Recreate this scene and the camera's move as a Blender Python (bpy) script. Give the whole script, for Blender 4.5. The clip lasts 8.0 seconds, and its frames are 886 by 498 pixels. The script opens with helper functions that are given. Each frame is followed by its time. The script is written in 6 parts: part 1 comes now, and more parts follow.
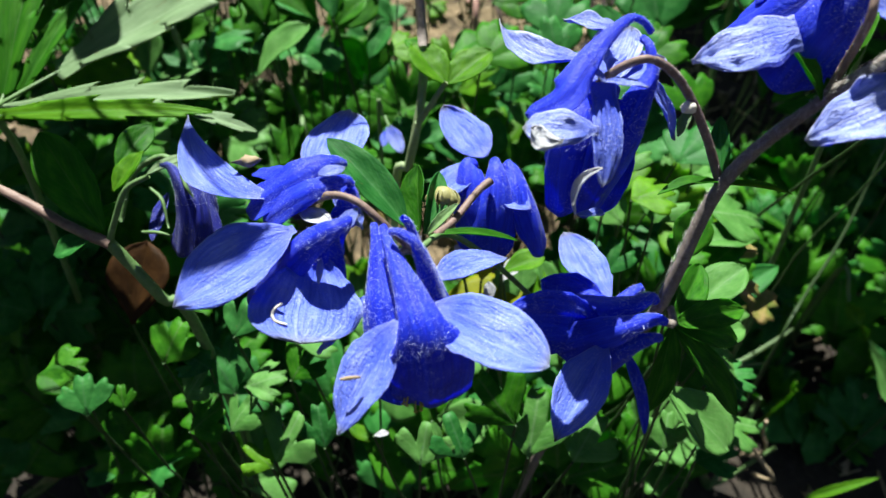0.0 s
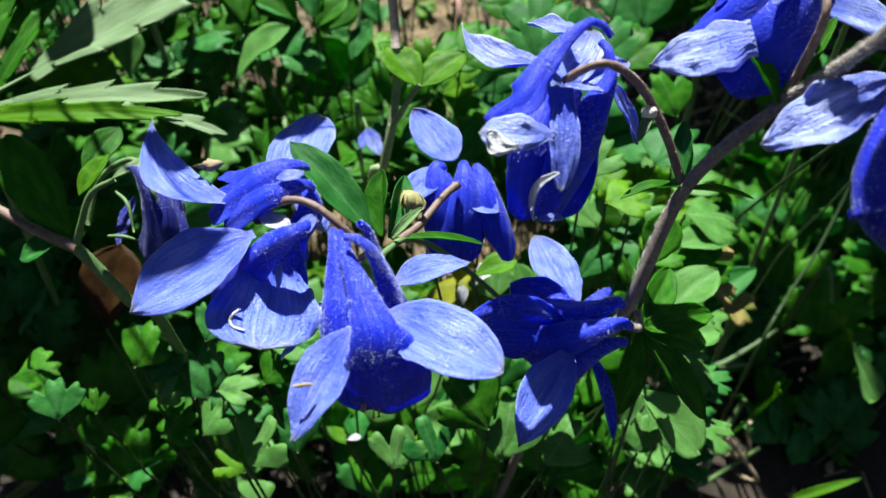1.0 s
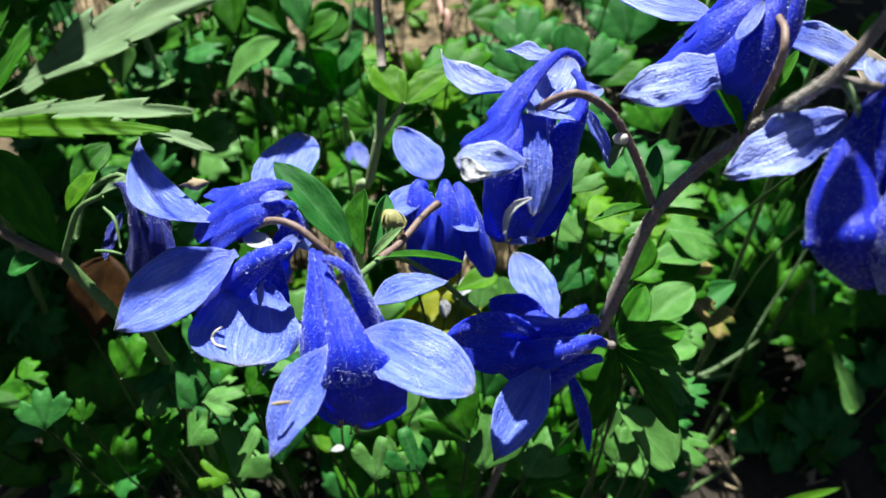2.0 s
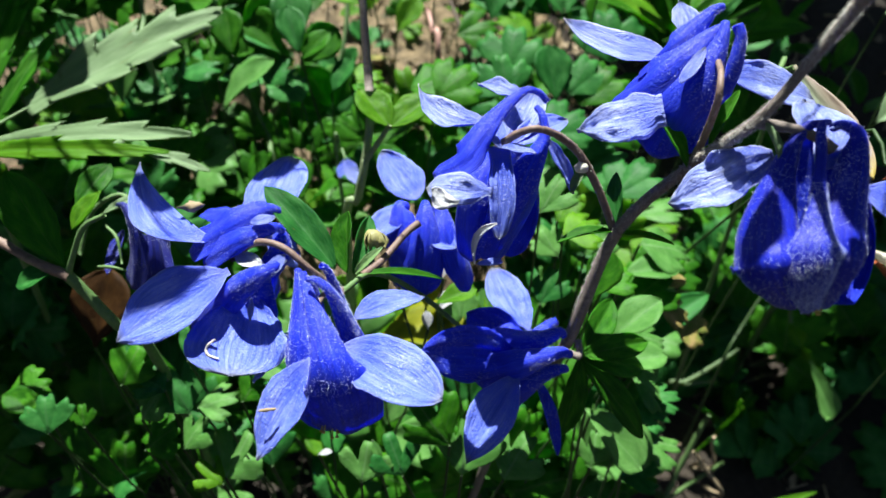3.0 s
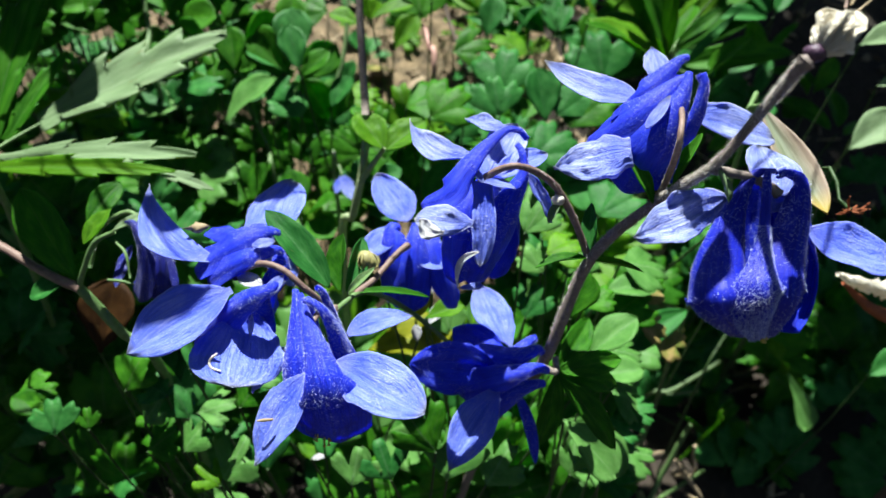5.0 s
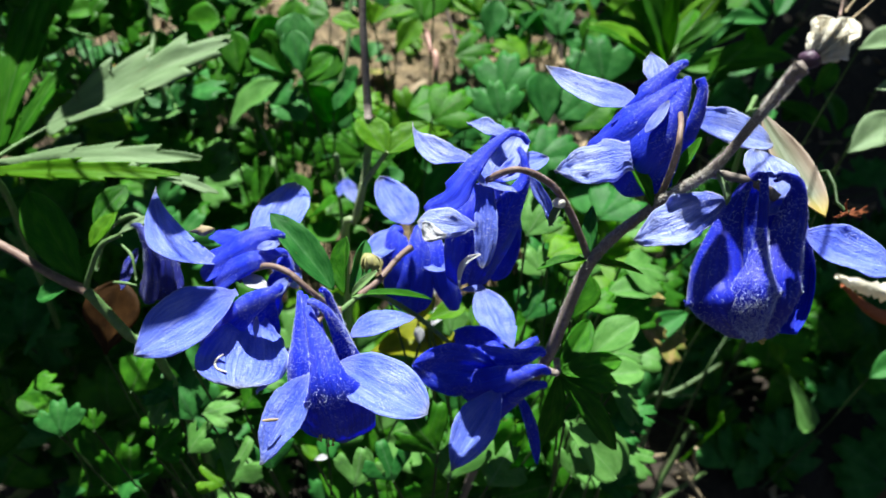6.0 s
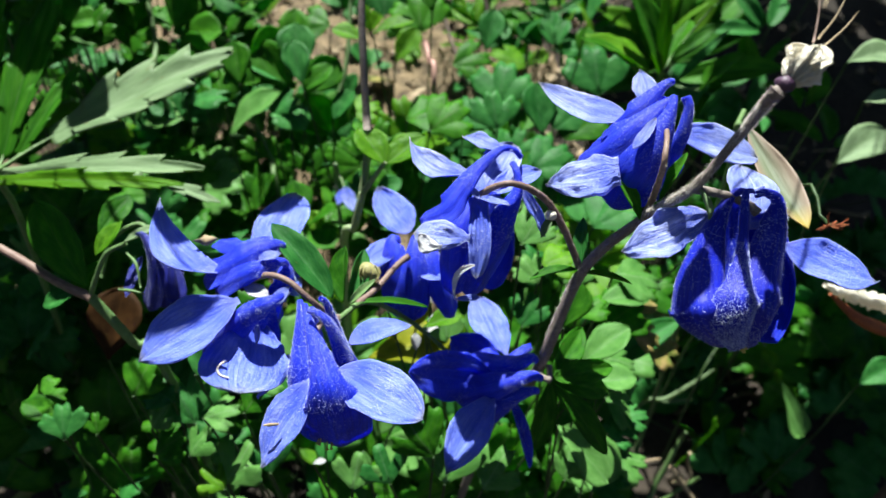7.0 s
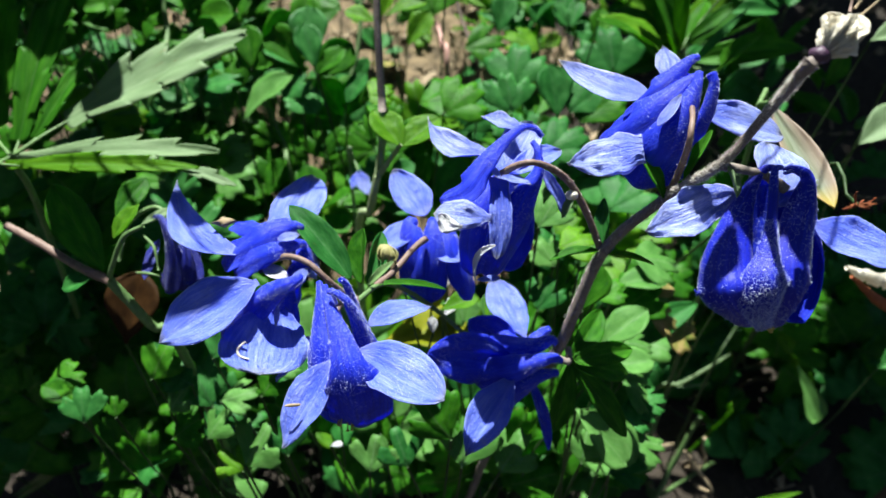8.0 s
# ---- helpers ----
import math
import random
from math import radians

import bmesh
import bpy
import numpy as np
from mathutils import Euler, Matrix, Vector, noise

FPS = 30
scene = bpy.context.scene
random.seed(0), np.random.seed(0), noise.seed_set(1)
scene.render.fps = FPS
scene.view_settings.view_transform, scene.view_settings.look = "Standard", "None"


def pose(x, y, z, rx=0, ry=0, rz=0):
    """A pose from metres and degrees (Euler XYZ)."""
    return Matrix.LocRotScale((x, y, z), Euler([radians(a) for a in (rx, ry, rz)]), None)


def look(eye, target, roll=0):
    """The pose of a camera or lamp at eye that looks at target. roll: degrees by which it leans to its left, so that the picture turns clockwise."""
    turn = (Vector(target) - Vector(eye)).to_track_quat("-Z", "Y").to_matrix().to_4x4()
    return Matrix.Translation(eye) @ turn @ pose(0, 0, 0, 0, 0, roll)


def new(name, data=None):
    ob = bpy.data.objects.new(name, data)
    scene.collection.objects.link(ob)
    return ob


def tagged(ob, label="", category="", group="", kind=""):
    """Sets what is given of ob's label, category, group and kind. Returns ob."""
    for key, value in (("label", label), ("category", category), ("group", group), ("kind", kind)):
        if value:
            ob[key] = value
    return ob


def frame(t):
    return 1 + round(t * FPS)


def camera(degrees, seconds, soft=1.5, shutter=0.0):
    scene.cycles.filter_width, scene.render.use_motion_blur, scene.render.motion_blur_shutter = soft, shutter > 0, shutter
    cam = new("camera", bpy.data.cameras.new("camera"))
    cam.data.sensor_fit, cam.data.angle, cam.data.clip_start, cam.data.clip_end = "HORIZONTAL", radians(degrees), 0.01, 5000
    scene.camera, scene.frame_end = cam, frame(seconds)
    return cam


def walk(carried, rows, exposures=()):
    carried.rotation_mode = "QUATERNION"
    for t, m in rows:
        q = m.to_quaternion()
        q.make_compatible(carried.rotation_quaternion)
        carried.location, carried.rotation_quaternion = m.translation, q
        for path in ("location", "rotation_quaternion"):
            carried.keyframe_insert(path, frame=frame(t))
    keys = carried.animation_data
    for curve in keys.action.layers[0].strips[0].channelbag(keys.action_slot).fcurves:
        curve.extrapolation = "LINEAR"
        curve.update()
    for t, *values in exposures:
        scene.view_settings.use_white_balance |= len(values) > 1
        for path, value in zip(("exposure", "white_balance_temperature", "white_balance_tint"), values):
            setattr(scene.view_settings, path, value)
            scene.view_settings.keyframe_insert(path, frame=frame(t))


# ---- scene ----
cam = camera(71.1, 8.0, soft=1.6)
# a small lens opening, focused on the flowers
cam.data.dof.use_dof, cam.data.dof.focus_distance, cam.data.dof.aperture_fstop = True, 0.17, 14.0
METRES, EYE, TILT, LEAN, TURN = 0.07, 0.46, -42.0, 0.0, 0.0
ROWS = [
    (0.0, 0.0, 0.0, 0.0, -0.0, 0.0, -0.0),
    (0.5, 0.0777, 0.016, 0.0153, -0.21, 0.04, 0.08),
    (1.0, 0.1279, 0.0116, 0.0186, -0.31, -0.03, 0.04),
    (1.5, 0.1409, 0.0017, 0.0472, -0.64, 0.15, -0.2),
    (3.0, 0.2763, -0.2621, 0.1355, -0.97, 0.77, -0.51),
    (3.5, 0.2467, -0.344, 0.1619, -0.82, 1.04, -0.85),
    (4.0, 0.2775, -0.3661, 0.1731, -1.11, 0.99, -1.08),
    (4.5, 0.3144, -0.4309, 0.2126, -1.34, 0.96, -1.41),
    (6.0, 0.3084, -0.5078, 0.2234, -1.16, 1.24, -1.44),
    (6.5, 0.3013, -0.5417, 0.2354, -1.14, 1.63, -1.49),
    (7.0, 0.3205, -0.6014, 0.2501, -1.27, 1.61, -1.62),
    (7.5, 0.2992, -0.6297, 0.2652, -1.07, 1.72, -1.74),
    (8.0, 0.2744, -0.5742, 0.2188, -0.44, 0.45, -1.46),
]
walk(cam, [(t, pose(0, 0, EYE, TILT, LEAN, TURN) @ pose(METRES * x, METRES * y, METRES * z, 90 + pitch, roll, yaw)) for t, x, y, z, yaw, pitch, roll in ROWS])

# ---- world, sun, exposure ----
SUN = Vector((-0.10, 0.42, 0.90)).normalized()
world = bpy.data.worlds.new("sky")
scene.world = world
world.use_nodes = True
sky = world.node_tree.nodes.new("ShaderNodeTexSky")
sky.sky_type, sky.sun_disc = "NISHITA", False
sky.sun_elevation = math.asin(SUN.z)
sky.sun_rotation = math.atan2(SUN.x, SUN.y)
back = world.node_tree.nodes["Background"]
back.inputs["Strength"].default_value = 0.018
world.node_tree.links.new(sky.outputs["Color"], back.inputs["Color"])
lamp = bpy.data.lights.new("sun", "SUN")
lamp.energy, lamp.angle, lamp.color = 5.0, radians(0.53), (1.0, 0.96, 0.88)
new("sun", lamp).matrix_world = look(SUN * 5, (0, 0, 0))
scene.view_settings.exposure = 1.43
scene.view_settings.use_white_balance = True
scene.view_settings.white_balance_temperature, scene.view_settings.white_balance_tint = 6120, 3

# ---- materials ----


def shader(name):
    """A node material: its tree's nodes, a function that links, and the shader."""
    m = bpy.data.materials.new(name)
    m.use_nodes = True
    nodes, links = m.node_tree.nodes, m.node_tree.links
    return m, nodes, links, nodes["Principled BSDF"]


def node(nodes, kind, **values):
    n = nodes.new(kind)
    for key, value in values.items():
        n.inputs[key.replace("_", " ")].default_value = value
    return n


def ramp(nodes, links, source, stops):
    n = nodes.new("ShaderNodeValToRGB")
    while len(n.color_ramp.elements) < len(stops):
        n.color_ramp.elements.new(0.5)
    for e, (at, colour) in zip(n.color_ramp.elements, stops):
        e.position, e.color = at, (*colour, 1)
    links.new(source, n.inputs["Fac"])
    return n.outputs["Color"]


def mixed(nodes, links, fac, a, b, blend="MIX"):
    n = nodes.new("ShaderNodeMix")
    n.data_type, n.blend_type = "RGBA", blend
    for value, slot in ((fac, n.inputs[0]), (a, n.inputs[6]), (b, n.inputs[7])):
        if isinstance(value, (int, float)):
            slot.default_value = value
        elif isinstance(value, tuple):
            slot.default_value = (*value, 1)
        else:
            links.new(value, slot)
    return n.outputs[2]


def noise_of(nodes, links, coord, scale, detail=3.0, stretch=None, rough=0.55):
    if stretch:
        m = nodes.new("ShaderNodeMapping")
        m.inputs["Scale"].default_value = stretch
        links.new(coord, m.inputs["Vector"])
        coord = m.outputs["Vector"]
    n = node(nodes, "ShaderNodeTexNoise", Scale=scale, Detail=detail, Roughness=rough)
    links.new(coord, n.inputs["Vector"])
    return n.outputs["Fac"]


def bumped(nodes, links, shade, height, strength, distance):
    b = node(nodes, "ShaderNodeBump", Strength=strength, Distance=distance)
    links.new(height, b.inputs["Height"])
    links.new(b.outputs["Normal"], shade.inputs["Normal"])


def through_light(nodes, links, shade, colour, share):
    """Lets part of the light shine through a thin leaf or petal."""
    t = nodes.new("ShaderNodeBsdfTranslucent")
    links.new(colour, t.inputs["Color"])
    mix = nodes.new("ShaderNodeMixShader")
    mix.inputs[0].default_value = share
    links.new(shade.outputs[0], mix.inputs[1])
    links.new(t.outputs[0], mix.inputs[2])
    links.new(mix.outputs[0], nodes["Material Output"].inputs["Surface"])


def petal_material(name, deep, mid, pale, vein, speck, share, shine=0.4, foot=0.0, tipped=0.0, dusty_from=0.50, dust_colour=(0.70, 0.72, 0.88), relief=0.8, crinkle=0.0012, heart=None):
    """Petal skin: fine branching veins lengthwise, paler base and rim, pollen specks, downy sheen."""
    m, nodes, links, shade = shader(name)
    tex = nodes.new("ShaderNodeTexCoord")
    uv, place = tex.outputs["UV"], tex.outputs["Object"]
    streak = noise_of(nodes, links, uv, 1.0, 4.0, (1.6, 20, 1))
    fine = noise_of(nodes, links, place, 1500, 3.0)
    blot = noise_of(nodes, links, place, 130, 3.0)
    worn = mixed(nodes, links, 0.40, streak, blot)
    base = ramp(nodes, links, worn, ((0.33, deep), (0.50, mid), (0.68, pale)))

    def veins(stretch, width, strength):
        """Thin lines where a stretched noise crosses its middle."""
        n = noise_of(nodes, links, uv, 1.0, 2.0, stretch)
        d = nodes.new("ShaderNodeMath")
        d.operation = "SUBTRACT"
        d.inputs[1].default_value = 0.5
        links.new(n, d.inputs[0])
        e = nodes.new("ShaderNodeMath")
        e.operation = "ABSOLUTE"
        links.new(d.outputs[0], e.inputs[0])
        return ramp(nodes, links, e.outputs[0], ((0.0, (strength,) * 3), (width, (0, 0, 0))))
    lines = veins((2.2, 15, 1), 0.030, 0.6)
    hairlines = veins((5.0, 34, 1), 0.06, 0.5)
    base = mixed(nodes, links, hairlines, base, mid)
    base = mixed(nodes, links, lines, base, deep)
    split = nodes.new("ShaderNodeSeparateXYZ")
    links.new(uv, split.inputs[0])
    rib = node(nodes, "ShaderNodeMath")
    rib.operation = "ABSOLUTE"
    off = node(nodes, "ShaderNodeMath")
    off.operation = "SUBTRACT"
    off.inputs[1].default_value = 0.5
    links.new(split.outputs["Y"], off.inputs[0])
    links.new(off.outputs[0], rib.inputs[0])
    if heart:
        near = mixed(nodes, links, 0.25, split.outputs["X"], blot)
        base = mixed(nodes, links, ramp(nodes, links, near, ((0.22, (0.85, 0.85, 0.85)), (0.46, (0, 0, 0)))), base, heart)
    line = ramp(nodes, links, rib.outputs[0], ((0.0, (0.7, 0.7, 0.7)), (0.025, (0, 0, 0))))
    base = mixed(nodes, links, line, base, vein)
    rim = ramp(nodes, links, rib.outputs[0], ((0.47, (0, 0, 0)), (0.5, (0.6, 0.6, 0.6))))
    base = mixed(nodes, links, rim, base, pale)
    end = ramp(nodes, links, split.outputs["X"], ((0.90, (0, 0, 0)), (0.99, (tipped, tipped, tipped))))
    base = mixed(nodes, links, end, base, (0.34, 0.34, 0.22))
    claw = ramp(nodes, links, split.outputs["X"], ((0.0, (foot, foot, foot)), (0.2, (0, 0, 0))))
    base = mixed(nodes, links, claw, base, (0.62, 0.66, 0.85))
    dust = ramp(nodes, links, noise_of(nodes, links, place, 2200, 1.0), ((0.57, (0, 0, 0)), (0.68, (1, 1, 1))))
    dusty = mixed(nodes, links, 1.0, dust, ramp(nodes, links, noise_of(nodes, links, place, 110, 2.0), ((dusty_from, (0, 0, 0)), (dusty_from + 0.16, (speck, speck, speck)))), "MULTIPLY")
    base = mixed(nodes, links, dusty, base, dust_colour)
    links.new(base, shade.inputs["Base Color"])
    links.new(ramp(nodes, links, fine, ((0.3, (0.36, 0.36, 0.36)), (0.7, (0.62, 0.62, 0.62)))), shade.inputs["Roughness"])
    shade.inputs["Sheen Weight"].default_value = 0.10
    shade.inputs["Sheen Roughness"].default_value = 0.4
    shade.inputs["Specular IOR Level"].default_value = shine
    crumple = noise_of(nodes, links, uv, 1.0, 3.0, (5, 13, 1))
    height = mixed(nodes, links, 0.42, mixed(nodes, links, 0.45, streak, crumple), fine)
    height = mixed(nodes, links, lines, height, (0.15, 0.15, 0.15))
    bumped(nodes, links, shade, height, relief, crinkle)
    glow = mixed(nodes, links, 1.0, base, (0.42, 0.38, 1.15), "MULTIPLY")
    through_light(nodes, links, shade, glow, share)
    return m


def leaf_material(name, dark, mid, light, share=0.28, rough=0.48, vein=(0.16, 0.26, 0.10)):
    """Leaf skin: pinnate veins, blotches, small blemishes and a leaf-to-leaf shift of hue."""
    m, nodes, links, shade = shader(name)
    tex = nodes.new("ShaderNodeTexCoord")
    info = nodes.new("ShaderNodeObjectInfo")
    uv, place = tex.outputs["UV"], tex.outputs["Object"]
    skin = nodes.new("ShaderNodeVectorMath")
    skin.operation = "MULTIPLY_ADD"
    skin.inputs[1].default_value = (7, 7, 7)
    links.new(info.outputs["Random"], skin.inputs[0])
    links.new(uv, skin.inputs[2])
    skin = skin.outputs[0]
    base = ramp(nodes, links, noise_of(nodes, links, skin, 4.5, 4.0), ((0.34, dark), (0.5, mid), (0.66, light)))
    own = ramp(nodes, links, info.outputs["Random"], ((0.0, dark), (0.5, mid), (1.0, light)))
    base = mixed(nodes, links, 0.42, base, own)
    split = nodes.new("ShaderNodeSeparateXYZ")
    links.new(uv, split.inputs[0])
    off = node(nodes, "ShaderNodeMath")
    off.operation = "SUBTRACT"
    off.inputs[1].default_value = 0.5
    links.new(split.outputs["Y"], off.inputs[0])
    rib = nodes.new("ShaderNodeMath")
    rib.operation = "ABSOLUTE"
    links.new(off.outputs[0], rib.inputs[0])
    slant = nodes.new("ShaderNodeMath")
    slant.operation = "MULTIPLY_ADD"
    slant.inputs[1].default_value = -1.1
    links.new(rib.outputs[0], slant.inputs[0])
    links.new(split.outputs["X"], slant.inputs[2])
    comb = nodes.new("ShaderNodeCombineXYZ")
    links.new(slant.outputs[0], comb.inputs["X"])
    wave = node(nodes, "ShaderNodeTexWave", Scale=2.6, Distortion=0.6)
    links.new(comb.outputs[0], wave.inputs["Vector"])
    side = ramp(nodes, links, wave.outputs["Fac"], ((0.9, (0, 0, 0)), (1.0, (0.16, 0.16, 0.16))))
    line = ramp(nodes, links, rib.outputs[0], ((0.0, (0.45, 0.45, 0.45)), (0.02, (0, 0, 0))))
    base = mixed(nodes, links, side, base, vein)
    base = mixed(nodes, links, line, base, vein)
    spots = ramp(nodes, links, noise_of(nodes, links, skin, 15, 3.0), ((0.68, (0, 0, 0)), (0.76, (0.6, 0.6, 0.6))))
    base = mixed(nodes, links, spots, base, (0.16, 0.13, 0.05))
    links.new(base, shade.inputs["Base Color"])
    shade.inputs["Roughness"].default_value = rough
    shade.inputs["Specular IOR Level"].default_value = 0.16
    bumped(nodes, links, shade, noise_of(nodes, links, skin, 22, 4.0), 0.35, 0.0006)
    bright = mixed(nodes, links, 1.0, base, (1.9, 1.75, 0.25), "MULTIPLY")
    through_light(nodes, links, shade, bright, share)
    return m


def plain_material(name, a, b, scale, rough=0.7, bump=0.4, depth=0.001, stretch=None, share=0.0):
    m, nodes, links, shade = shader(name)
    place = nodes.new("ShaderNodeTexCoord").outputs["Object"]
    n = noise_of(nodes, links, place, scale, 5.0, stretch, 0.65)
    big = noise_of(nodes, links, place, scale * 0.13, 2.0)
    base = ramp(nodes, links, n, ((0.3, a), (0.7, b)))
    base = mixed(nodes, links, ramp(nodes, links, big, ((0.35, (0, 0, 0)), (0.65, (0.6, 0.6, 0.6)))), base, a)
    links.new(base, shade.inputs["Base Color"])
    shade.inputs["Roughness"].default_value = rough
    bumped(nodes, links, shade, n, bump, depth)
    if share:
        through_light(nodes, links, shade, base, share)
    return m


SEPAL = petal_material("sepal_skin", (0.080, 0.135, 0.74), (0.165, 0.235, 0.86), (0.40, 0.46, 0.92), (0.05, 0.090, 0.66), 0.5, 0.30, 0.4, 0.3, 0.7, relief=0.7, crinkle=0.0015, heart=(0.045, 0.090, 0.78))
PETAL = petal_material("petal_skin", (0.010, 0.020, 0.52), (0.022, 0.048, 0.78), (0.06, 0.11, 0.88), (0.03, 0.045, 0.75), 0.8, 0.42, 0.4, dusty_from=0.49, dust_colour=(0.36, 0.42, 0.92), relief=0.5)
# frosted petal, darkened so that the bell's shade sits in its blue
FROSTED = petal_material("shaded_frosted_petal_skin", (0.005, 0.008, 0.34), (0.009, 0.018, 0.54), (0.020, 0.042, 0.70), (0.02, 0.035, 0.7), 1.0, 0.36, 0.4, dusty_from=0.50, dust_colour=(0.40, 0.48, 0.94), relief=0.3)
# shaded copy of the petal skin, for the small flower on the left
SHADED_PETAL = petal_material("shaded_petal_skin", (0.010, 0.012, 0.17), (0.020, 0.027, 0.32), (0.05, 0.06, 0.48), (0.02, 0.02, 0.2), 0.4, 0.25, 0.35)
PALE = petal_material("bleached_petal_skin", (0.085, 0.14, 0.68), (0.34, 0.41, 0.87), (0.70, 0.74, 0.95), (0.09, 0.14, 0.66), 0.7, 0.30, 0.4, 0.3, 0.7, relief=0.8, crinkle=0.0018, heart=(0.07, 0.125, 0.78))
BLEACH = petal_material("withered_petal_skin", (0.42, 0.42, 0.55), (0.68, 0.67, 0.66), (0.80, 0.79, 0.76), (0.5, 0.5, 0.6), 0.4, 0.2, 0.3)
FRESH = leaf_material("fresh_leaf", (0.019, 0.105, 0.004), (0.044, 0.190, 0.008), (0.095, 0.300, 0.016), 0.50)
BLUISH = leaf_material("bluish_leaf", (0.015, 0.098, 0.016), (0.036, 0.178, 0.032), (0.080, 0.265, 0.062), 0.40, 0.5, (0.10, 0.22, 0.09))
LIME = leaf_material("young_leaf", (0.055, 0.17, 0.004), (0.10, 0.26, 0.008), (0.17, 0.36, 0.016), 0.52)
PALELEAF = leaf_material("pale_leaf", (0.12, 0.19, 0.085), (0.175, 0.26, 0.13), (0.24, 0.33, 0.18), 0.28, 0.55, (0.27, 0.36, 0.22))
SUNNY = leaf_material("light_green_leaf", (0.060, 0.175, 0.030), (0.095, 0.240, 0.048), (0.145, 0.31, 0.08), 0.34, 0.5, (0.2, 0.32, 0.15))
GOLDEN = leaf_material("golden_leaf", (0.16, 0.20, 0.004), (0.27, 0.28, 0.008), (0.36, 0.36, 0.02), 0.5)
AGEING = leaf_material("ageing_leaf", (0.06, 0.15, 0.02), (0.22, 0.20, 0.05), (0.50, 0.32, 0.16), 0.25, 0.6, (0.3, 0.2, 0.1))
STEM = plain_material("downy_purple_stem", (0.13, 0.10, 0.088), (0.31, 0.26, 0.225), 700, 0.7, 0.35, 0.0004)
ROSY = plain_material("rosy_stalk", (0.13, 0.078, 0.064), (0.29, 0.20, 0.16), 600, 0.6, 0.5, 0.0005)
GREENSTEM = plain_material("green_stem", (0.07, 0.14, 0.035), (0.15, 0.25, 0.085), 500, 0.6, 0.4, 0.0005)
# darkened stem green: the deep shade under the leaves is in the colour
SHADED_STALK = plain_material("shaded_leaf_stalk", (0.018, 0.045, 0.008), (0.04, 0.085, 0.018), 500, 0.6, 0.4, 0.0005)
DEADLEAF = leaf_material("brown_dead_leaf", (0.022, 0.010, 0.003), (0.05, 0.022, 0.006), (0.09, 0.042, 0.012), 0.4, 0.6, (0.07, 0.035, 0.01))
# lightened stem green: the tall stalk's sunlit look is in the colour
LIT_STEM = plain_material("lit_downy_stem", (0.22, 0.30, 0.13), (0.38, 0.46, 0.25), 500, 0.6, 0.3, 0.0004, share=0.25)
DOWN = plain_material("pale_down", (0.45, 0.42, 0.38), (0.7, 0.67, 0.62), 300, 0.8, 0.1, 0.0002)
PALEDOWN = plain_material("pale_blue_down", (0.50, 0.55, 0.90), (0.74, 0.78, 0.96), 300, 0.6, 0.1, 0.0002)
STRAW = plain_material("dry_straw", (0.22, 0.16, 0.09), (0.46, 0.37, 0.24), 300, 0.8, 0.5, 0.0008)
TWIG = plain_material("brown_twig", (0.06, 0.04, 0.03), (0.14, 0.10, 0.07), 260, 0.8, 0.6, 0.001)
POD = plain_material("papery_pod", (0.80, 0.72, 0.54), (0.95, 0.94, 0.90), 900, 0.75, 0.8, 0.0008, share=0.3)
BUD = plain_material("bud_skin", (0.20, 0.20, 0.07), (0.34, 0.30, 0.12), 400, 0.6, 0.4, 0.0006)
PINK = plain_material("pink_stalk", (0.34, 0.16, 0.13), (0.52, 0.32, 0.26), 300, 0.6, 0.4, 0.0005)
DARKTIP = plain_material("purple_knob", (0.03, 0.012, 0.035), (0.09, 0.04, 0.08), 900, 0.5, 0.5, 0.0004)
STAMEN = plain_material("yellow_anther", (0.5, 0.36, 0.05), (0.7, 0.55, 0.15), 900, 0.7, 0.3, 0.0003)
RUST = plain_material("rusty_red_husk", (0.20, 0.045, 0.015), (0.40, 0.12, 0.03), 500, 0.7, 0.4, 0.0006)


def fading_material():
    """A fading strap leaf: green heart, pinkish rims, yellow end."""
    m, nodes, links, shade = shader("fading_strap_leaf")
    tex = nodes.new("ShaderNodeTexCoord")
    split = nodes.new("ShaderNodeSeparateXYZ")
    links.new(tex.outputs["UV"], split.inputs[0])
    streak = noise_of(nodes, links, tex.outputs["UV"], 1.0, 4.0, (2, 30, 1))
    base = ramp(nodes, links, streak, ((0.3, (0.10, 0.13, 0.065)), (0.7, (0.20, 0.23, 0.14))))
    cross = ramp(nodes, links, split.outputs["Y"], ((0.05, (0.9, 0.9, 0.9)), (0.45, (0, 0, 0))))
    base = mixed(nodes, links, cross, base, (0.36, 0.26, 0.20))
    other = ramp(nodes, links, split.outputs["Y"], ((0.66, (0, 0, 0)), (1.0, (0.8, 0.8, 0.8))))
    base = mixed(nodes, links, other, base, (0.33, 0.22, 0.17))
    end = ramp(nodes, links, split.outputs["X"], ((0.80, (0, 0, 0)), (0.95, (1, 1, 1))))
    base = mixed(nodes, links, end, base, (0.38, 0.28, 0.05))
    links.new(base, shade.inputs["Base Color"])
    shade.inputs["Roughness"].default_value = 0.55
    bumped(nodes, links, shade, streak, 0.3, 0.0006)
    through_light(nodes, links, shade, base, 0.25)
    return m


FADING = fading_material()


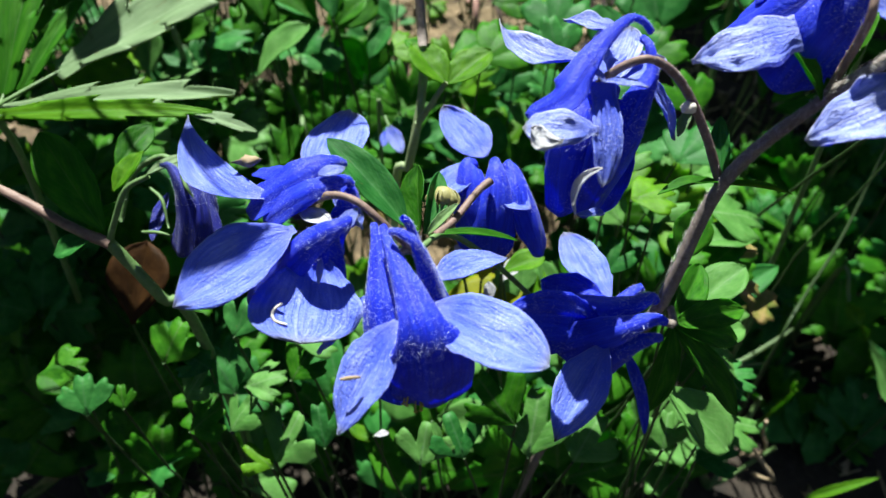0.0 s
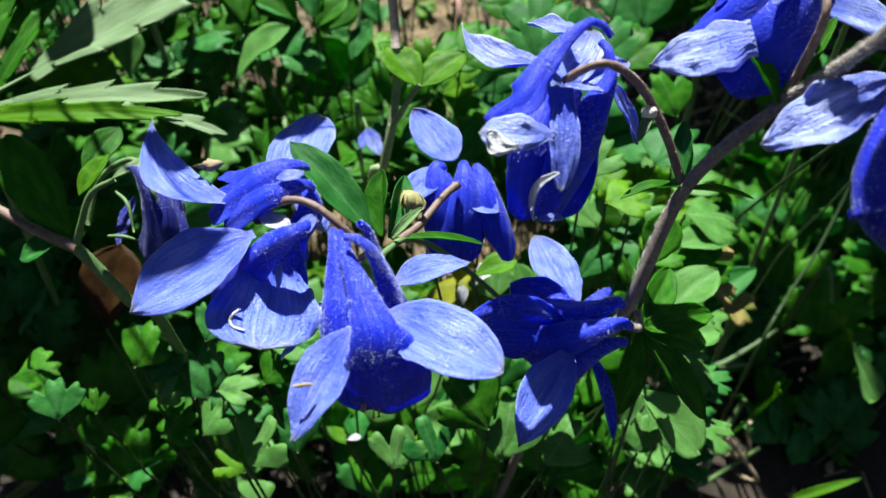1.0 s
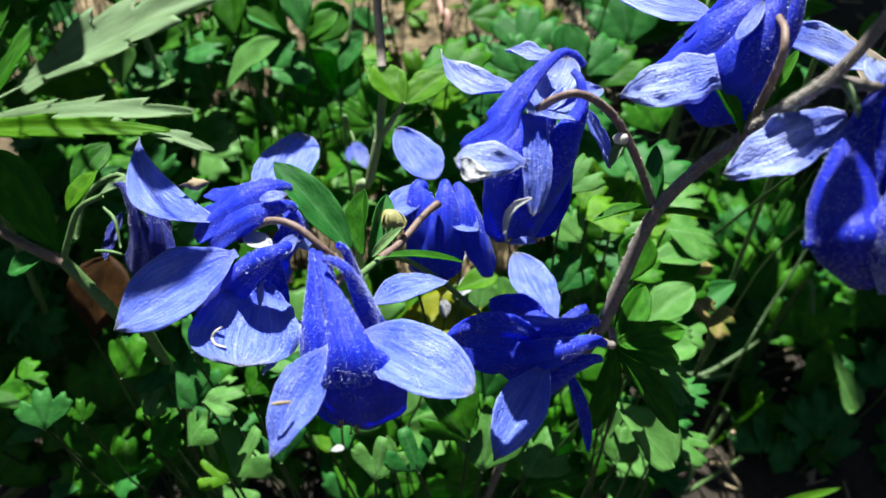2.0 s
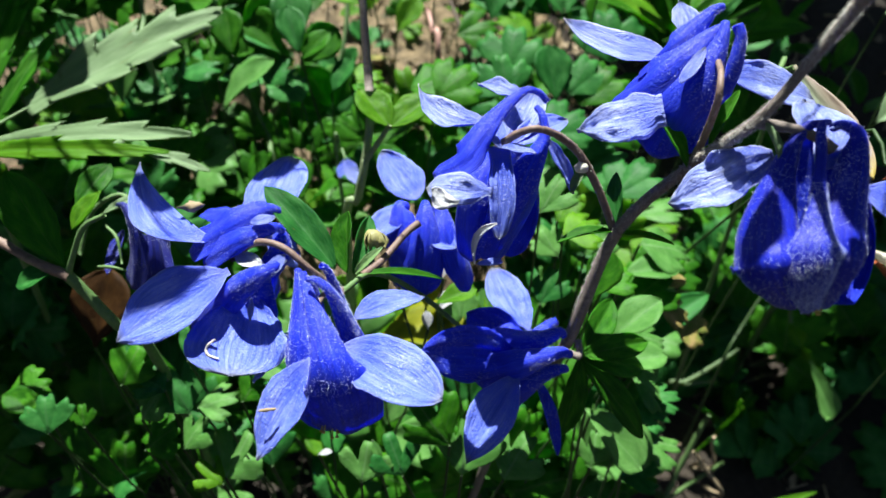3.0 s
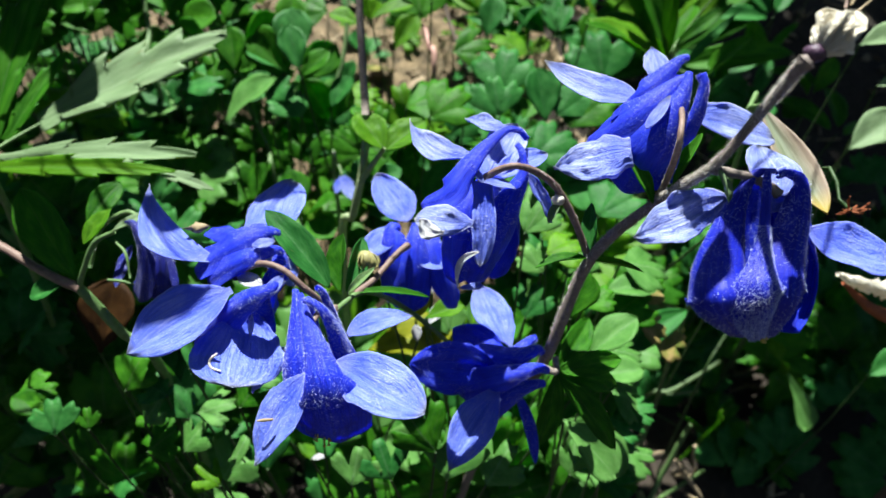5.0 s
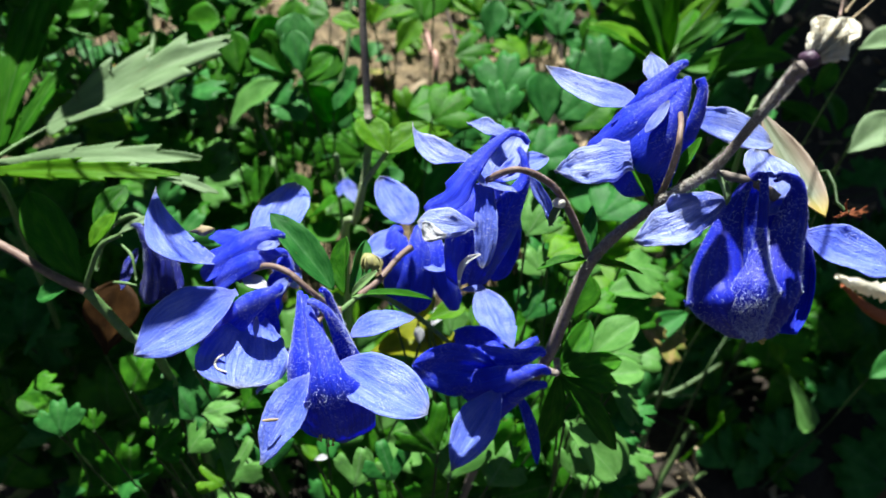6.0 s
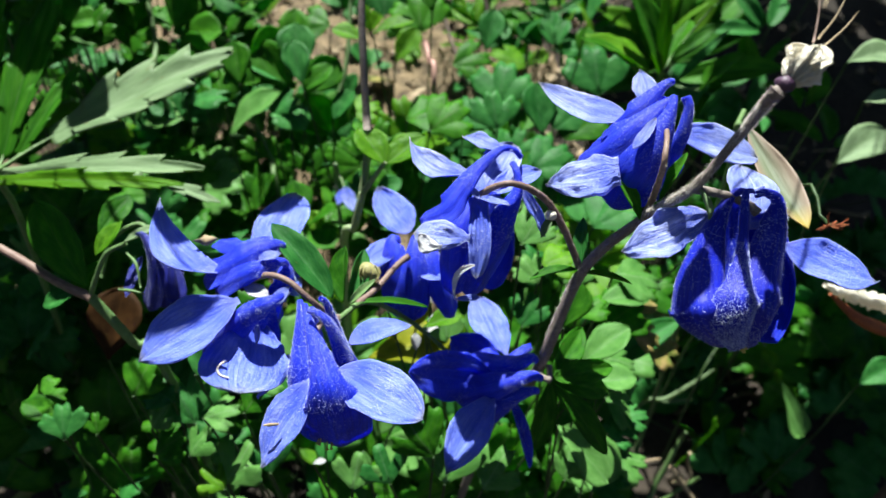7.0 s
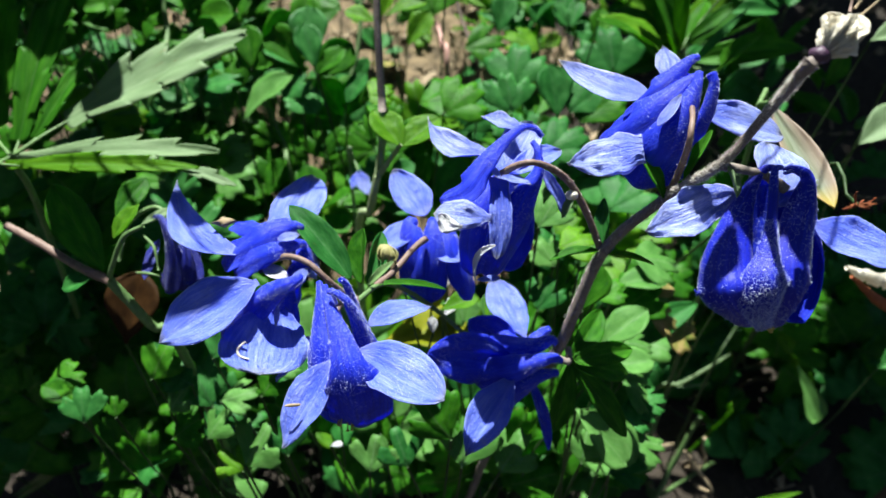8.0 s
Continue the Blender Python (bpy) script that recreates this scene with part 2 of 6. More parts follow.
def soil_material():
    m, nodes, links, shade = shader("garden_soil")
    place = nodes.new("ShaderNodeTexCoord").outputs["Object"]
    grit = noise_of(nodes, links, place, 160, 6.0, None, 0.7)
    clod = noise_of(nodes, links, place, 22, 4.0)
    base = ramp(nodes, links, grit, ((0.3, (0.008, 0.006, 0.004)), (0.5, (0.02, 0.0145, 0.0095)), (0.72, (0.055, 0.041, 0.027))))
    base = mixed(nodes, links, ramp(nodes, links, clod, ((0.45, (0, 0, 0)), (0.66, (0.6, 0.6, 0.6)))), base, (0.045, 0.033, 0.022))
    links.new(base, shade.inputs["Base Color"])
    shade.inputs["Roughness"].default_value = 0.95
    bumped(nodes, links, shade, mixed(nodes, links, 0.5, grit, clod), 0.9, 0.006)
    return m


SOIL = soil_material()
MULCH = plain_material("dry_mulch", (0.020, 0.014, 0.007), (0.36, 0.26, 0.145), 55, 0.95, 1.0, 0.006)

# ---- tools for meshes ----
# The bed's slope faces the viewer: its own right, up and outward directions.
RIGHT, UPWARD, OUT = Vector((1, 0, 0)), Vector((0, 0.669, 0.743)), Vector((0, -0.743, 0.669))


def facing(r, u, o):
    return (RIGHT * r + UPWARD * u + OUT * o).normalized()


def part(name, bm, material, parent=None, label=""):
    me = bpy.data.meshes.new(name)
    bm.to_mesh(me)
    bm.free()
    for p in me.polygons:
        p.use_smooth = True
    me.materials.append(material)
    ob = new(name, me)
    ob.parent = parent
    return tagged(ob, label)


def holder(name, place, label, category, group="", kind=""):
    """An Empty at the base of a thing; its parts are built about its place."""
    ob = new(name)
    ob.empty_display_size = 0.005
    ob.location = place
    return tagged(ob, label, category, group, kind)


def hung(ob, thing):
    """Puts a part built in world places under its thing."""
    ob.parent = thing
    ob.matrix_parent_inverse = Matrix.Translation(-Vector(thing.location))
    return ob


def spline(points, n):
    """n + 1 places along a smooth line through the points."""
    p = [Vector(q) for q in points]
    p = [p[0] * 2 - p[1]] + p + [p[-1] * 2 - p[-2]]
    out = []
    spans = len(p) - 3
    for i in range(n + 1):
        f = i / n * spans
        k = min(int(f), spans - 1)
        t = f - k
        a, b, c, d = p[k:k + 4]
        out.append(0.5 * (2 * b + (c - a) * t + (2 * a - 5 * b + 4 * c - d) * t * t + (3 * b - a - 3 * c + d) * t ** 3))
    return out


def values(numbers, n):
    """The numbers spread smoothly over n + 1 steps."""
    return [v.x for v in spline([(q, 0, 0) for q in numbers], n)]


def grid_faces(bm, rows, uv, closed=False):
    nr, nc = len(rows), len(rows[0])
    for i in range(nr - 1):
        for j in range(nc if closed else nc - 1):
            k = (j + 1) % nc
            f = bm.faces.new((rows[i][j], rows[i][k], rows[i + 1][k], rows[i + 1][j]))
            for loop, (a, b) in zip(f.loops, ((i, j), (i, j + 1), (i + 1, j + 1), (i + 1, j))):
                loop[uv].uv = (a / (nr - 1), b / (nc if closed else nc - 1))


def tube(points, radii, n=16, sides=9, rough=0.0):
    """A round stalk of changing thickness through the points, with closed ends."""
    bm = bmesh.new()
    uv = bm.loops.layers.uv.new("UVMap")
    line, size = spline(points, n), values(radii, n)
    side = Vector((0.3, 0.5, 0.81))
    rows = []
    for i, c in enumerate(line):
        along = (line[min(i + 1, n)] - line[max(i - 1, 0)]).normalized()
        side = (side - along * side.dot(along)).normalized()
        other = along.cross(side)
        r = max(size[i], 0.00008)
        row = []
        for j in range(sides):
            a = 2 * math.pi * j / sides
            w = r * (1 + rough * noise.noise(c * 900 + Vector((j * 3.1, 0, 0))))
            row.append(bm.verts.new(c + side * math.cos(a) * w + other * math.sin(a) * w))
        rows.append(row)
    grid_faces(bm, rows, uv, True)
    bm.faces.new(rows[0])
    bm.faces.new(rows[-1][::-1])
    return bm


def down(points, radii, count, length, seed=0):
    """Fine hairs standing off a stalk through the points."""
    rnd = random.Random(seed)
    bm = bmesh.new()
    bm.loops.layers.uv.new("UVMap")
    line, size = spline(points, 120), values(radii, 120)
    for _ in range(count):
        i = rnd.randrange(120)
        along = (line[i + 1] - line[i]).normalized()
        out = Vector((rnd.gauss(0, 1), rnd.gauss(0, 1), rnd.gauss(0, 1)))
        out = (out - along * out.dot(along)).normalized()
        foot = line[i].lerp(line[i + 1], rnd.random()) + out * size[i] * 0.95
        tip = foot + (out + along * rnd.uniform(-0.5, 0.5)).normalized() * length * rnd.uniform(0.5, 1.3)
        side = along.cross(out) * 0.00005
        bm.faces.new([bm.verts.new(q) for q in (foot + side, foot - side, tip)])
    return bm


def thicken(bm, depth):
    """Gives a sheet a second side, depth below the first, and closes its rim."""
    bm.normal_update()
    uv = bm.loops.layers.uv.active
    first, faces = bm.verts[:], bm.faces[:]
    under = {v: bm.verts.new(v.co - v.normal * depth) for v in first}
    rim = [e for e in bm.edges if len(e.link_faces) == 1]
    rims = []
    for e in rim:
        loop = e.link_loops[0]
        rims.append((loop.vert, loop.link_loop_next.vert, loop[uv].uv.copy()))
    for f in faces:
        back_face = bm.faces.new([under[v] for v in reversed(f.verts)])
        for new_loop, old_loop in zip(back_face.loops, reversed(f.loops[:])):
            new_loop[uv].uv = old_loop[uv].uv
    for a, c, at in rims:
        side_face = bm.faces.new((c, a, under[a], under[c]))
        for loop in side_face.loops:
            loop[uv].uv = at


def blade(base, tip, half, normal, bend=0.0, cup=0.15, twist=0.0, ripple=0.13, full=0.45, n=28, m=16, depth=0.00022, seed=0, curl=0.0, sway=0.0, foot=0.06, pleat=0.05, point=0.78):
    """A sepal or simple leaf from base to tip. bend bows its midline outward, sway sideways, cup hollows it
    across, curl turns its tip up; full is where along it is widest, foot how broad it begins, pleat its ribs,
    point how sharply it ends."""
    bm = bmesh.new()
    uv = bm.loops.layers.uv.new("UVMap")
    base, tip = Vector(base), Vector(tip)
    span = (tip - base).length
    along = (tip - base).normalized()
    normal = Vector(normal)
    normal = (normal - along * normal.dot(along)).normalized()
    b = point
    a = b * full / (1 - full) if full < 0.9 else 1.6
    top = (a / (a + b)) ** a * (b / (a + b)) ** b
    rows = []
    for i in range(n + 1):
        s = i / n
        w = half * max(foot * (1 - s) ** 0.5 if foot > 0.1 else foot * (1 - s) ** 2, (max(s, 0.004) ** a * max(1 - s, 0.0) ** b) / top)
        turn = twist * (s - 0.5) + 0.28 * math.sin(seed * 2.7) * (s - 0.4)
        side = along.cross(normal)
        across = side * math.cos(turn) + normal * math.sin(turn)
        up = normal * math.cos(turn) - side * math.sin(turn)
        arch = 4 * s * (1 - s)
        mid = base + along * span * s + normal * (bend * span * arch + curl * span * s ** 4) + side * sway * span * arch
        row = []
        for j in range(m + 1):
            v = 2 * j / m - 1
            wave = ripple * half * noise.noise(Vector((s * 3.3 + seed * 7.7, v * 1.6, seed * 3.1)))
            rib = pleat * half * noise.noise(Vector((s * 1.5, v * 6.5, seed * 5.7 + 2))) * min(1, 3 * (1 - s))
            edge = half * (0.13 * noise.noise(Vector((s * 6 + seed * 3.3, 5.0 + 2 * v, 1.0))) + 0.07 * noise.noise(Vector((s * 19 + seed * 1.3, 3.0 + 2 * v, 4.0)))) * abs(v) ** 3
            wave += 0.35 * ripple * half * noise.noise(Vector((s * 8 + seed, v * 4.5, seed * 1.7)))
            keel = -0.16 * half * math.exp(-(v * 3.5) ** 2)
            row.append(bm.verts.new(mid + across * (v * w + edge * min(1, 4 * s) * (1 - s)) + up * (cup * w * v * v + wave * (0.3 + abs(v)) * min(1, 3 * s) + rib + keel * s * (1 - s) * 3)))
        rows.append(row)
    grid_faces(bm, rows, uv)
    if depth:
        thicken(bm, depth)
    return bm


def spur_petal(points, halves, outward, arcs=(360, 330, 250, 170, 130), n=32, m=22, flat=0.55, depth=0.00022, seed=0, rim=1.0):
    """A columbine petal: a hollow spur from its hooked tip, opening into a blade. The points run
    from the spur's tip to the blade's rim, with half widths; arcs tell how far it closes round, rim how
    far its edge is drawn back and flared."""
    bm = bmesh.new()
    uv = bm.loops.layers.uv.new("UVMap")
    line, size, arc = spline(points, n), values(halves, n), values(arcs, n)
    outward = Vector(outward)
    rows = []
    for i, c in enumerate(line):
        along = (line[min(i + 1, n)] - line[max(i - 1, 0)]).normalized()
        out = (outward - along * outward.dot(along)).normalized()
        side = along.cross(out)
        half_arc = radians(min(arc[i], 356)) / 2
        reach = math.sin(min(half_arc, math.pi / 2))
        r = max(size[i], 0.0002) / reach
        row = []
        for j in range(m + 1):
            q = 2 * j / m - 1
            f = q * half_arc
            w = r * (1 + 0.07 * noise.noise(Vector((i * 0.30 + seed * 5.3, q * 2.2, seed))) + 0.035 * noise.noise(Vector((i * 0.12, q * 7.5, seed * 2.3))))
            w *= 1 - 0.10 * math.exp(-((abs(q) - 0.42) * 7) ** 2) * min(1, i / n * 2)
            lobe = along * size[i] * -0.85 * rim * q * q * max(0, (i / n - 0.7) / 0.3) ** 1.5
            thin = 1 + (flat - 1) * min(1, (i / n) * 1.6)
            flare = out * size[i] * 0.35 * rim * max(0, i / n - 0.72) * 3 * q * q * (1 if abs(q) > 0.5 else 0.6)
            crease = out * size[i] * 0.10 * math.exp(-(q * 4) ** 2) * min(1, i / n * 2)
            row.append(bm.verts.new(c + out * (math.cos(f) - 1) * w * thin + side * math.sin(f) * w + lobe + flare + crease))
        rows.append(row)
    grid_faces(bm, rows, uv)
    thicken(bm, depth)
    return bm


def fuzz(ob, count, length, seed=0, span=(0.0, 1.0), lean=0.5):
    """Short pale hairs on a petal's outer side, over a stretch of its length, as a part under it."""
    rnd = random.Random(seed)
    me = ob.data
    half = len(me.vertices) // 2
    uv = me.uv_layers.active.data
    faces = [p for p in me.polygons if max(p.vertices) < half and span[0] <= uv[p.loop_start].uv.x <= span[1]]
    weights = [p.area for p in faces]
    bm = bmesh.new()
    bm.loops.layers.uv.new("UVMap")
    for p in rnd.choices(faces, weights, k=count):
        a, b, c = [me.vertices[q].co for q in p.vertices[:3]]
        u, v = rnd.random(), rnd.random()
        foot = a + (b - a) * u + (c - b) * v
        grow = (p.normal + Vector((rnd.gauss(0, 1), rnd.gauss(0, 1), rnd.gauss(0, 1))) * lean).normalized()
        tip = foot + grow * length * rnd.uniform(0.4, 1.2)
        side = grow.cross(Vector((rnd.gauss(0, 1), rnd.gauss(0, 1), rnd.gauss(0, 1)))).normalized() * 0.00005
        bm.faces.new([bm.verts.new(q) for q in (foot + side, foot - side, tip)])
    hairs = part("down", bm, PALEDOWN, ob)
    return hairs


def knob(place, radius, squash=(1, 1, 1), rough=0.15, seed=0.0):
    """A small uneven rounded body."""
    bm = bmesh.new()
    bm.loops.layers.uv.new("UVMap")
    bmesh.ops.create_icosphere(bm, subdivisions=2, radius=1)
    for v in bm.verts:
        f = radius * (1 + rough * noise.noise(v.co * 1.7 + Vector((seed, 0, 0))))
        v.co = Vector(place) + Vector((v.co.x * squash[0], v.co.y * squash[1], v.co.z * squash[2])) * f
    return bm

# ---- ground ----


def ground_height(x, y):
    """The soil lies level below the flowers and rises as a bank behind them."""
    s = min(max((y - 0.30) / 0.75, 0), 1)
    rise = 0.27 * s * s * (3 - 2 * s)
    far = min(max((y - 1.4) / 6, 0), 1) * 0.05
    lumps = 0.014 * noise.noise(Vector((x * 9, y * 9, 0))) + 0.006 * noise.noise(Vector((x * 31, y * 31, 3)))
    return rise - far + lumps


def build_ground():
    bm = bmesh.new()
    uv = bm.loops.layers.uv.new("UVMap")

    def steps(near, far, count):
        inner = [near * (2 * i / count - 1) for i in range(count + 1)]
        outer = [near * 1.6 ** k for k in range(1, far)]
        return [-q for q in reversed(outer)] + inner + outer
    xs, ys = steps(1.3, 17, 110), [0.5 + q for q in steps(1.0, 18, 100)]
    rows = [[bm.verts.new((x, y, ground_height(x, y))) for x in xs] for y in ys]
    grid_faces(bm, rows, uv)
    return part("ground", bm, SOIL)


tagged(build_ground(), "brown crumbly garden soil with straw and dry litter", "ground", kind="structure")


def build_litter():
    """Dry leaf scraps, straw and crumbs of soil strewn over the bank."""
    rnd = random.Random(5)
    bm = bmesh.new()
    bm.loops.layers.uv.new("UVMap")
    for i in range(5200):
        x, y = rnd.gauss(-0.05, 0.28), rnd.uniform(0.35, 1.35)
        if i % 6 == 0:
            x, y = rnd.uniform(-0.75, 0.75), rnd.uniform(0.05, 1.35)
        c = Vector((x, y, ground_height(x, y) + 0.003))
        size = rnd.uniform(0.003, 0.011)
        if rnd.random() < 0.45:
            a, length, w = rnd.uniform(0, 6.3), rnd.uniform(0.015, 0.06), rnd.uniform(0.0006, 0.0016)
            d = Vector((math.cos(a), math.sin(a), rnd.uniform(-0.1, 0.35))).normalized()
            s = d.cross(Vector((0, 0, 1))).normalized() * w
            u = Vector((0, 0, w))
            ring = [[bm.verts.new(c + d * length * k + q) for q in (s, u, -s, -u)] for k in (-0.5, 0.0, 0.5)]
            for a0, b0 in zip(ring, ring[1:]):
                for j in range(4):
                    bm.faces.new((a0[j], a0[(j + 1) % 4], b0[(j + 1) % 4], b0[j]))
        else:
            vs = []
            for k in range(6):
                q = Vector((rnd.uniform(-1, 1), rnd.uniform(-1, 1), rnd.uniform(-0.6, 0.8))) * size
                vs.append(bm.verts.new(c + q))
            for k in ((0, 1, 2), (0, 2, 3), (0, 3, 4), (0, 4, 1), (5, 2, 1), (5, 3, 2), (5, 4, 3), (5, 1, 4)):
                bm.faces.new([vs[q] for q in k])
    for i in range(320):
        x, y = rnd.gauss(-0.1, 0.25), rnd.uniform(0.5, 1.3)
        size = rnd.uniform(0.004, 0.012)
        c = Vector((x, y, ground_height(x, y) + 0.010 + size * 0.2))
        a = rnd.uniform(0, 6.3)
        e1 = Vector((math.cos(a), math.sin(a), rnd.uniform(-0.5, 0.5))) * size
        e2 = Vector((-math.sin(a), math.cos(a), rnd.uniform(-0.5, 0.5))) * size * rnd.uniform(0.3, 0.7)
        e3 = Vector((0, 0, size * 0.3))
        ring = [bm.verts.new(c + e1 * math.cos(k * 1.05) * rnd.uniform(0.7, 1.2) + e2 * math.sin(k * 1.05) * rnd.uniform(0.7, 1.2) + e3 * math.cos(k * 2.1)) for k in range(6)]
        top, low = bm.verts.new(c + e3 * 0.6), bm.verts.new(c - e3 * 0.6)
        for k in range(6):
            bm.faces.new((ring[k], ring[(k + 1) % 6], top))
            bm.faces.new((ring[(k + 1) % 6], ring[k], low))
    return part("litter", bm, STRAW)


def build_mulch():
    """A dry crust of straw and clods on the bank, with a ragged rim."""
    bm = bmesh.new()
    uv = bm.loops.layers.uv.new("UVMap")
    rows = []
    for i in range(91):
        y = 0.30 + i * 0.0138
        row = []
        for j in range(101):
            x = -0.75 + j * 0.0105
            rim = min((x + 0.72) / 0.1, (0.13 - x) / 0.1 + max(0, (y - 0.6) * 2), (y - 0.34) / 0.08, (0.26 - x) / 0.06, (1.46 - y) / 0.1, 1) + 0.5 * noise.noise(Vector((x * 14, y * 14, 8)))
            lump = 0.010 * noise.noise(Vector((x * 60, y * 60, 4))) + 0.006 * noise.noise(Vector((x * 130, y * 130, 2)))
            row.append(bm.verts.new((x, y, ground_height(x, y) + (0.008 if rim > 0 else 0.030) * min(max(rim * 3, -1), 1) + lump * (rim > 0))))
        rows.append(row)
    grid_faces(bm, rows, uv)
    return part("mulch", bm, MULCH)


tagged(build_mulch(), "dry tan straw mulch and clods on the bank", "mulch", kind="structure")
tagged(build_litter(), "straw, bark crumbs and dry leaf scraps on soil", "litter", kind="stuff")

# ---- leaves ----


def lobed_mesh(seed, lobes=3, deep=0.30, teeth=2, spread=80, sharp=1.0):
    """A unit leaflet that fans out from its foot into lobes with round teeth."""
    rnd = random.Random(seed)
    bm = bmesh.new()
    uv = bm.loops.layers.uv.new("UVMap")
    n, rings = 44, 5
    gain = [rnd.uniform(0.85, 1.12) for _ in range(lobes + 1)]
    rows = []
    for k in range(rings + 1):
        row = []
        for i in range(n + 1):
            q = 2 * i / n - 1
            a = radians(spread) * q
            f = (q + 1) / 2 * lobes
            cut = abs(math.cos(math.pi * f)) if 0.3 < f < lobes - 0.3 else 0.0
            cut = cut ** (5 * sharp) if abs((f + 0.5) % 1 - 0.5) < 0.5 else 0
            tooth = abs(math.cos(math.pi * f * teeth + math.pi / 2 * (teeth % 2 == 0) + math.pi / 2)) ** 3
            r = (0.72 + 0.28 * math.cos(a * 0.9)) * (1 - deep * cut) * (1 - 0.10 * tooth) * (1 - 0.30 * abs(q) ** 8)
            r *= gain[min(int(f), lobes)] * 0.5 + 0.5
            r *= (k / rings) ** 0.85 if k else 0.02
            x, y = r * math.cos(a), r * math.sin(a)
            fold = 0.045 * abs(math.sin(math.pi * f)) * r - 0.20 * r * r * seed_bend(seed)
            z = fold + 0.07 * noise.noise(Vector((x * 2.4, y * 2.4, seed * 3.7)))
            row.append(bm.verts.new((x, y, z)))
        rows.append(row)
    for i in range(rings):
        for j in range(n):
            vs = (rows[i][j], rows[i + 1][j], rows[i + 1][j + 1], rows[i][j + 1])
            face = bm.faces.new(vs)
            for loop in face.loops:
                loop[uv].uv = (loop.vert.co.x, 0.5 + loop.vert.co.y * 0.6)
    thicken(bm, 0.008)
    me = bpy.data.meshes.new("leaflet")
    bm.to_mesh(me)
    bm.free()
    return me


def seed_bend(seed):
    return math.sin(seed * 12.9898) * 0.6 + 0.35


def simple_mesh(seed, half, bend, cup, full=0.5):
    bm = blade((0, 0, 0), (1, 0, 0), half, (0, 0, 1), bend, cup, ripple=0.12, full=full, n=14, m=8, depth=0.008, seed=seed, pleat=0.004)
    me = bpy.data.meshes.new("leaf_blade")
    bm.to_mesh(me)
    bm.free()
    return me


SHAPES = {
    "lobed": [lobed_mesh(s, 3, 0.36, 2, 56) for s in (1, 2, 3, 4)],
    "fan": [lobed_mesh(s, 3, 0.20, 2, 62) for s in (5, 6, 7)],
    "deep": [lobed_mesh(s, 3, 0.52, 1, 60, 0.7) for s in (8, 9, 10)],
    "oval": [simple_mesh(s, 0.30, 0.06, 0.25, 0.6) for s in (11, 12, 13)],
    "round": [simple_mesh(s, 0.36, 0.05, 0.22, 0.62) for s in (21, 22, 23)],
    "lance": [simple_mesh(s, 0.17, 0.07, 0.35, 0.45) for s in (14, 15, 16)],
    "strap": [simple_mesh(s, 0.07, 0.10, 0.5, 0.4) for s in (17, 18)],
}
for meshes in SHAPES.values():
    for me in meshes:
        me.materials.append(FRESH)
        for p in me.polygons:
            p.use_smooth = True


def leaf(kind, foot, size, angle, lift, lean, material, parent, which=0, name="leaf", roll=0.0):
    """One leaf blade with its foot at a place. angle: its direction on the bed's slope, from right
    towards up; lift: degrees by which it points outward; lean tips its face up the slope."""
    a, b = radians(angle), radians(lift)
    along = (RIGHT * math.cos(a) + UPWARD * math.sin(a)) * math.cos(b) + OUT * math.sin(b)
    face = OUT * math.cos(radians(lean)) + UPWARD * math.sin(radians(lean)) + RIGHT * math.sin(radians(roll))
    face = (face - along * face.dot(along)).normalized()
    side = face.cross(along)
    meshes = SHAPES[kind]
    ob = new(name, meshes[which % len(meshes)])
    ob.parent = parent
    m = Matrix((along, side, face)).transposed().to_4x4()
    m = Matrix.Translation(foot) @ m @ Matrix.Diagonal((size, size, size, 1))
    ob.matrix_basis = m
    if parent is not None and parent.type == "EMPTY":
        ob.matrix_parent_inverse = Matrix.Translation(-Vector(parent.location))
    ob.material_slots[0].link = "OBJECT"
    ob.material_slots[0].material = material
    return ob


def rooted(top, spread=0.05, seed=0):
    """The way of a leaf stalk from its top down to the soil."""
    rnd = random.Random(seed)
    top = Vector(top)
    x, y = top.x + rnd.uniform(-spread, spread), top.y + rnd.uniform(0.0, spread)
    foot = Vector((x, y, ground_height(x, y) - 0.005))
    mid = top.lerp(foot, 0.45) + Vector((rnd.uniform(-1, 1), rnd.uniform(-0.3, 1), 0.4)) * 0.012
    return [top, top.lerp(mid, 0.5) + Vector((0, 0, -0.004)), mid, foot]


def trefoil(thing, top, size, angle, seed, material, kind="lobed", lift=0, lean=25):
    """A columbine leaf: a stalk from the soil and three leaflets at its top."""
    rnd = random.Random(seed)
    stem = hung(part("leaf", tube(rooted(top, 0.05, seed), (0.0006, 0.0006, 0.0007, 0.0010), 8, 5), SHADED_STALK), thing)
    for k, turn in enumerate((-64, 0, 64)):
        a = angle + turn + rnd.uniform(-14, 14)
        foot = Vector(top) + (RIGHT * math.cos(radians(a)) + UPWARD * math.sin(radians(a))) * size * 0.12
        leaf(kind, foot, size * rnd.uniform(0.8, 1.1), a, lift + rnd.uniform(-32, 26), lean + rnd.uniform(-34, 30), material, stem, rnd.randrange(9), "leaflet", rnd.uniform(-25, 25))
    return stem


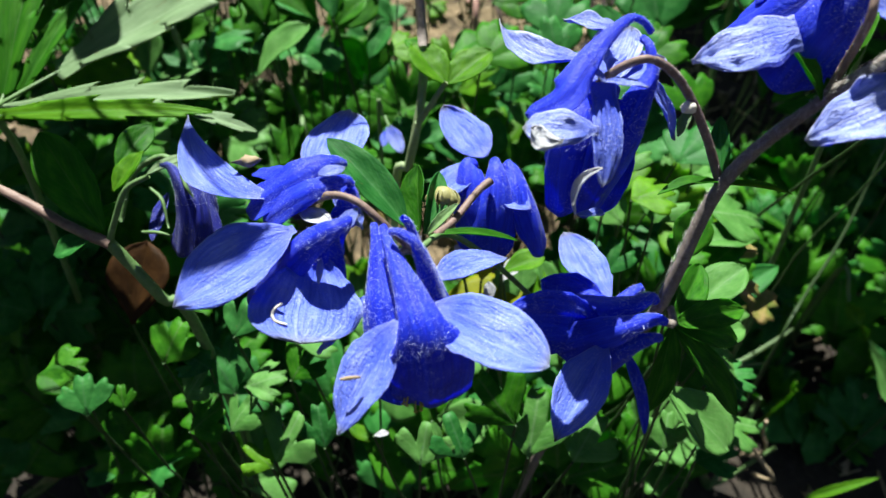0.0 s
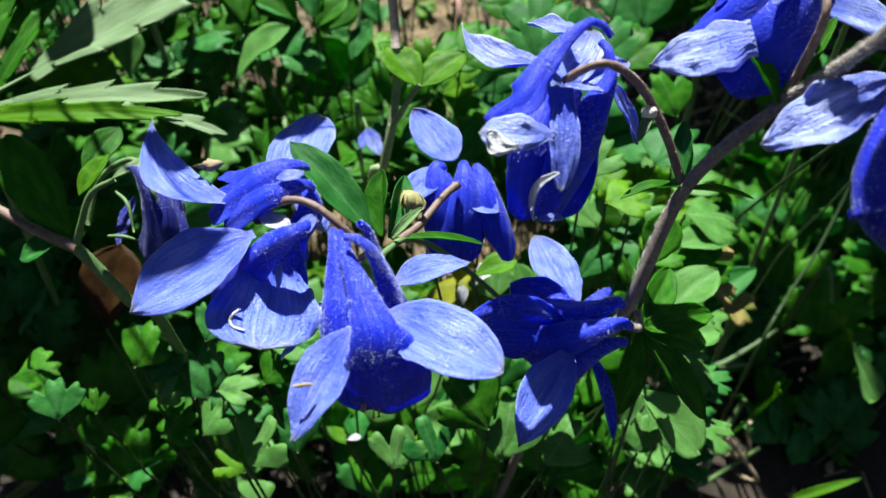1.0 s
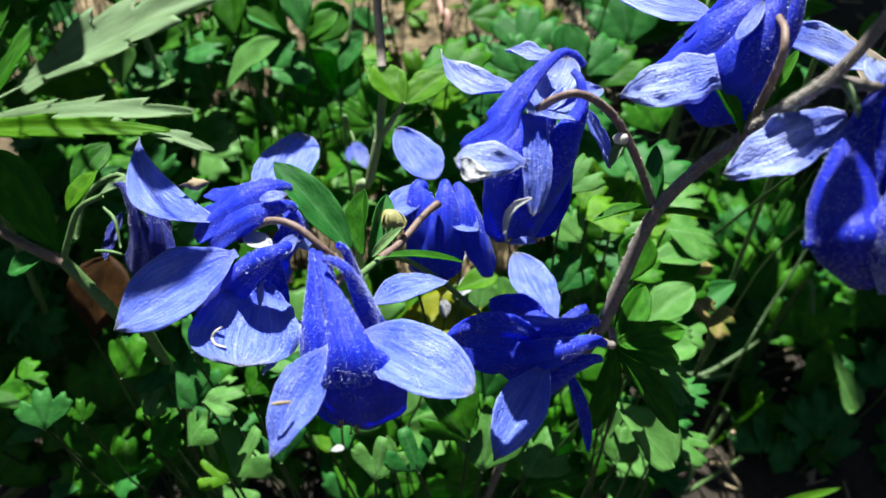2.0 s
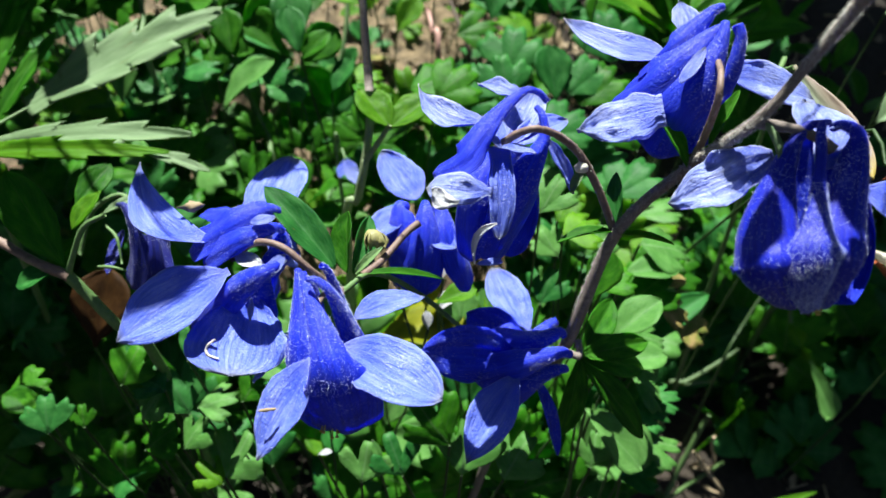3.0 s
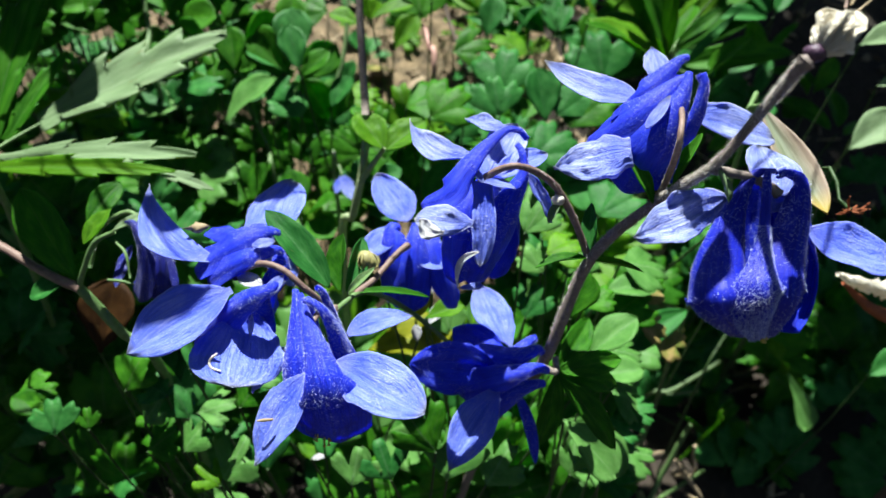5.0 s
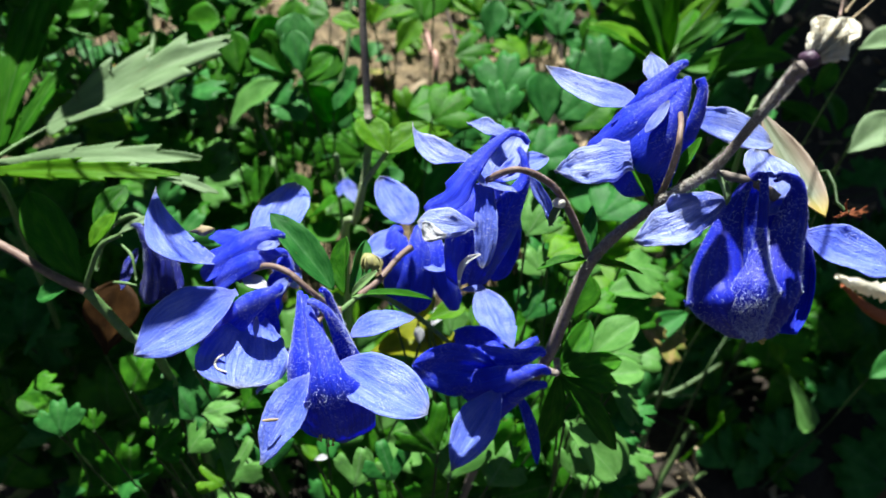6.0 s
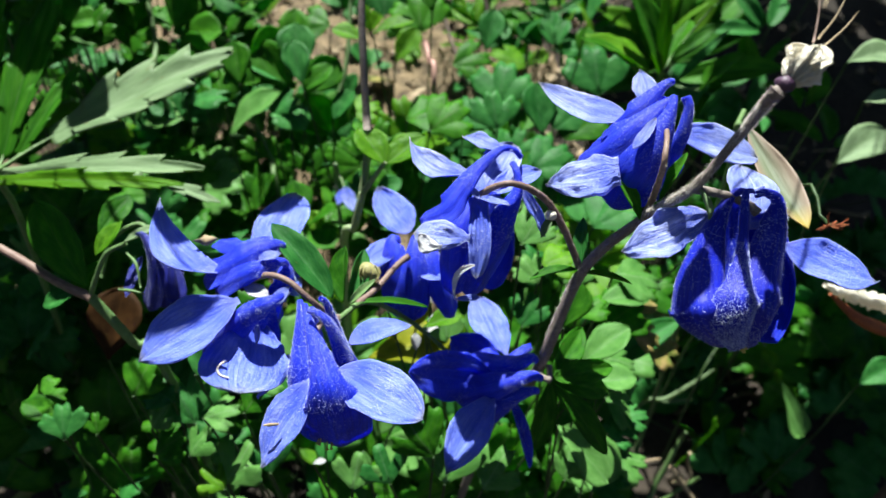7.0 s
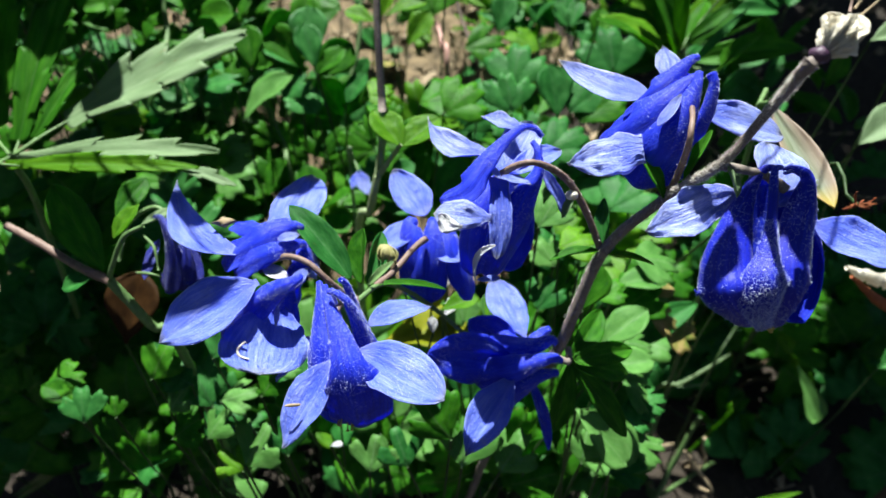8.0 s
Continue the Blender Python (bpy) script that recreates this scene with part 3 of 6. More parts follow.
def patch(thing, count, corners, size, materials, seed, kinds=("lobed", "fan", "round"), deep=0.05):
    """Columbine leaves strewn through a slab of the bed between four corners."""
    rnd = random.Random(seed)
    a, b, c, d = [Vector(q) for q in corners]
    for i in range(count):
        u, v = rnd.random(), rnd.random()
        top = a.lerp(b, u).lerp(c.lerp(d, u), v) - OUT * rnd.uniform(0, deep)
        top.z = max(top.z, ground_height(top.x, top.y) + 0.012)
        trefoil(thing, top, size * rnd.uniform(0.85, 1.5), rnd.uniform(40, 140), seed * 1000 + i, rnd.choice(materials), rnd.choice(kinds), rnd.uniform(-14, 25), rnd.uniform(0, 55))


def foliage(place, label):
    x, y = place
    return holder("columbine_plant", (x, y, ground_height(x, y)), label, "plant", "columbine plants")


GREENS = (FRESH, FRESH, FRESH, BLUISH, SUNNY, LIME)
back_bed = foliage((-0.03, 0.42), "bushy columbine foliage with lobed green leaves on thin stalks")
patch(back_bed, 64, ((-0.2277, 0.4789, 0.2852), (-0.0547, 0.4787, 0.2911), (-0.1548, 0.2615, 0.2514), (-0.0302, 0.2614, 0.2556)), 0.025, GREENS, 1, deep=0.12)
patch(back_bed, 58, ((-0.0514, 0.4036, 0.2658), (0.1201, 0.4273, 0.2686), (-0.0334, 0.2614, 0.2555), (0.1020, 0.2765, 0.2471)), 0.025, GREENS, 6, deep=0.12)
right_bed = foliage((0.12, 0.26), "sunlit columbine foliage below the flower stem, some rims browned")
patch(right_bed, 50, ((0.0801, 0.3061, 0.2803), (0.1580, 0.3138, 0.2577), (0.0642, 0.1574, 0.1546), (0.1290, 0.1670, 0.1375)), 0.029, (FRESH, FRESH, SUNNY, BLUISH, LIME), 2)
front_bed = foliage((0.0, 0.17), "low columbine foliage with lobed leaves under the front flowers")
patch(front_bed, 48, ((-0.0700, 0.2237, 0.1932), (0.0830, 0.2288, 0.1916), (-0.0560, 0.1526, 0.1600), (0.0785, 0.1525, 0.1647)), 0.030, (FRESH, FRESH, SUNNY, LIME, BLUISH), 3)
left_bed = foliage((-0.14, 0.2), "shaded columbine foliage with dark green lobed leaves")
patch(left_bed, 40, ((-0.2665, 0.2681, 0.2550), (-0.1023, 0.2615, 0.2532), (-0.2388, 0.1479, 0.1636), (-0.0918, 0.1526, 0.1589)), 0.026, (FRESH, BLUISH), 4, ("round", "fan", "lobed"))
corner_bed = foliage((-0.24, 0.42), "columbine leaves behind the large serrated leaf")
patch(corner_bed, 60, ((-0.3993, 0.5111, 0.2858), (-0.2193, 0.5109, 0.2919), (-0.2824, 0.2791, 0.2367), (-0.1508, 0.2790, 0.2411)), 0.026, GREENS, 5, deep=0.12)

patch(left_bed, 44, ((-0.3716, 0.3406, 0.1822), (-0.1202, 0.3403, 0.1907), (-0.3159, 0.1796, 0.0906), (-0.1002, 0.1842, 0.0882)), 0.030, (FRESH, BLUISH), 14, ("round", "fan"))
patch(front_bed, 30, ((-0.1286, 0.2881, 0.1610), (0.0934, 0.2948, 0.1611), (-0.1118, 0.1794, 0.0976), (0.0902, 0.1840, 0.0947)), 0.028, (FRESH, BLUISH), 15)
dark_bed = foliage((0.30, 0.36), "dark low foliage in the deep shade of the added shrub")
patch(dark_bed, 75, ((0.2640, 0.4960, 0.1393), (0.5182, 0.4958, 0.1480), (0.2145, 0.2270, 0.0114), (0.4286, 0.2268, 0.0186)), 0.034, (FRESH, BLUISH), 16, ("fan", "lobed"))
patch(dark_bed, 14, ((0.2066, 0.5583, 0.3529), (0.4224, 0.5374, 0.3664), (0.1960, 0.3779, 0.2486), (0.3731, 0.3614, 0.2659)), 0.036, (FRESH, FRESH, BLUISH), 17, ("oval", "lance"), deep=0.06)
patch(corner_bed, 44, ((-0.3128, 0.4579, 0.3722), (-0.1216, 0.4910, 0.3710), (-0.2804, 0.3719, 0.3339), (-0.1153, 0.4043, 0.3311)), 0.026, (FRESH, FRESH, BLUISH), 18, ("round", "fan"), deep=0.05)
bank_bed = foliage((0.0, 0.75), "sparse low greenery on the dry bank")
patch(bank_bed, 26, ((-0.2496, 0.8735, 0.2046), (0.2382, 0.8731, 0.2211), (-0.1732, 0.5558, 0.1927), (0.1827, 0.5555, 0.2048)), 0.024, (FRESH, BLUISH, LIME), 8, deep=0.08)
patch(bank_bed, 26, ((0.0370, 0.6572, 0.3093), (0.1947, 0.6365, 0.3210), (0.0371, 0.4972, 0.2756), (0.1597, 0.4784, 0.2884)), 0.030, (FRESH, LIME, BLUISH), 19, ("lance", "oval", "strap"), deep=0.05)


def dead_leaves():
    """Curled dry leaves lying about the bank."""
    rnd = random.Random(12)
    for k in range(46):
        x, y = rnd.gauss(-0.05, 0.22), rnd.uniform(0.5, 1.15)
        shape = ("deep", "lobed", "oval", "lance")[k % 4]
        ob = new("dead_leaf", SHAPES[shape][k % 2])
        size = rnd.uniform(0.015, 0.04)
        ob.matrix_basis = Matrix.Translation((x, y, ground_height(x, y) + 0.014)) @ Euler((rnd.uniform(-0.6, 0.6), rnd.uniform(-0.6, 0.6), rnd.uniform(0, 6.3))).to_matrix().to_4x4() @ Matrix.Diagonal((size, size, size * 1.5, 1))
        ob.material_slots[0].link = "OBJECT"
        ob.material_slots[0].material = STRAW if k % 3 else AGEING
        tagged(ob, "curled tan dead leaf lying on the mulch", "dead leaf", "dead leaves")


dead_leaves()

# ---- the flowering columbine stem ----
root = Vector((0.0454, 0.1601, 0.2027))
stalk = holder("flowering_plant", (root.x, root.y, ground_height(root.x, root.y)), "tall columbine plant, downy purple-brown stalk with branches and bracts", "plant")
STALK_LINE = [(0.0933, 0.0999, 0.4448), (0.0945, 0.1101, 0.4273), (0.0890, 0.1110, 0.4130), (0.0842, 0.1253, 0.3912), (0.0724, 0.1311, 0.3639), (0.0637, 0.1247, 0.3242), (0.0591, 0.1373, 0.2837), (0.0519, 0.1546, 0.2272), (root.x - 0.02, root.y + 0.01, ground_height(root.x, root.y) - 0.01)]
STALK_WIDTH = (0.0012, 0.0011, 0.0012, 0.0014, 0.0018, 0.002, 0.0021, 0.0022, 0.0024)
hung(part("main_stalk", tube(STALK_LINE, STALK_WIDTH, 60, 12, 0.08), STEM), stalk)
hung(part("down", down(STALK_LINE[:6], STALK_WIDTH[:6], 5200, 0.0008, 1), DOWN), stalk)
hung(part("branch", tube([(0.0591, 0.1373, 0.2837), (0.0459, 0.1400, 0.2925), (0.0319, 0.1442, 0.3060), (0.0146, 0.1439, 0.3263), (0.0009, 0.1349, 0.3444), (-0.0075, 0.1225, 0.3481)], (0.0012, 0.001, 0.0009, 0.0009, 0.001, 0.001), 26, 8, 0.15), GREENSTEM), stalk)
# seed head at the tip of the stem
pod = hung(part("seed_pod", knob((0.0993, 0.1038, 0.4497), 0.0021, (0.95, 1.0, 1.3), 0.7, 3.0), POD, None, "cream papery dried seed head"), stalk)
axis = facing(0.62, 0.75, 0.1)
wide = axis.cross(OUT).normalized()
high = wide.cross(axis)
heart = Vector((0.0991, 0.1036, 0.4494))
for k in range(11):
    a = k * 0.571
    out = wide * math.cos(a) + high * math.sin(a)
    hung(part("follicle", blade(heart - axis * 0.0046 + out * 0.0008, heart + axis * (0.0044 + 0.0012 * math.sin(k * 2.3)) + out * (0.0001 + 0.0004 * math.sin(k * 1.7)), 0.0013, out, 0.24, 0.9, ripple=1.6, pleat=0.8, full=0.5, seed=k), POD), pod)
for k, (a, b) in enumerate((((0.1010, 0.1067, 0.4531), (0.1024, 0.1166, 0.4632)), ((0.1013, 0.1061, 0.4540), (0.1065, 0.1112, 0.4616)), ((0.1035, 0.1070, 0.4519), (0.1116, 0.1130, 0.4577)))):
    hung(part("style", tube([a, Vector(a).lerp(Vector(b), 0.5) + RIGHT * 0.0006, b], (0.0003, 0.00022, 0.00012), 8, 6), ROSY if k == 0 else STRAW), pod)
hung(part("collar", tube([(0.0925, 0.1010, 0.4418), (0.0932, 0.1000, 0.4440), (0.0938, 0.0999, 0.4452)], (0.0011, 0.0014, 0.0019), 8, 12, 0.15), STEM), stalk)
hung(part("receptacle", knob((0.0952, 0.1010, 0.4462), 0.0019, (1.1, 1, 1), 0.3, 1.0), DARKTIP), stalk)
hung(part("joint", knob((0.0934, 0.0998, 0.4447), 0.0015, (1, 1, 1), 0.4, 4.0), STEM), stalk)


def bract(foot, tip, half, normal, material=FRESH, bend=0.05, cup=0.4, seed=0, label=""):
    return hung(part("bract", blade(foot, tip, half, normal, bend, cup, ripple=0.12, full=0.5, seed=seed, pleat=0.006), material, None, label), stalk)


bract((0.0832, 0.1231, 0.3932), (0.0752, 0.1322, 0.4033), 0.00276, facing(0.35, 0.45, 0.8), FRESH, 0.04, 0.5, 1)
bract((0.0849, 0.1255, 0.3915), (0.0981, 0.1394, 0.4063), 0.00217, facing(-0.8, 0.1, 0.5), FRESH, -0.05, 0.9, 2)
bract((0.0857, 0.1255, 0.3915), (0.0955, 0.1219, 0.3968), 0.00186, facing(0, 0.9, 0.4), LIME, 0.05, 0.5, 3)
bract((0.0904, 0.1109, 0.4130), (0.0912, 0.1017, 0.4099), 0.00171, facing(0.7, 0.4, 0.6), PALELEAF, 0.05, 0.7, 4)
bract((0.0727, 0.1307, 0.3649), (0.0871, 0.1240, 0.3669), 0.00191, facing(0.1, 0.9, 0.5), LIME, 0.05, 0.5, 5)
bract((0.0726, 0.1318, 0.3647), (0.0552, 0.1277, 0.3640), 0.00225, facing(0, 0.9, 0.5), FRESH, 0.08, 0.5, 6)
bract((0.0728, 0.1325, 0.3640), (0.0736, 0.1457, 0.3762), 0.00249, facing(-0.5, 0.1, 0.8), BLUISH, 0.03, 0.5, 7)
# bracts and bud where the left branch divides
bract((-0.0096, 0.1279, 0.3527), (-0.0320, 0.1475, 0.3684), 0.00529, facing(0.25, 0.45, 0.85), BLUISH, 0.06, 0.35, 8)
bract((-0.0066, 0.1299, 0.3491), (-0.0071, 0.1454, 0.3608), 0.00474, facing(-0.7, 0.2, 0.7), FRESH, 0.04, 0.5, 9)
bract((-0.0053, 0.1327, 0.3463), (-0.0011, 0.1507, 0.3549), 0.00365, facing(0.6, 0.2, 0.7), BLUISH, 0.04, 0.5, 10)
bract((-0.0042, 0.1317, 0.3466), (0.0226, 0.1392, 0.3380), 0.00164, facing(0, 0.8, 0.6), FRESH, 0.06, 0.5, 11)
bract((-0.0044, 0.1295, 0.3487), (0.0041, 0.1349, 0.3552), 0.00146, facing(0.2, 0.6, 0.7), GREENSTEM, 0.06, 0.5, 12)
bud = hung(part("bud", knob((0.0002, 0.1445, 0.3494), 0.00385, (0.95, 0.95, 1.15), 0.12, 2.0), BUD, None, "closed yellow-green flower bud"), stalk)
for k in range(5):
    a = 1.25 * k
    hung(part("bud_sepal", blade((0.0003, 0.1417, 0.3462), (0.0001, 0.1473, 0.3526), 0.00250, facing(math.cos(a), 0, math.sin(a)), 0.40, 0.6, seed=k), BUD), bud)
hung(part("bud_stalk", tube([(0.0003, 0.1420, 0.3465), (-0.0003, 0.1378, 0.3447), (-0.0025, 0.1325, 0.3461)], (0.0008, 0.0007, 0.0008), 8, 7), GREENSTEM), stalk)

# ---- flowers ----


def flower(place, label):
    return holder("columbine_flower", place, label, "flower", "blue columbine flowers")


def sepal(fl, base, tip, half, normal, material=SEPAL, **more):
    more.setdefault("foot", 0.14)
    ob = hung(part("sepal", blade(base, tip, half, facing(*normal), **more), material), fl)
    fuzz(ob, int(half * 90000), 0.00035, more.get("seed", 0), (0.05, 1.0), 0.8)
    return ob


def petal(fl, points, halves, outward, material=PETAL, hairs=600, hairy=(0.0, 0.6), **more):
    ob = hung(part("petal", spur_petal(points, halves, facing(*outward), **more), material), fl)
    if hairs:
        fuzz(ob, hairs, 0.0006, more.get("seed", 0), hairy)
    return ob


def pedicel(fl, points, radii, material=ROSY):
    hung(part("down", down(points, radii, 320, 0.0005, len(points)), DOWN), fl)
    return hung(part("pedicel", tube(points, [0.95 * r for r in radii], 24, 10, 0.15), material), fl)


def stamens(fl, centre, toward, reach, count=12, seed=0):
    """A brush of thin stamens, each with its anther."""
    rnd = random.Random(seed)
    c, d = Vector(centre), Vector(toward)
    for k in range(count):
        e = (d + Vector((rnd.uniform(-1, 1), rnd.uniform(-1, 1), rnd.uniform(-1, 1))) * 0.22).normalized()
        p = c + e * reach * rnd.uniform(0.8, 1.05)
        hung(part("stamen", tube([c, (c + p) / 2, p - e * 0.0008, p - e * 0.0004, p], (0.0002, 0.0002, 0.0002, 0.0006, 0.0003), 10, 6), STAMEN), fl)


# front flower, hanging with its spurs upright
f = flower((-0.0031, 0.0942, 0.3570), "vivid blue columbine flower hanging, spurs upright, two broad lit sepals")
petal(f, [(-0.0170, 0.1133, 0.3663), (-0.0164, 0.1095, 0.3649), (-0.0159, 0.1023, 0.3612), (-0.0153, 0.0942, 0.3566), (-0.0142, 0.0882, 0.3497), (-0.0119, 0.0841, 0.3420)], (0.00093, 0.00139, 0.00310, 0.00511, 0.00558, 0.00403), (-0.5, 0.1, 0.85), seed=1, hairs=1300, hairy=(0.0, 0.72))
petal(f, [(-0.0137, 0.1077, 0.3706), (-0.0120, 0.1025, 0.3692), (-0.0075, 0.0914, 0.3673), (-0.0040, 0.0827, 0.3636), (-0.0018, 0.0802, 0.3532), (-0.0026, 0.0848, 0.3340)], (0.00092, 0.00151, 0.00335, 0.00540, 0.00904, 0.00957), (0.1, 0.1, 1), seed=2, rim=0.35, hairs=1300, hairy=(0.0, 0.72))
petal(f, [(-0.0120, 0.1029, 0.3727), (-0.0088, 0.1020, 0.3733), (-0.0053, 0.1002, 0.3714), (-0.0025, 0.0991, 0.3641), (0.0003, 0.0968, 0.3539), (0.0040, 0.0920, 0.3410)], (0.00075, 0.00104, 0.00134, 0.00244, 0.00423, 0.00678), (0.6, 0.2, 0.75), seed=3, hairs=1300, hairy=(0.0, 0.72))
petal(f, [(-0.0087, 0.1095, 0.3712), (-0.0070, 0.1100, 0.3688), (-0.0049, 0.1090, 0.3617), (-0.0030, 0.1084, 0.3519), (-0.0009, 0.1070, 0.3413), (0.0016, 0.1003, 0.3275)], (0.00077, 0.00110, 0.00176, 0.00282, 0.00446, 0.00700), (0.7, 0.1, 0.3), seed=4, hairs=1300, hairy=(0.0, 0.72))
petal(f, [(-0.0145, 0.1183, 0.3584), (-0.0136, 0.1159, 0.3511), (-0.0120, 0.1069, 0.3408), (-0.0112, 0.0991, 0.3288), (-0.0092, 0.0929, 0.3217)], (0.00098, 0.00197, 0.00459, 0.00788, 0.00820), (-0.1, 0.1, -1), seed=5, hairs=1300, hairy=(0.0, 0.72))
sepal(f, (-0.0031, 0.0930, 0.3586), (0.0218, 0.0786, 0.3566), 0.00846, (0.25, 0.55, 0.8), bend=0.05, cup=0.16, seed=1, full=0.5, point=0.6)
sepal(f, (-0.0100, 0.0893, 0.3587), (-0.0225, 0.0715, 0.3424), 0.00650, (-0.3, 0.45, 0.8), bend=0.05, cup=0.12, seed=2, full=0.47, point=1.0)
sepal(f, (-0.0020, 0.1099, 0.3507), (0.0172, 0.1221, 0.3470), 0.00520, (-0.1, 0.78, 0.6), bend=0.07, cup=0.25, seed=3)
sepal(f, (-0.0177, 0.1079, 0.3448), (-0.0349, 0.1086, 0.3236), 0.00658, (-0.5, 0.5, 0.3), bend=0.05, cup=0.1, seed=4)
pedicel(f, [(-0.0104, 0.1019, 0.3472), (-0.0114, 0.1068, 0.3514), (-0.0124, 0.1108, 0.3543), (-0.0106, 0.1176, 0.3531), (-0.0075, 0.1231, 0.3488)], (0.0013, 0.0012, 0.001, 0.001, 0.001))
stamens(f, (-0.0064, 0.0930, 0.3433), -UPWARD + OUT * 0.1, 0.014, seed=1)

hung(part("dry_splinter", tube([(-0.0215, 0.0781, 0.3530), (-0.0194, 0.0776, 0.3541), (-0.0171, 0.0778, 0.3543)], (0.0003, 0.00045, 0.0003), 6, 6, 0.3), STRAW), f)
sepal(f, (-0.0091, 0.1068, 0.3514), (-0.0037, 0.0968, 0.3538), 0.00160, (0.3, 0.3, 0.9), seed=78, material=PALE, foot=0.5)

# left flower, seen from behind with its stalk arching over
f = flower((-0.0365, 0.1270, 0.3599), "violet-blue columbine flower seen from behind, sepals spread and half shaded")
sepal(f, (-0.0456, 0.1312, 0.3599), (-0.0748, 0.1614, 0.3677), 0.00620, (0.35, 0.45, 0.8), bend=-0.09, cup=0.3, seed=5, full=0.42, sway=-0.17, point=1.15)
hung(part("withered_tip", knob((-0.0538, 0.1430, 0.3640), 0.0019, (1.5, 0.9, 0.8), 1.2, 11.0), STRAW), f)
sepal(f, (-0.0360, 0.1425, 0.3565), (-0.0293, 0.1756, 0.3612), 0.01019, (-0.25, 0.15, 0.95), bend=-0.04, cup=0.15, seed=6, full=0.52, point=0.62)
sepal(f, (-0.0370, 0.1183, 0.3605), (-0.0651, 0.1016, 0.3496), 0.00984, (-0.2, 0.35, 0.9), bend=0.06, cup=0.12, seed=7, full=0.5, point=0.95)
sepal(f, (-0.0326, 0.1184, 0.3548), (-0.0336, 0.0935, 0.3459), 0.01378, (0.05, 0.6, 0.8), bend=-0.03, cup=0.10, seed=8, full=0.68, point=0.55)
sepal(f, (-0.0284, 0.1290, 0.3595), (-0.0246, 0.1460, 0.3441), 0.00729, (0.5, 0.3, 0.7), seed=9)
petal(f, [(-0.0258, 0.1397, 0.3658), (-0.0286, 0.1379, 0.3681), (-0.0347, 0.1344, 0.3685), (-0.0422, 0.1312, 0.3646), (-0.0534, 0.1332, 0.3543)], (0.00121, 0.00225, 0.00398, 0.00554, 0.00569), (0.1, 0.5, 0.85), seed=6, flat=0.35)
petal(f, [(-0.0225, 0.1292, 0.3661), (-0.0247, 0.1279, 0.3690), (-0.0302, 0.1245, 0.3695), (-0.0377, 0.1240, 0.3656), (-0.0472, 0.1268, 0.3562)], (0.00101, 0.00169, 0.00270, 0.00405, 0.00485), (0.1, 0.4, 0.9), seed=75, flat=0.4)
# two small pale pieces put in as highlights among the spurs
sepal(f, (-0.0359, 0.1233, 0.3618), (-0.0273, 0.1177, 0.3633), 0.00236, (0, 0.5, 0.85), seed=71, material=BLEACH, foot=0.4)
sepal(f, (-0.0309, 0.1262, 0.3715), (-0.0242, 0.1279, 0.3720), 0.00185, (0, 0.6, 0.8), seed=72, material=PALE)
sepal(f, (-0.0298, 0.1110, 0.3571), (-0.0309, 0.1084, 0.3509), 0.00082, (0, 0.3, 0.9), seed=73, material=PALE)
sepal(f, (-0.0255, 0.1127, 0.3637), (-0.0209, 0.1189, 0.3664), 0.00197, (0.1, 0.5, 0.85), seed=74, material=PALE)
sepal(f, (-0.0297, 0.1104, 0.3640), (-0.0202, 0.1178, 0.3652), 0.00148, (0.1, 0.5, 0.85), seed=77, material=PALE)
petal(f, [(-0.0212, 0.1166, 0.3638), (-0.0227, 0.1146, 0.3660), (-0.0266, 0.1111, 0.3664), (-0.0341, 0.1113, 0.3602), (-0.0447, 0.1151, 0.3459), (-0.0550, 0.1208, 0.3309)], (0.00115, 0.00180, 0.00246, 0.00394, 0.00558, 0.00620), (0.0, 0.2, 1), seed=7)
petal(f, [(-0.0288, 0.1478, 0.3613), (-0.0323, 0.1443, 0.3647), (-0.0381, 0.1436, 0.3637), (-0.0461, 0.1489, 0.3574), (-0.0568, 0.1605, 0.3489)], (0.00128, 0.00273, 0.00438, 0.00474, 0.00474), (0, 0.8, 0.6), seed=8)
petal(f, [(-0.0268, 0.1336, 0.3649), (-0.0233, 0.1304, 0.3643), (-0.0224, 0.1257, 0.3605), (-0.0264, 0.1233, 0.3530), (-0.0305, 0.1243, 0.3388)], (0.00139, 0.00260, 0.00416, 0.00520, 0.00547), (0.8, 0.1, 0.5), seed=9)
petal(f, [(-0.0289, 0.1202, 0.3631), (-0.0289, 0.1173, 0.3613), (-0.0302, 0.1149, 0.3554), (-0.0323, 0.1132, 0.3472), (-0.0359, 0.1144, 0.3363)], (0.00104, 0.00208, 0.00450, 0.00693, 0.00729), (0.1, 0.1, 1), seed=10)
pedicel(f, [(-0.0385, 0.1277, 0.3576), (-0.0355, 0.1259, 0.3617), (-0.0283, 0.1227, 0.3674), (-0.0211, 0.1200, 0.3676), (-0.0131, 0.1169, 0.3613), (-0.0075, 0.1225, 0.3481)], (0.0016, 0.0014, 0.0011, 0.001, 0.00095, 0.001))
hung(part("receptacle", knob((-0.0378, 0.1272, 0.3586), 0.0022, (1.1, 1, 1), 0.2, 6.0), DARKTIP), f)

hung(part("tendril", tube([(-0.0388, 0.1022, 0.3504), (-0.0409, 0.1006, 0.3493), (-0.0403, 0.0988, 0.3480), (-0.0372, 0.0978, 0.3477)], (0.0003, 0.0004, 0.0004, 0.0002), 12, 6), POD), f)

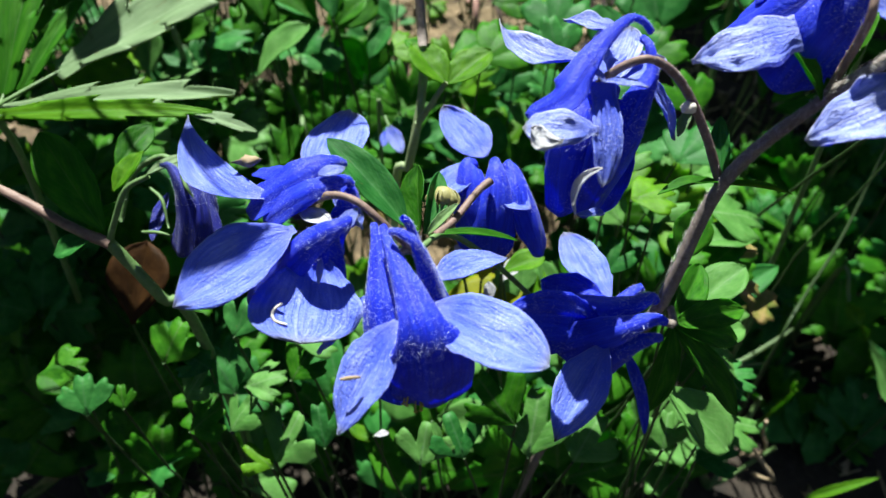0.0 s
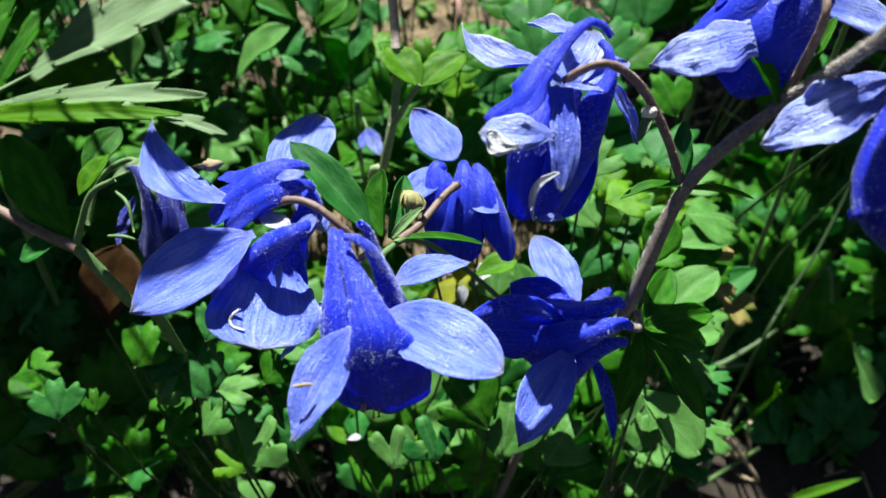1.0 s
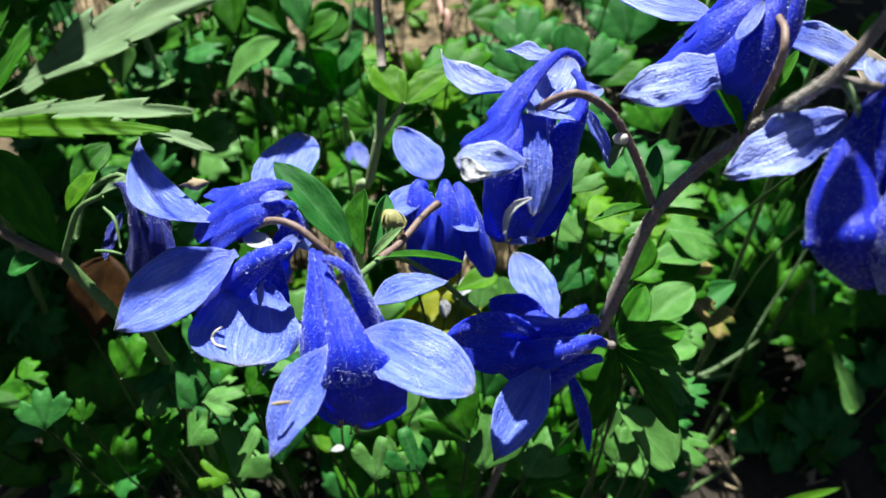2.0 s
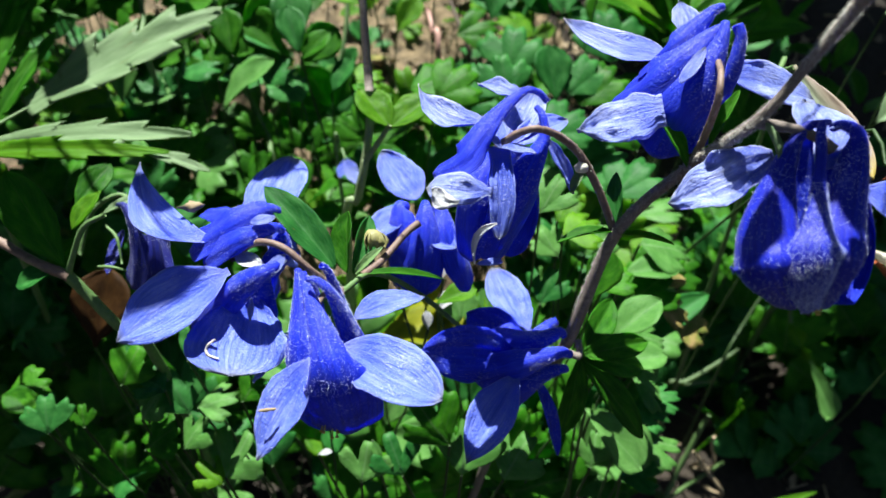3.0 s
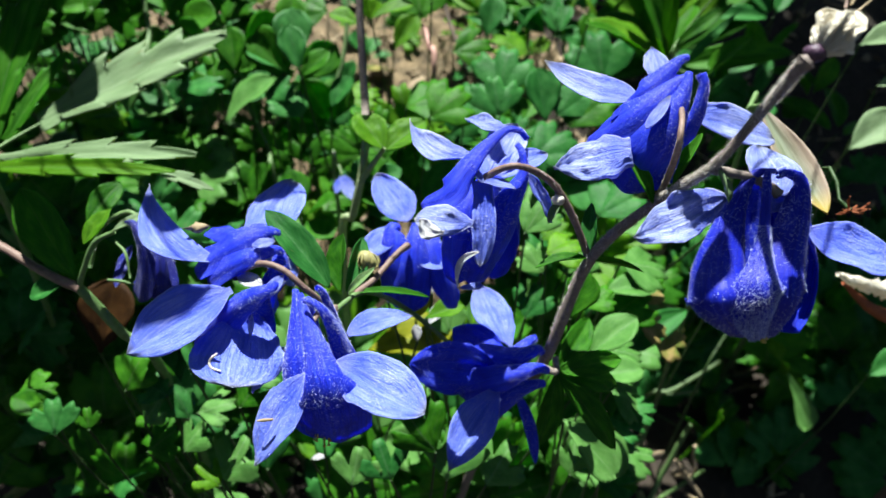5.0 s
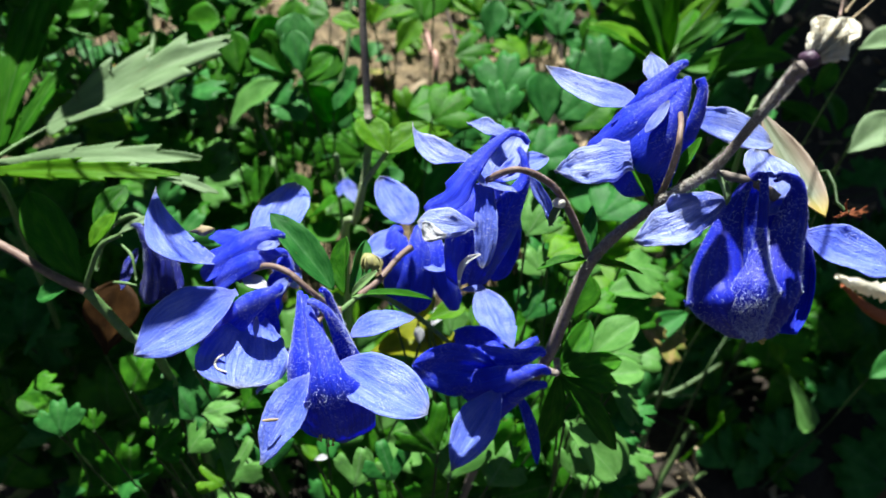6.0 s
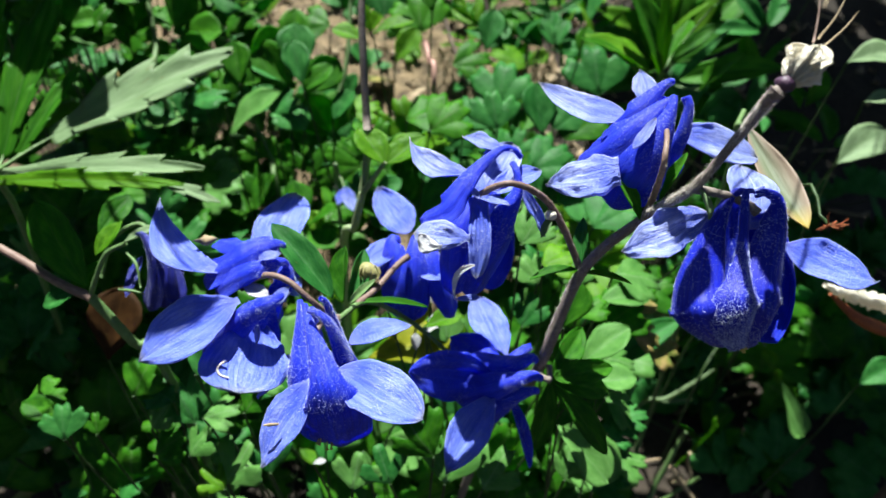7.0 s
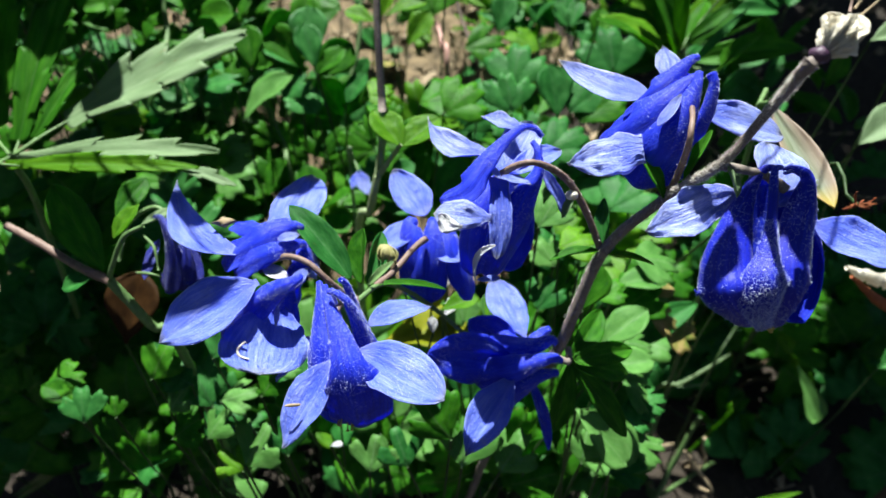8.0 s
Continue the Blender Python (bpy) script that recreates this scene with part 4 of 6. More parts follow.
# small flower behind the left flower, its shade put into darker petal colours
f = flower((-0.0827, 0.1568, 0.3378), "half-open columbine flower, its shade put into a dark violet colour")
petal(f, [(-0.0898, 0.1637, 0.3484), (-0.0862, 0.1616, 0.3492), (-0.0820, 0.1550, 0.3448), (-0.0817, 0.1499, 0.3359), (-0.0843, 0.1460, 0.3253)], (0.00080, 0.00140, 0.00281, 0.00441, 0.00481), (-0.3, 0.1, 0.9), seed=11, material=SHADED_PETAL)
petal(f, [(-0.0848, 0.1673, 0.3467), (-0.0818, 0.1647, 0.3468), (-0.0785, 0.1565, 0.3436), (-0.0770, 0.1499, 0.3360), (-0.0786, 0.1467, 0.3262)], (0.00080, 0.00140, 0.00261, 0.00401, 0.00441), (0.2, 0.1, 0.9), seed=12, material=SHADED_PETAL)
petal(f, [(-0.0782, 0.1684, 0.3451), (-0.0764, 0.1667, 0.3432), (-0.0749, 0.1597, 0.3383), (-0.0751, 0.1529, 0.3304), (-0.0771, 0.1502, 0.3242)], (0.00080, 0.00140, 0.00241, 0.00361, 0.00401), (0.6, 0.1, 0.7), seed=13, material=SHADED_PETAL)
sepal(f, (-0.0889, 0.1611, 0.3394), (-0.0925, 0.1480, 0.3303), 0.00361, (-0.5, 0.2, 0.8), seed=10, material=SHADED_PETAL)
sepal(f, (-0.0786, 0.1582, 0.3395), (-0.0720, 0.1460, 0.3257), 0.00441, (0.3, 0.2, 0.8), seed=11, material=SHADED_PETAL)
for k, (a, b, c) in enumerate((((-0.0919, 0.1573, 0.3441), (-0.0867, 0.1523, 0.3430), (-0.0848, 0.1466, 0.3366)), ((-0.0944, 0.1483, 0.3336), (-0.0887, 0.1466, 0.3349), (-0.0844, 0.1465, 0.3334)), ((-0.0818, 0.1597, 0.3487), (-0.0792, 0.1549, 0.3463), (-0.0776, 0.1537, 0.3434)))):
    hung(part("filament", tube([a, b, c], (0.0005, 0.0006, 0.0003), 10, 7), GREENSTEM), f)
pedicel(f, [(-0.0857, 0.1683, 0.3417), (-0.0937, 0.1748, 0.3443), (-0.1043, 0.1706, 0.3391), (-0.1082, 0.1608, 0.3277)], (0.001, 0.001, 0.001, 0.001), GREENSTEM)

# upper flower, seen from behind its spurs
f = flower((0.0384, 0.1388, 0.3868), "blue columbine flower seen from behind, hooked spurs and pale torn sepals")
petal(f, [(0.0504, 0.1445, 0.3998), (0.0473, 0.1446, 0.4029), (0.0427, 0.1420, 0.4043), (0.0355, 0.1356, 0.4013), (0.0301, 0.1294, 0.3971), (0.0259, 0.1257, 0.3926), (0.0193, 0.1286, 0.3866)], (0.00082, 0.00097, 0.00127, 0.00234, 0.00372, 0.00465, 0.00222), (-0.15, 0.5, 0.85), seed=14, flat=0.42)
petal(f, [(0.0419, 0.1435, 0.3877), (0.0371, 0.1379, 0.3812), (0.0339, 0.1312, 0.3734), (0.0331, 0.1264, 0.3617)], (0.00328, 0.00656, 0.00820, 0.00589), (-0.1, 0.1, 1.0), arcs=(200, 190, 170, 150), seed=16, flat=0.5)
petal(f, [(0.0469, 0.1412, 0.4003), (0.0482, 0.1379, 0.3996), (0.0489, 0.1330, 0.3956), (0.0456, 0.1272, 0.3903), (0.0424, 0.1229, 0.3822), (0.0393, 0.1222, 0.3722), (0.0360, 0.1234, 0.3598)], (0.00093, 0.00108, 0.00170, 0.00372, 0.00558, 0.00606, 0.00427), (0.35, 0.1, 0.95), seed=15, flat=0.8)
petal(f, [(0.0371, 0.1395, 0.3860), (0.0334, 0.1339, 0.3855), (0.0309, 0.1277, 0.3798), (0.0301, 0.1263, 0.3706), (0.0305, 0.1260, 0.3581)], (0.00128, 0.00351, 0.00510, 0.00525, 0.00405), (-0.2, 0.1, 1), arcs=(300, 250, 200, 170, 140), seed=17)
petal(f, [(0.0437, 0.1475, 0.3800), (0.0449, 0.1457, 0.3750), (0.0448, 0.1409, 0.3634), (0.0420, 0.1357, 0.3513)], (0.00277, 0.00589, 0.00658, 0.00547), (0.2, 0.1, -0.9), seed=18)
sepal(f, (0.0359, 0.1453, 0.3927), (0.0149, 0.1605, 0.3956), 0.00463, (0.1, 0.6, 0.75), bend=-0.07, cup=0.45, seed=12, material=PALE, sway=-0.2, ripple=0.3, point=1.2, full=0.45)
sepal(f, (0.0339, 0.1171, 0.3891), (0.0177, 0.1198, 0.3886), 0.00499, (-0.05, 0.30, 0.95), bend=0.06, cup=-0.25, seed=13, material=PALE, ripple=0.3, full=0.62, pleat=0.14, foot=0.2, point=0.6)
sepal(f, (0.0258, 0.1141, 0.3884), (0.0191, 0.1168, 0.3898), 0.00254, (-0.15, 0.15, 1.0), bend=0.06, cup=-0.15, seed=64, material=BLEACH, ripple=0.4, full=0.62, foot=0.3, sway=-0.2, point=0.6)
sepal(f, (0.0446, 0.1553, 0.3952), (0.0326, 0.1653, 0.3942), 0.00312, (0.1, 0.5, 0.8), bend=0.06, cup=0.3, seed=14, material=PALE, ripple=0.3)
# pale blade in place of a back petal's sunlit inner side
sepal(f, (0.0380, 0.1425, 0.3850), (0.0494, 0.1622, 0.3942), 0.00658, (-0.1, 0.45, 0.85), bend=-0.05, cup=0.3, seed=61, material=PALE, full=0.6, ripple=0.2, point=0.6)
sepal(f, (0.0385, 0.1418, 0.3856), (0.0589, 0.1564, 0.3876), 0.00422, (0.1, 0.55, 0.8), bend=0.05, cup=0.25, seed=15, ripple=0.2, full=0.6)
sepal(f, (0.0508, 0.1420, 0.3892), (0.0604, 0.1387, 0.3733), 0.00263, (0.4, 0.3, 0.8), bend=0.04, cup=0.3, seed=16, ripple=0.35)
sepal(f, (0.0363, 0.1313, 0.3934), (0.0364, 0.1147, 0.3757), 0.00329, (-0.05, 0.6, 0.8), bend=0.06, cup=0.25, seed=17, full=0.5, sway=-0.03, ripple=0.4, material=SEPAL, pleat=0.14, foot=0.9, point=0.45)
sepal(f, (0.0356, 0.1151, 0.3808), (0.0303, 0.1106, 0.3709), 0.00139, (-0.5, 0.7, 0.6), bend=0.1, cup=0.6, seed=69, material=BLEACH, sway=0.2)
sepal(f, (0.0378, 0.1140, 0.3690), (0.0306, 0.1114, 0.3702), 0.00128, (-0.1, 0.7, 0.7), bend=0.1, cup=0.5, seed=79, material=SEPAL, sway=-0.15)
sepal(f, (0.0367, 0.1295, 0.3943), (0.0331, 0.1323, 0.3975), 0.00140, (0, 0.8, 0.6), seed=62, material=PALE, foot=0.5)
sepal(f, (0.0370, 0.1305, 0.3940), (0.0453, 0.1258, 0.3949), 0.00201, (0, 0.8, 0.6), bend=0.05, seed=63, material=PALE, foot=0.5)
sepal(f, (0.0372, 0.1343, 0.3922), (0.0362, 0.1464, 0.3940), 0.00213, (-0.2, 0.4, 0.9), seed=68, material=SEPAL, foot=0.5)
pedicel(f, [(0.0372, 0.1352, 0.3902), (0.0382, 0.1331, 0.3939), (0.0413, 0.1319, 0.3972), (0.0459, 0.1309, 0.3991), (0.0523, 0.1339, 0.3951), (0.0597, 0.1374, 0.3871), (0.0665, 0.1356, 0.3764), (0.0728, 0.1322, 0.3636)], (0.0018, 0.0013, 0.0011, 0.001, 0.0011, 0.0012, 0.0012, 0.0013))
hung(part("receptacle", knob((0.0375, 0.1360, 0.3896), 0.002, (1, 1, 1), 0.2, 8.0), DARKTIP), f)
hung(part("scale", knob((0.0603, 0.1359, 0.3842), 0.0018, (1.1, 1, 0.9), 0.5, 9.0), POD), f)
hung(part("scale", blade((0.0602, 0.1355, 0.3837), (0.0571, 0.1305, 0.3795), 0.00131, facing(-0.2, 0.2, 0.9), 0.05, 0.4, seed=3), PALELEAF), f)

# smaller flower behind the upper one
f = flower((0.0139, 0.1617, 0.3436), "small blue columbine flower partly hidden behind another, stalk toward the bud")
sepal(f, (0.0139, 0.1718, 0.3462), (0.0002, 0.1919, 0.3535), 0.00788, (0.1, 0.5, 0.85), bend=-0.04, cup=0.25, seed=18)
sepal(f, (0.0105, 0.1666, 0.3462), (-0.0024, 0.1565, 0.3402), 0.00587, (-0.1, 0.7, 0.7), bend=0.05, cup=0.2, seed=19)
sepal(f, (0.0171, 0.1581, 0.3427), (0.0275, 0.1526, 0.3398), 0.00451, (0.2, 0.5, 0.8), seed=20)
petal(f, [(0.0106, 0.1662, 0.3487), (0.0076, 0.1635, 0.3486), (0.0080, 0.1566, 0.3437), (0.0097, 0.1513, 0.3347), (0.0112, 0.1487, 0.3226)], (0.00168, 0.00377, 0.00587, 0.00713, 0.00671), (-0.3, 0.2, 0.9), seed=19)
petal(f, [(0.0168, 0.1667, 0.3495), (0.0170, 0.1613, 0.3494), (0.0172, 0.1538, 0.3438), (0.0164, 0.1485, 0.3348), (0.0155, 0.1463, 0.3229)], (0.00168, 0.00294, 0.00545, 0.00713, 0.00629), (0.1, 0.1, 1), seed=20)
petal(f, [(0.0210, 0.1677, 0.3478), (0.0238, 0.1637, 0.3463), (0.0264, 0.1567, 0.3415), (0.0298, 0.1514, 0.3324), (0.0326, 0.1501, 0.3219)], (0.00168, 0.00314, 0.00503, 0.00587, 0.00419), (0.6, 0.1, 0.8), seed=21)
pedicel(f, [(0.0146, 0.1552, 0.3484), (0.0104, 0.1507, 0.3476), (0.0033, 0.1398, 0.3455), (-0.0024, 0.1315, 0.3465)], (0.0014, 0.0012, 0.0012, 0.0012))

# dark flower low by the stem; three sepals take deeper petal blue as shade
f = flower((0.0506, 0.1221, 0.3208), "deep blue columbine flower in shade, lying on its side")
sepal(f, (0.0530, 0.1348, 0.3172), (0.0417, 0.1619, 0.3220), 0.00771, (0.3, 0.3, 0.85), bend=-0.04, cup=0.2, seed=21, full=0.55)
sepal(f, (0.0464, 0.1209, 0.3223), (0.0164, 0.1181, 0.3272), 0.00957, (0.1, -0.22, 1.0), bend=0.05, cup=0.08, seed=22, full=0.52, material=PETAL)
sepal(f, (0.0493, 0.1272, 0.3175), (0.0313, 0.1405, 0.3199), 0.00802, (0.1, -0.2, 1.0), seed=23, material=PETAL)
sepal(f, (0.0466, 0.1131, 0.3226), (0.0300, 0.0893, 0.3099), 0.00700, (-0.1, 0.55, 0.8), bend=0.06, cup=0.25, seed=24, full=0.5, point=1.05)
sepal(f, (0.0531, 0.1170, 0.3150), (0.0624, 0.1045, 0.2889), 0.00261, (0.5, 0.2, 0.8), bend=0.05, cup=0.5, seed=25, material=PETAL)
petal(f, [(0.0621, 0.1218, 0.3300), (0.0598, 0.1224, 0.3321), (0.0544, 0.1218, 0.3298), (0.0473, 0.1240, 0.3259), (0.0391, 0.1309, 0.3214)], (0.00115, 0.00172, 0.00287, 0.00459, 0.00561), (0, 0.5, 0.8), seed=22)
petal(f, [(0.0632, 0.1152, 0.3286), (0.0593, 0.1152, 0.3299), (0.0527, 0.1134, 0.3291), (0.0447, 0.1131, 0.3255), (0.0331, 0.1158, 0.3160)], (0.00115, 0.00191, 0.00306, 0.00498, 0.00651), (0, 0.1, 1), seed=23)
petal(f, [(0.0624, 0.1134, 0.3234), (0.0588, 0.1125, 0.3238), (0.0524, 0.1109, 0.3217), (0.0463, 0.1102, 0.3162), (0.0385, 0.1124, 0.3062)], (0.00115, 0.00191, 0.00345, 0.00536, 0.00651), (0, -0.3, 0.9), seed=24)
petal(f, [(0.0614, 0.1351, 0.3239), (0.0584, 0.1340, 0.3226), (0.0532, 0.1298, 0.3206), (0.0458, 0.1284, 0.3126), (0.0382, 0.1314, 0.3036)], (0.00120, 0.00201, 0.00361, 0.00561, 0.00682), (0, 0.6, 0.4), seed=25)
pedicel(f, [(0.0558, 0.1193, 0.3239), (0.0623, 0.1190, 0.3252), (0.0661, 0.1183, 0.3246), (0.0666, 0.1234, 0.3259)], (0.0015, 0.0013, 0.0012, 0.0012), STEM)

# flower at the top right of the stem
f = flower((0.0856, 0.1485, 0.4026), "blue columbine flower with long spurs and ragged pale sepal")
sepal(f, (0.0837, 0.1587, 0.4067), (0.0569, 0.1718, 0.4117), 0.00658, (0.1, 0.5, 0.85), bend=-0.04, cup=0.2, seed=26, full=0.36, sway=-0.08, point=1.0, material=PALE)
sepal(f, (0.0753, 0.1285, 0.4067), (0.0565, 0.1329, 0.3974), 0.00735, (-0.1, 0.45, 0.9), bend=0.05, cup=-0.2, seed=27, full=0.40, ripple=0.3, pleat=0.2, material=PALE, foot=0.6, point=1.0)
sepal(f, (0.0889, 0.1566, 0.4120), (0.0893, 0.1727, 0.4169), 0.00371, (-0.2, 0.4, 0.9), bend=0.03, cup=0.5, seed=28, material=PALE, full=0.4, point=1.2)
sepal(f, (0.1018, 0.1550, 0.4031), (0.1296, 0.1564, 0.3950), 0.00710, (0.1, 0.45, 0.9), bend=0.03, cup=0.2, seed=29, full=0.5, pleat=0.1, point=0.5, material=PALE)
petal(f, [(0.0923, 0.1505, 0.4242), (0.0895, 0.1498, 0.4234), (0.0840, 0.1467, 0.4197), (0.0789, 0.1453, 0.4150), (0.0762, 0.1523, 0.4046)], (0.00090, 0.00150, 0.00301, 0.00391, 0.00542), (-0.2, 0.5, 0.8), seed=26)
petal(f, [(0.0922, 0.1448, 0.4214), (0.0882, 0.1435, 0.4198), (0.0805, 0.1394, 0.4148), (0.0737, 0.1390, 0.4080), (0.0693, 0.1484, 0.3974)], (0.00106, 0.00212, 0.00454, 0.00744, 0.00829), (-0.2, 0.35, 0.9), seed=27)
petal(f, [(0.0910, 0.1433, 0.4227), (0.0897, 0.1391, 0.4194), (0.0852, 0.1324, 0.4115), (0.0806, 0.1299, 0.4024), (0.0785, 0.1327, 0.3903)], (0.00105, 0.00208, 0.00565, 0.00913, 0.00968), (0.0, 0.1, 1), seed=28)
petal(f, [(0.0980, 0.1492, 0.4199), (0.0989, 0.1469, 0.4172), (0.0987, 0.1438, 0.4106), (0.0975, 0.1425, 0.4029), (0.0978, 0.1438, 0.3923)], (0.00135, 0.00165, 0.00301, 0.00465, 0.00574), (0.7, 0.1, 0.7), seed=29)
sepal(f, (0.0786, 0.1306, 0.4123), (0.0853, 0.1380, 0.4180), 0.00177, (-0.5, 0.5, 0.7), bend=-0.05, cup=0.3, seed=65, material=PALE)
petal(f, [(0.0950, 0.1625, 0.4130), (0.0963, 0.1627, 0.4056), (0.0972, 0.1594, 0.3958), (0.1009, 0.1547, 0.3844)], (0.00131, 0.00346, 0.00693, 0.00762), (0.3, 0.2, -0.9), seed=30)
pedicel(f, [(0.0810, 0.1369, 0.4089), (0.0836, 0.1370, 0.4122), (0.0873, 0.1406, 0.4134), (0.0897, 0.1412, 0.4142), (0.0874, 0.1322, 0.4159), (0.0849, 0.1244, 0.4161), (0.0845, 0.1216, 0.4113), (0.0856, 0.1246, 0.4004), (0.0849, 0.1247, 0.3928)], (0.0009, 0.0009, 0.0009, 0.0009, 0.0008, 0.0008, 0.0009, 0.001, 0.0011), ROSY)

# large bell-shaped flower on the right
f = flower((0.0999, 0.0940, 0.4029), "large deep-blue bell-shaped columbine flower with pale side sepals")
petal(f, [(0.1010, 0.1081, 0.4147), (0.0988, 0.1085, 0.4135), (0.0955, 0.1056, 0.4101), (0.0918, 0.0992, 0.4042), (0.0881, 0.0903, 0.3998), (0.0874, 0.0817, 0.3960), (0.0990, 0.0859, 0.3814)], (0.00078, 0.00117, 0.00182, 0.00404, 0.00638, 0.00755, 0.00355), (-0.5, 0.0, 0.9), material=FROSTED, seed=31, rim=0.1, arcs=(340, 320, 240, 190, 180, 175, 165), flat=0.85, hairs=1100, hairy=(0.0, 1.0))
petal(f, [(0.1021, 0.1065, 0.4159), (0.1000, 0.1052, 0.4158), (0.0997, 0.1011, 0.4119), (0.0987, 0.0949, 0.4070), (0.0973, 0.0885, 0.4034), (0.0968, 0.0811, 0.3987), (0.1033, 0.0852, 0.3823)], (0.00064, 0.00089, 0.00114, 0.00151, 0.00320, 0.00800, 0.00328), (0.1, 0.05, 1), material=FROSTED, seed=32, rim=0.1, arcs=(340, 320, 260, 220, 165, 130, 140), flat=0.8, hairs=7000, hairy=(0.45, 0.97))
petal(f, [(0.1039, 0.1074, 0.4139), (0.1070, 0.1078, 0.4145), (0.1103, 0.1063, 0.4129), (0.1098, 0.1002, 0.4073), (0.1060, 0.0908, 0.4025), (0.1042, 0.0832, 0.3968), (0.1079, 0.0876, 0.3807)], (0.00091, 0.00117, 0.00196, 0.00427, 0.00621, 0.00674, 0.00355), (0.35, 0.0, 0.95), material=FROSTED, seed=33, rim=0.1, arcs=(340, 320, 240, 190, 180, 175, 165), flat=0.85, hairs=1500, hairy=(0.0, 1.0))
petal(f, [(0.1008, 0.1132, 0.4099), (0.1018, 0.1138, 0.4045), (0.1045, 0.1101, 0.3912), (0.1063, 0.1006, 0.3804), (0.1075, 0.0935, 0.3752)], (0.00109, 0.00281, 0.00642, 0.00729, 0.00547), (-0.5, 0.1, -0.8), seed=34, rim=0.1)
petal(f, [(0.1098, 0.1132, 0.4102), (0.1127, 0.1138, 0.4049), (0.1161, 0.1101, 0.3916), (0.1150, 0.1005, 0.3806), (0.1119, 0.0935, 0.3754)], (0.00109, 0.00281, 0.00642, 0.00729, 0.00547), (0.5, 0.1, -0.8), seed=35, rim=0.1)
sepal(f, (0.0937, 0.1080, 0.4067), (0.0764, 0.1123, 0.3896), 0.00706, (-0.1, 0.5, 0.85), bend=-0.04, cup=0.25, seed=30, full=0.45, material=PALE, ripple=0.4, pleat=0.16)
sepal(f, (0.1150, 0.1043, 0.4000), (0.1366, 0.0955, 0.3963), 0.00678, (0.1, 0.45, 0.85), bend=-0.03, cup=0.15, seed=31, full=0.5, ripple=0.2)
sepal(f, (0.1065, 0.1071, 0.4082), (0.1094, 0.1288, 0.4087), 0.00629, (-0.1, 0.6, 0.8), bend=0.05, cup=0.2, seed=32, full=0.5, material=PALE)
# pale surface added inside the bell to stand for its sunlit interior
sepal(f, (0.1027, 0.1046, 0.4052), (0.1155, 0.1178, 0.4085), 0.00492, (0.1, 0.5, 0.85), bend=0.05, cup=0.2, seed=67, full=0.5, material=PALE)
pedicel(f, [(0.1056, 0.1068, 0.4088), (0.1032, 0.1081, 0.4102), (0.0977, 0.1088, 0.4123), (0.0890, 0.1109, 0.4129)], (0.0014, 0.0012, 0.0011, 0.0013), STEM)
stamens(f, (0.1038, 0.0875, 0.3834), -UPWARD, 0.004, 7, seed=2)

# ---- the large serrated leaf ----


def serrated(base, tip, half, normal, teeth=6, seed=0, bend=0.04, cup=0.12, deep=0.45, foot=0.8):
    """A broad pointed lobe with forward-pointing side teeth, deeper towards its tip."""
    rnd = random.Random(seed)
    n, m = teeth * 10, 12
    bm = blade(base, tip, half, facing(*normal), bend, cup, ripple=0.2, full=0.5, n=n, m=m, depth=0, seed=seed, foot=foot, pleat=0.03)
    base, tip = Vector(base), Vector(tip)
    along, span = (tip - base).normalized(), (tip - base).length
    shift = [rnd.uniform(-0.25, 0.25) for _ in range(2 * teeth + 4)]
    vs = bm.verts[:]
    for i in range(n + 1):
        row = vs[i * (m + 1):(i + 1) * (m + 1)]
        mid = row[m // 2].co.copy()
        s = i / n
        for j, v in enumerate(row):
            out = abs(2 * j / m - 1)
            upper = j > m // 2
            place = s * teeth + (0.4 if upper else 0)
            k = int(place)
            step = place - k
            cut = deep * (0.4 + 0.6 * s) * (1 + shift[2 * k + upper])
            scale = 1 - cut + (cut + 0.10) * step ** 1.3
            v.co = mid + (v.co - mid) * (1 + (scale - 1) * out ** 1.2) + along * span * 0.10 * step ** 1.5 * out ** 1.5 * (1 - 0.6 * s)
    thicken(bm, 0.0003)
    return bm


big = holder("serrated_leaf", (*(Vector((-0.2468, 0.2583, 0.2633)).to_2d()), 0.0), "large deeply cut serrated leaf, sunlit and backlit lobes coloured paler", "leaf")
big.location.z = ground_height(big.location.x, big.location.y)
hub = Vector((-0.1716, 0.2114, 0.3418))
hung(part("petiole", tube([hub, hub + Vector((-0.01, 0.01, -0.06)), big.location - Vector((0, 0, 0.004))], (0.0014, 0.0016, 0.002), 14, 8), GREENSTEM), big)

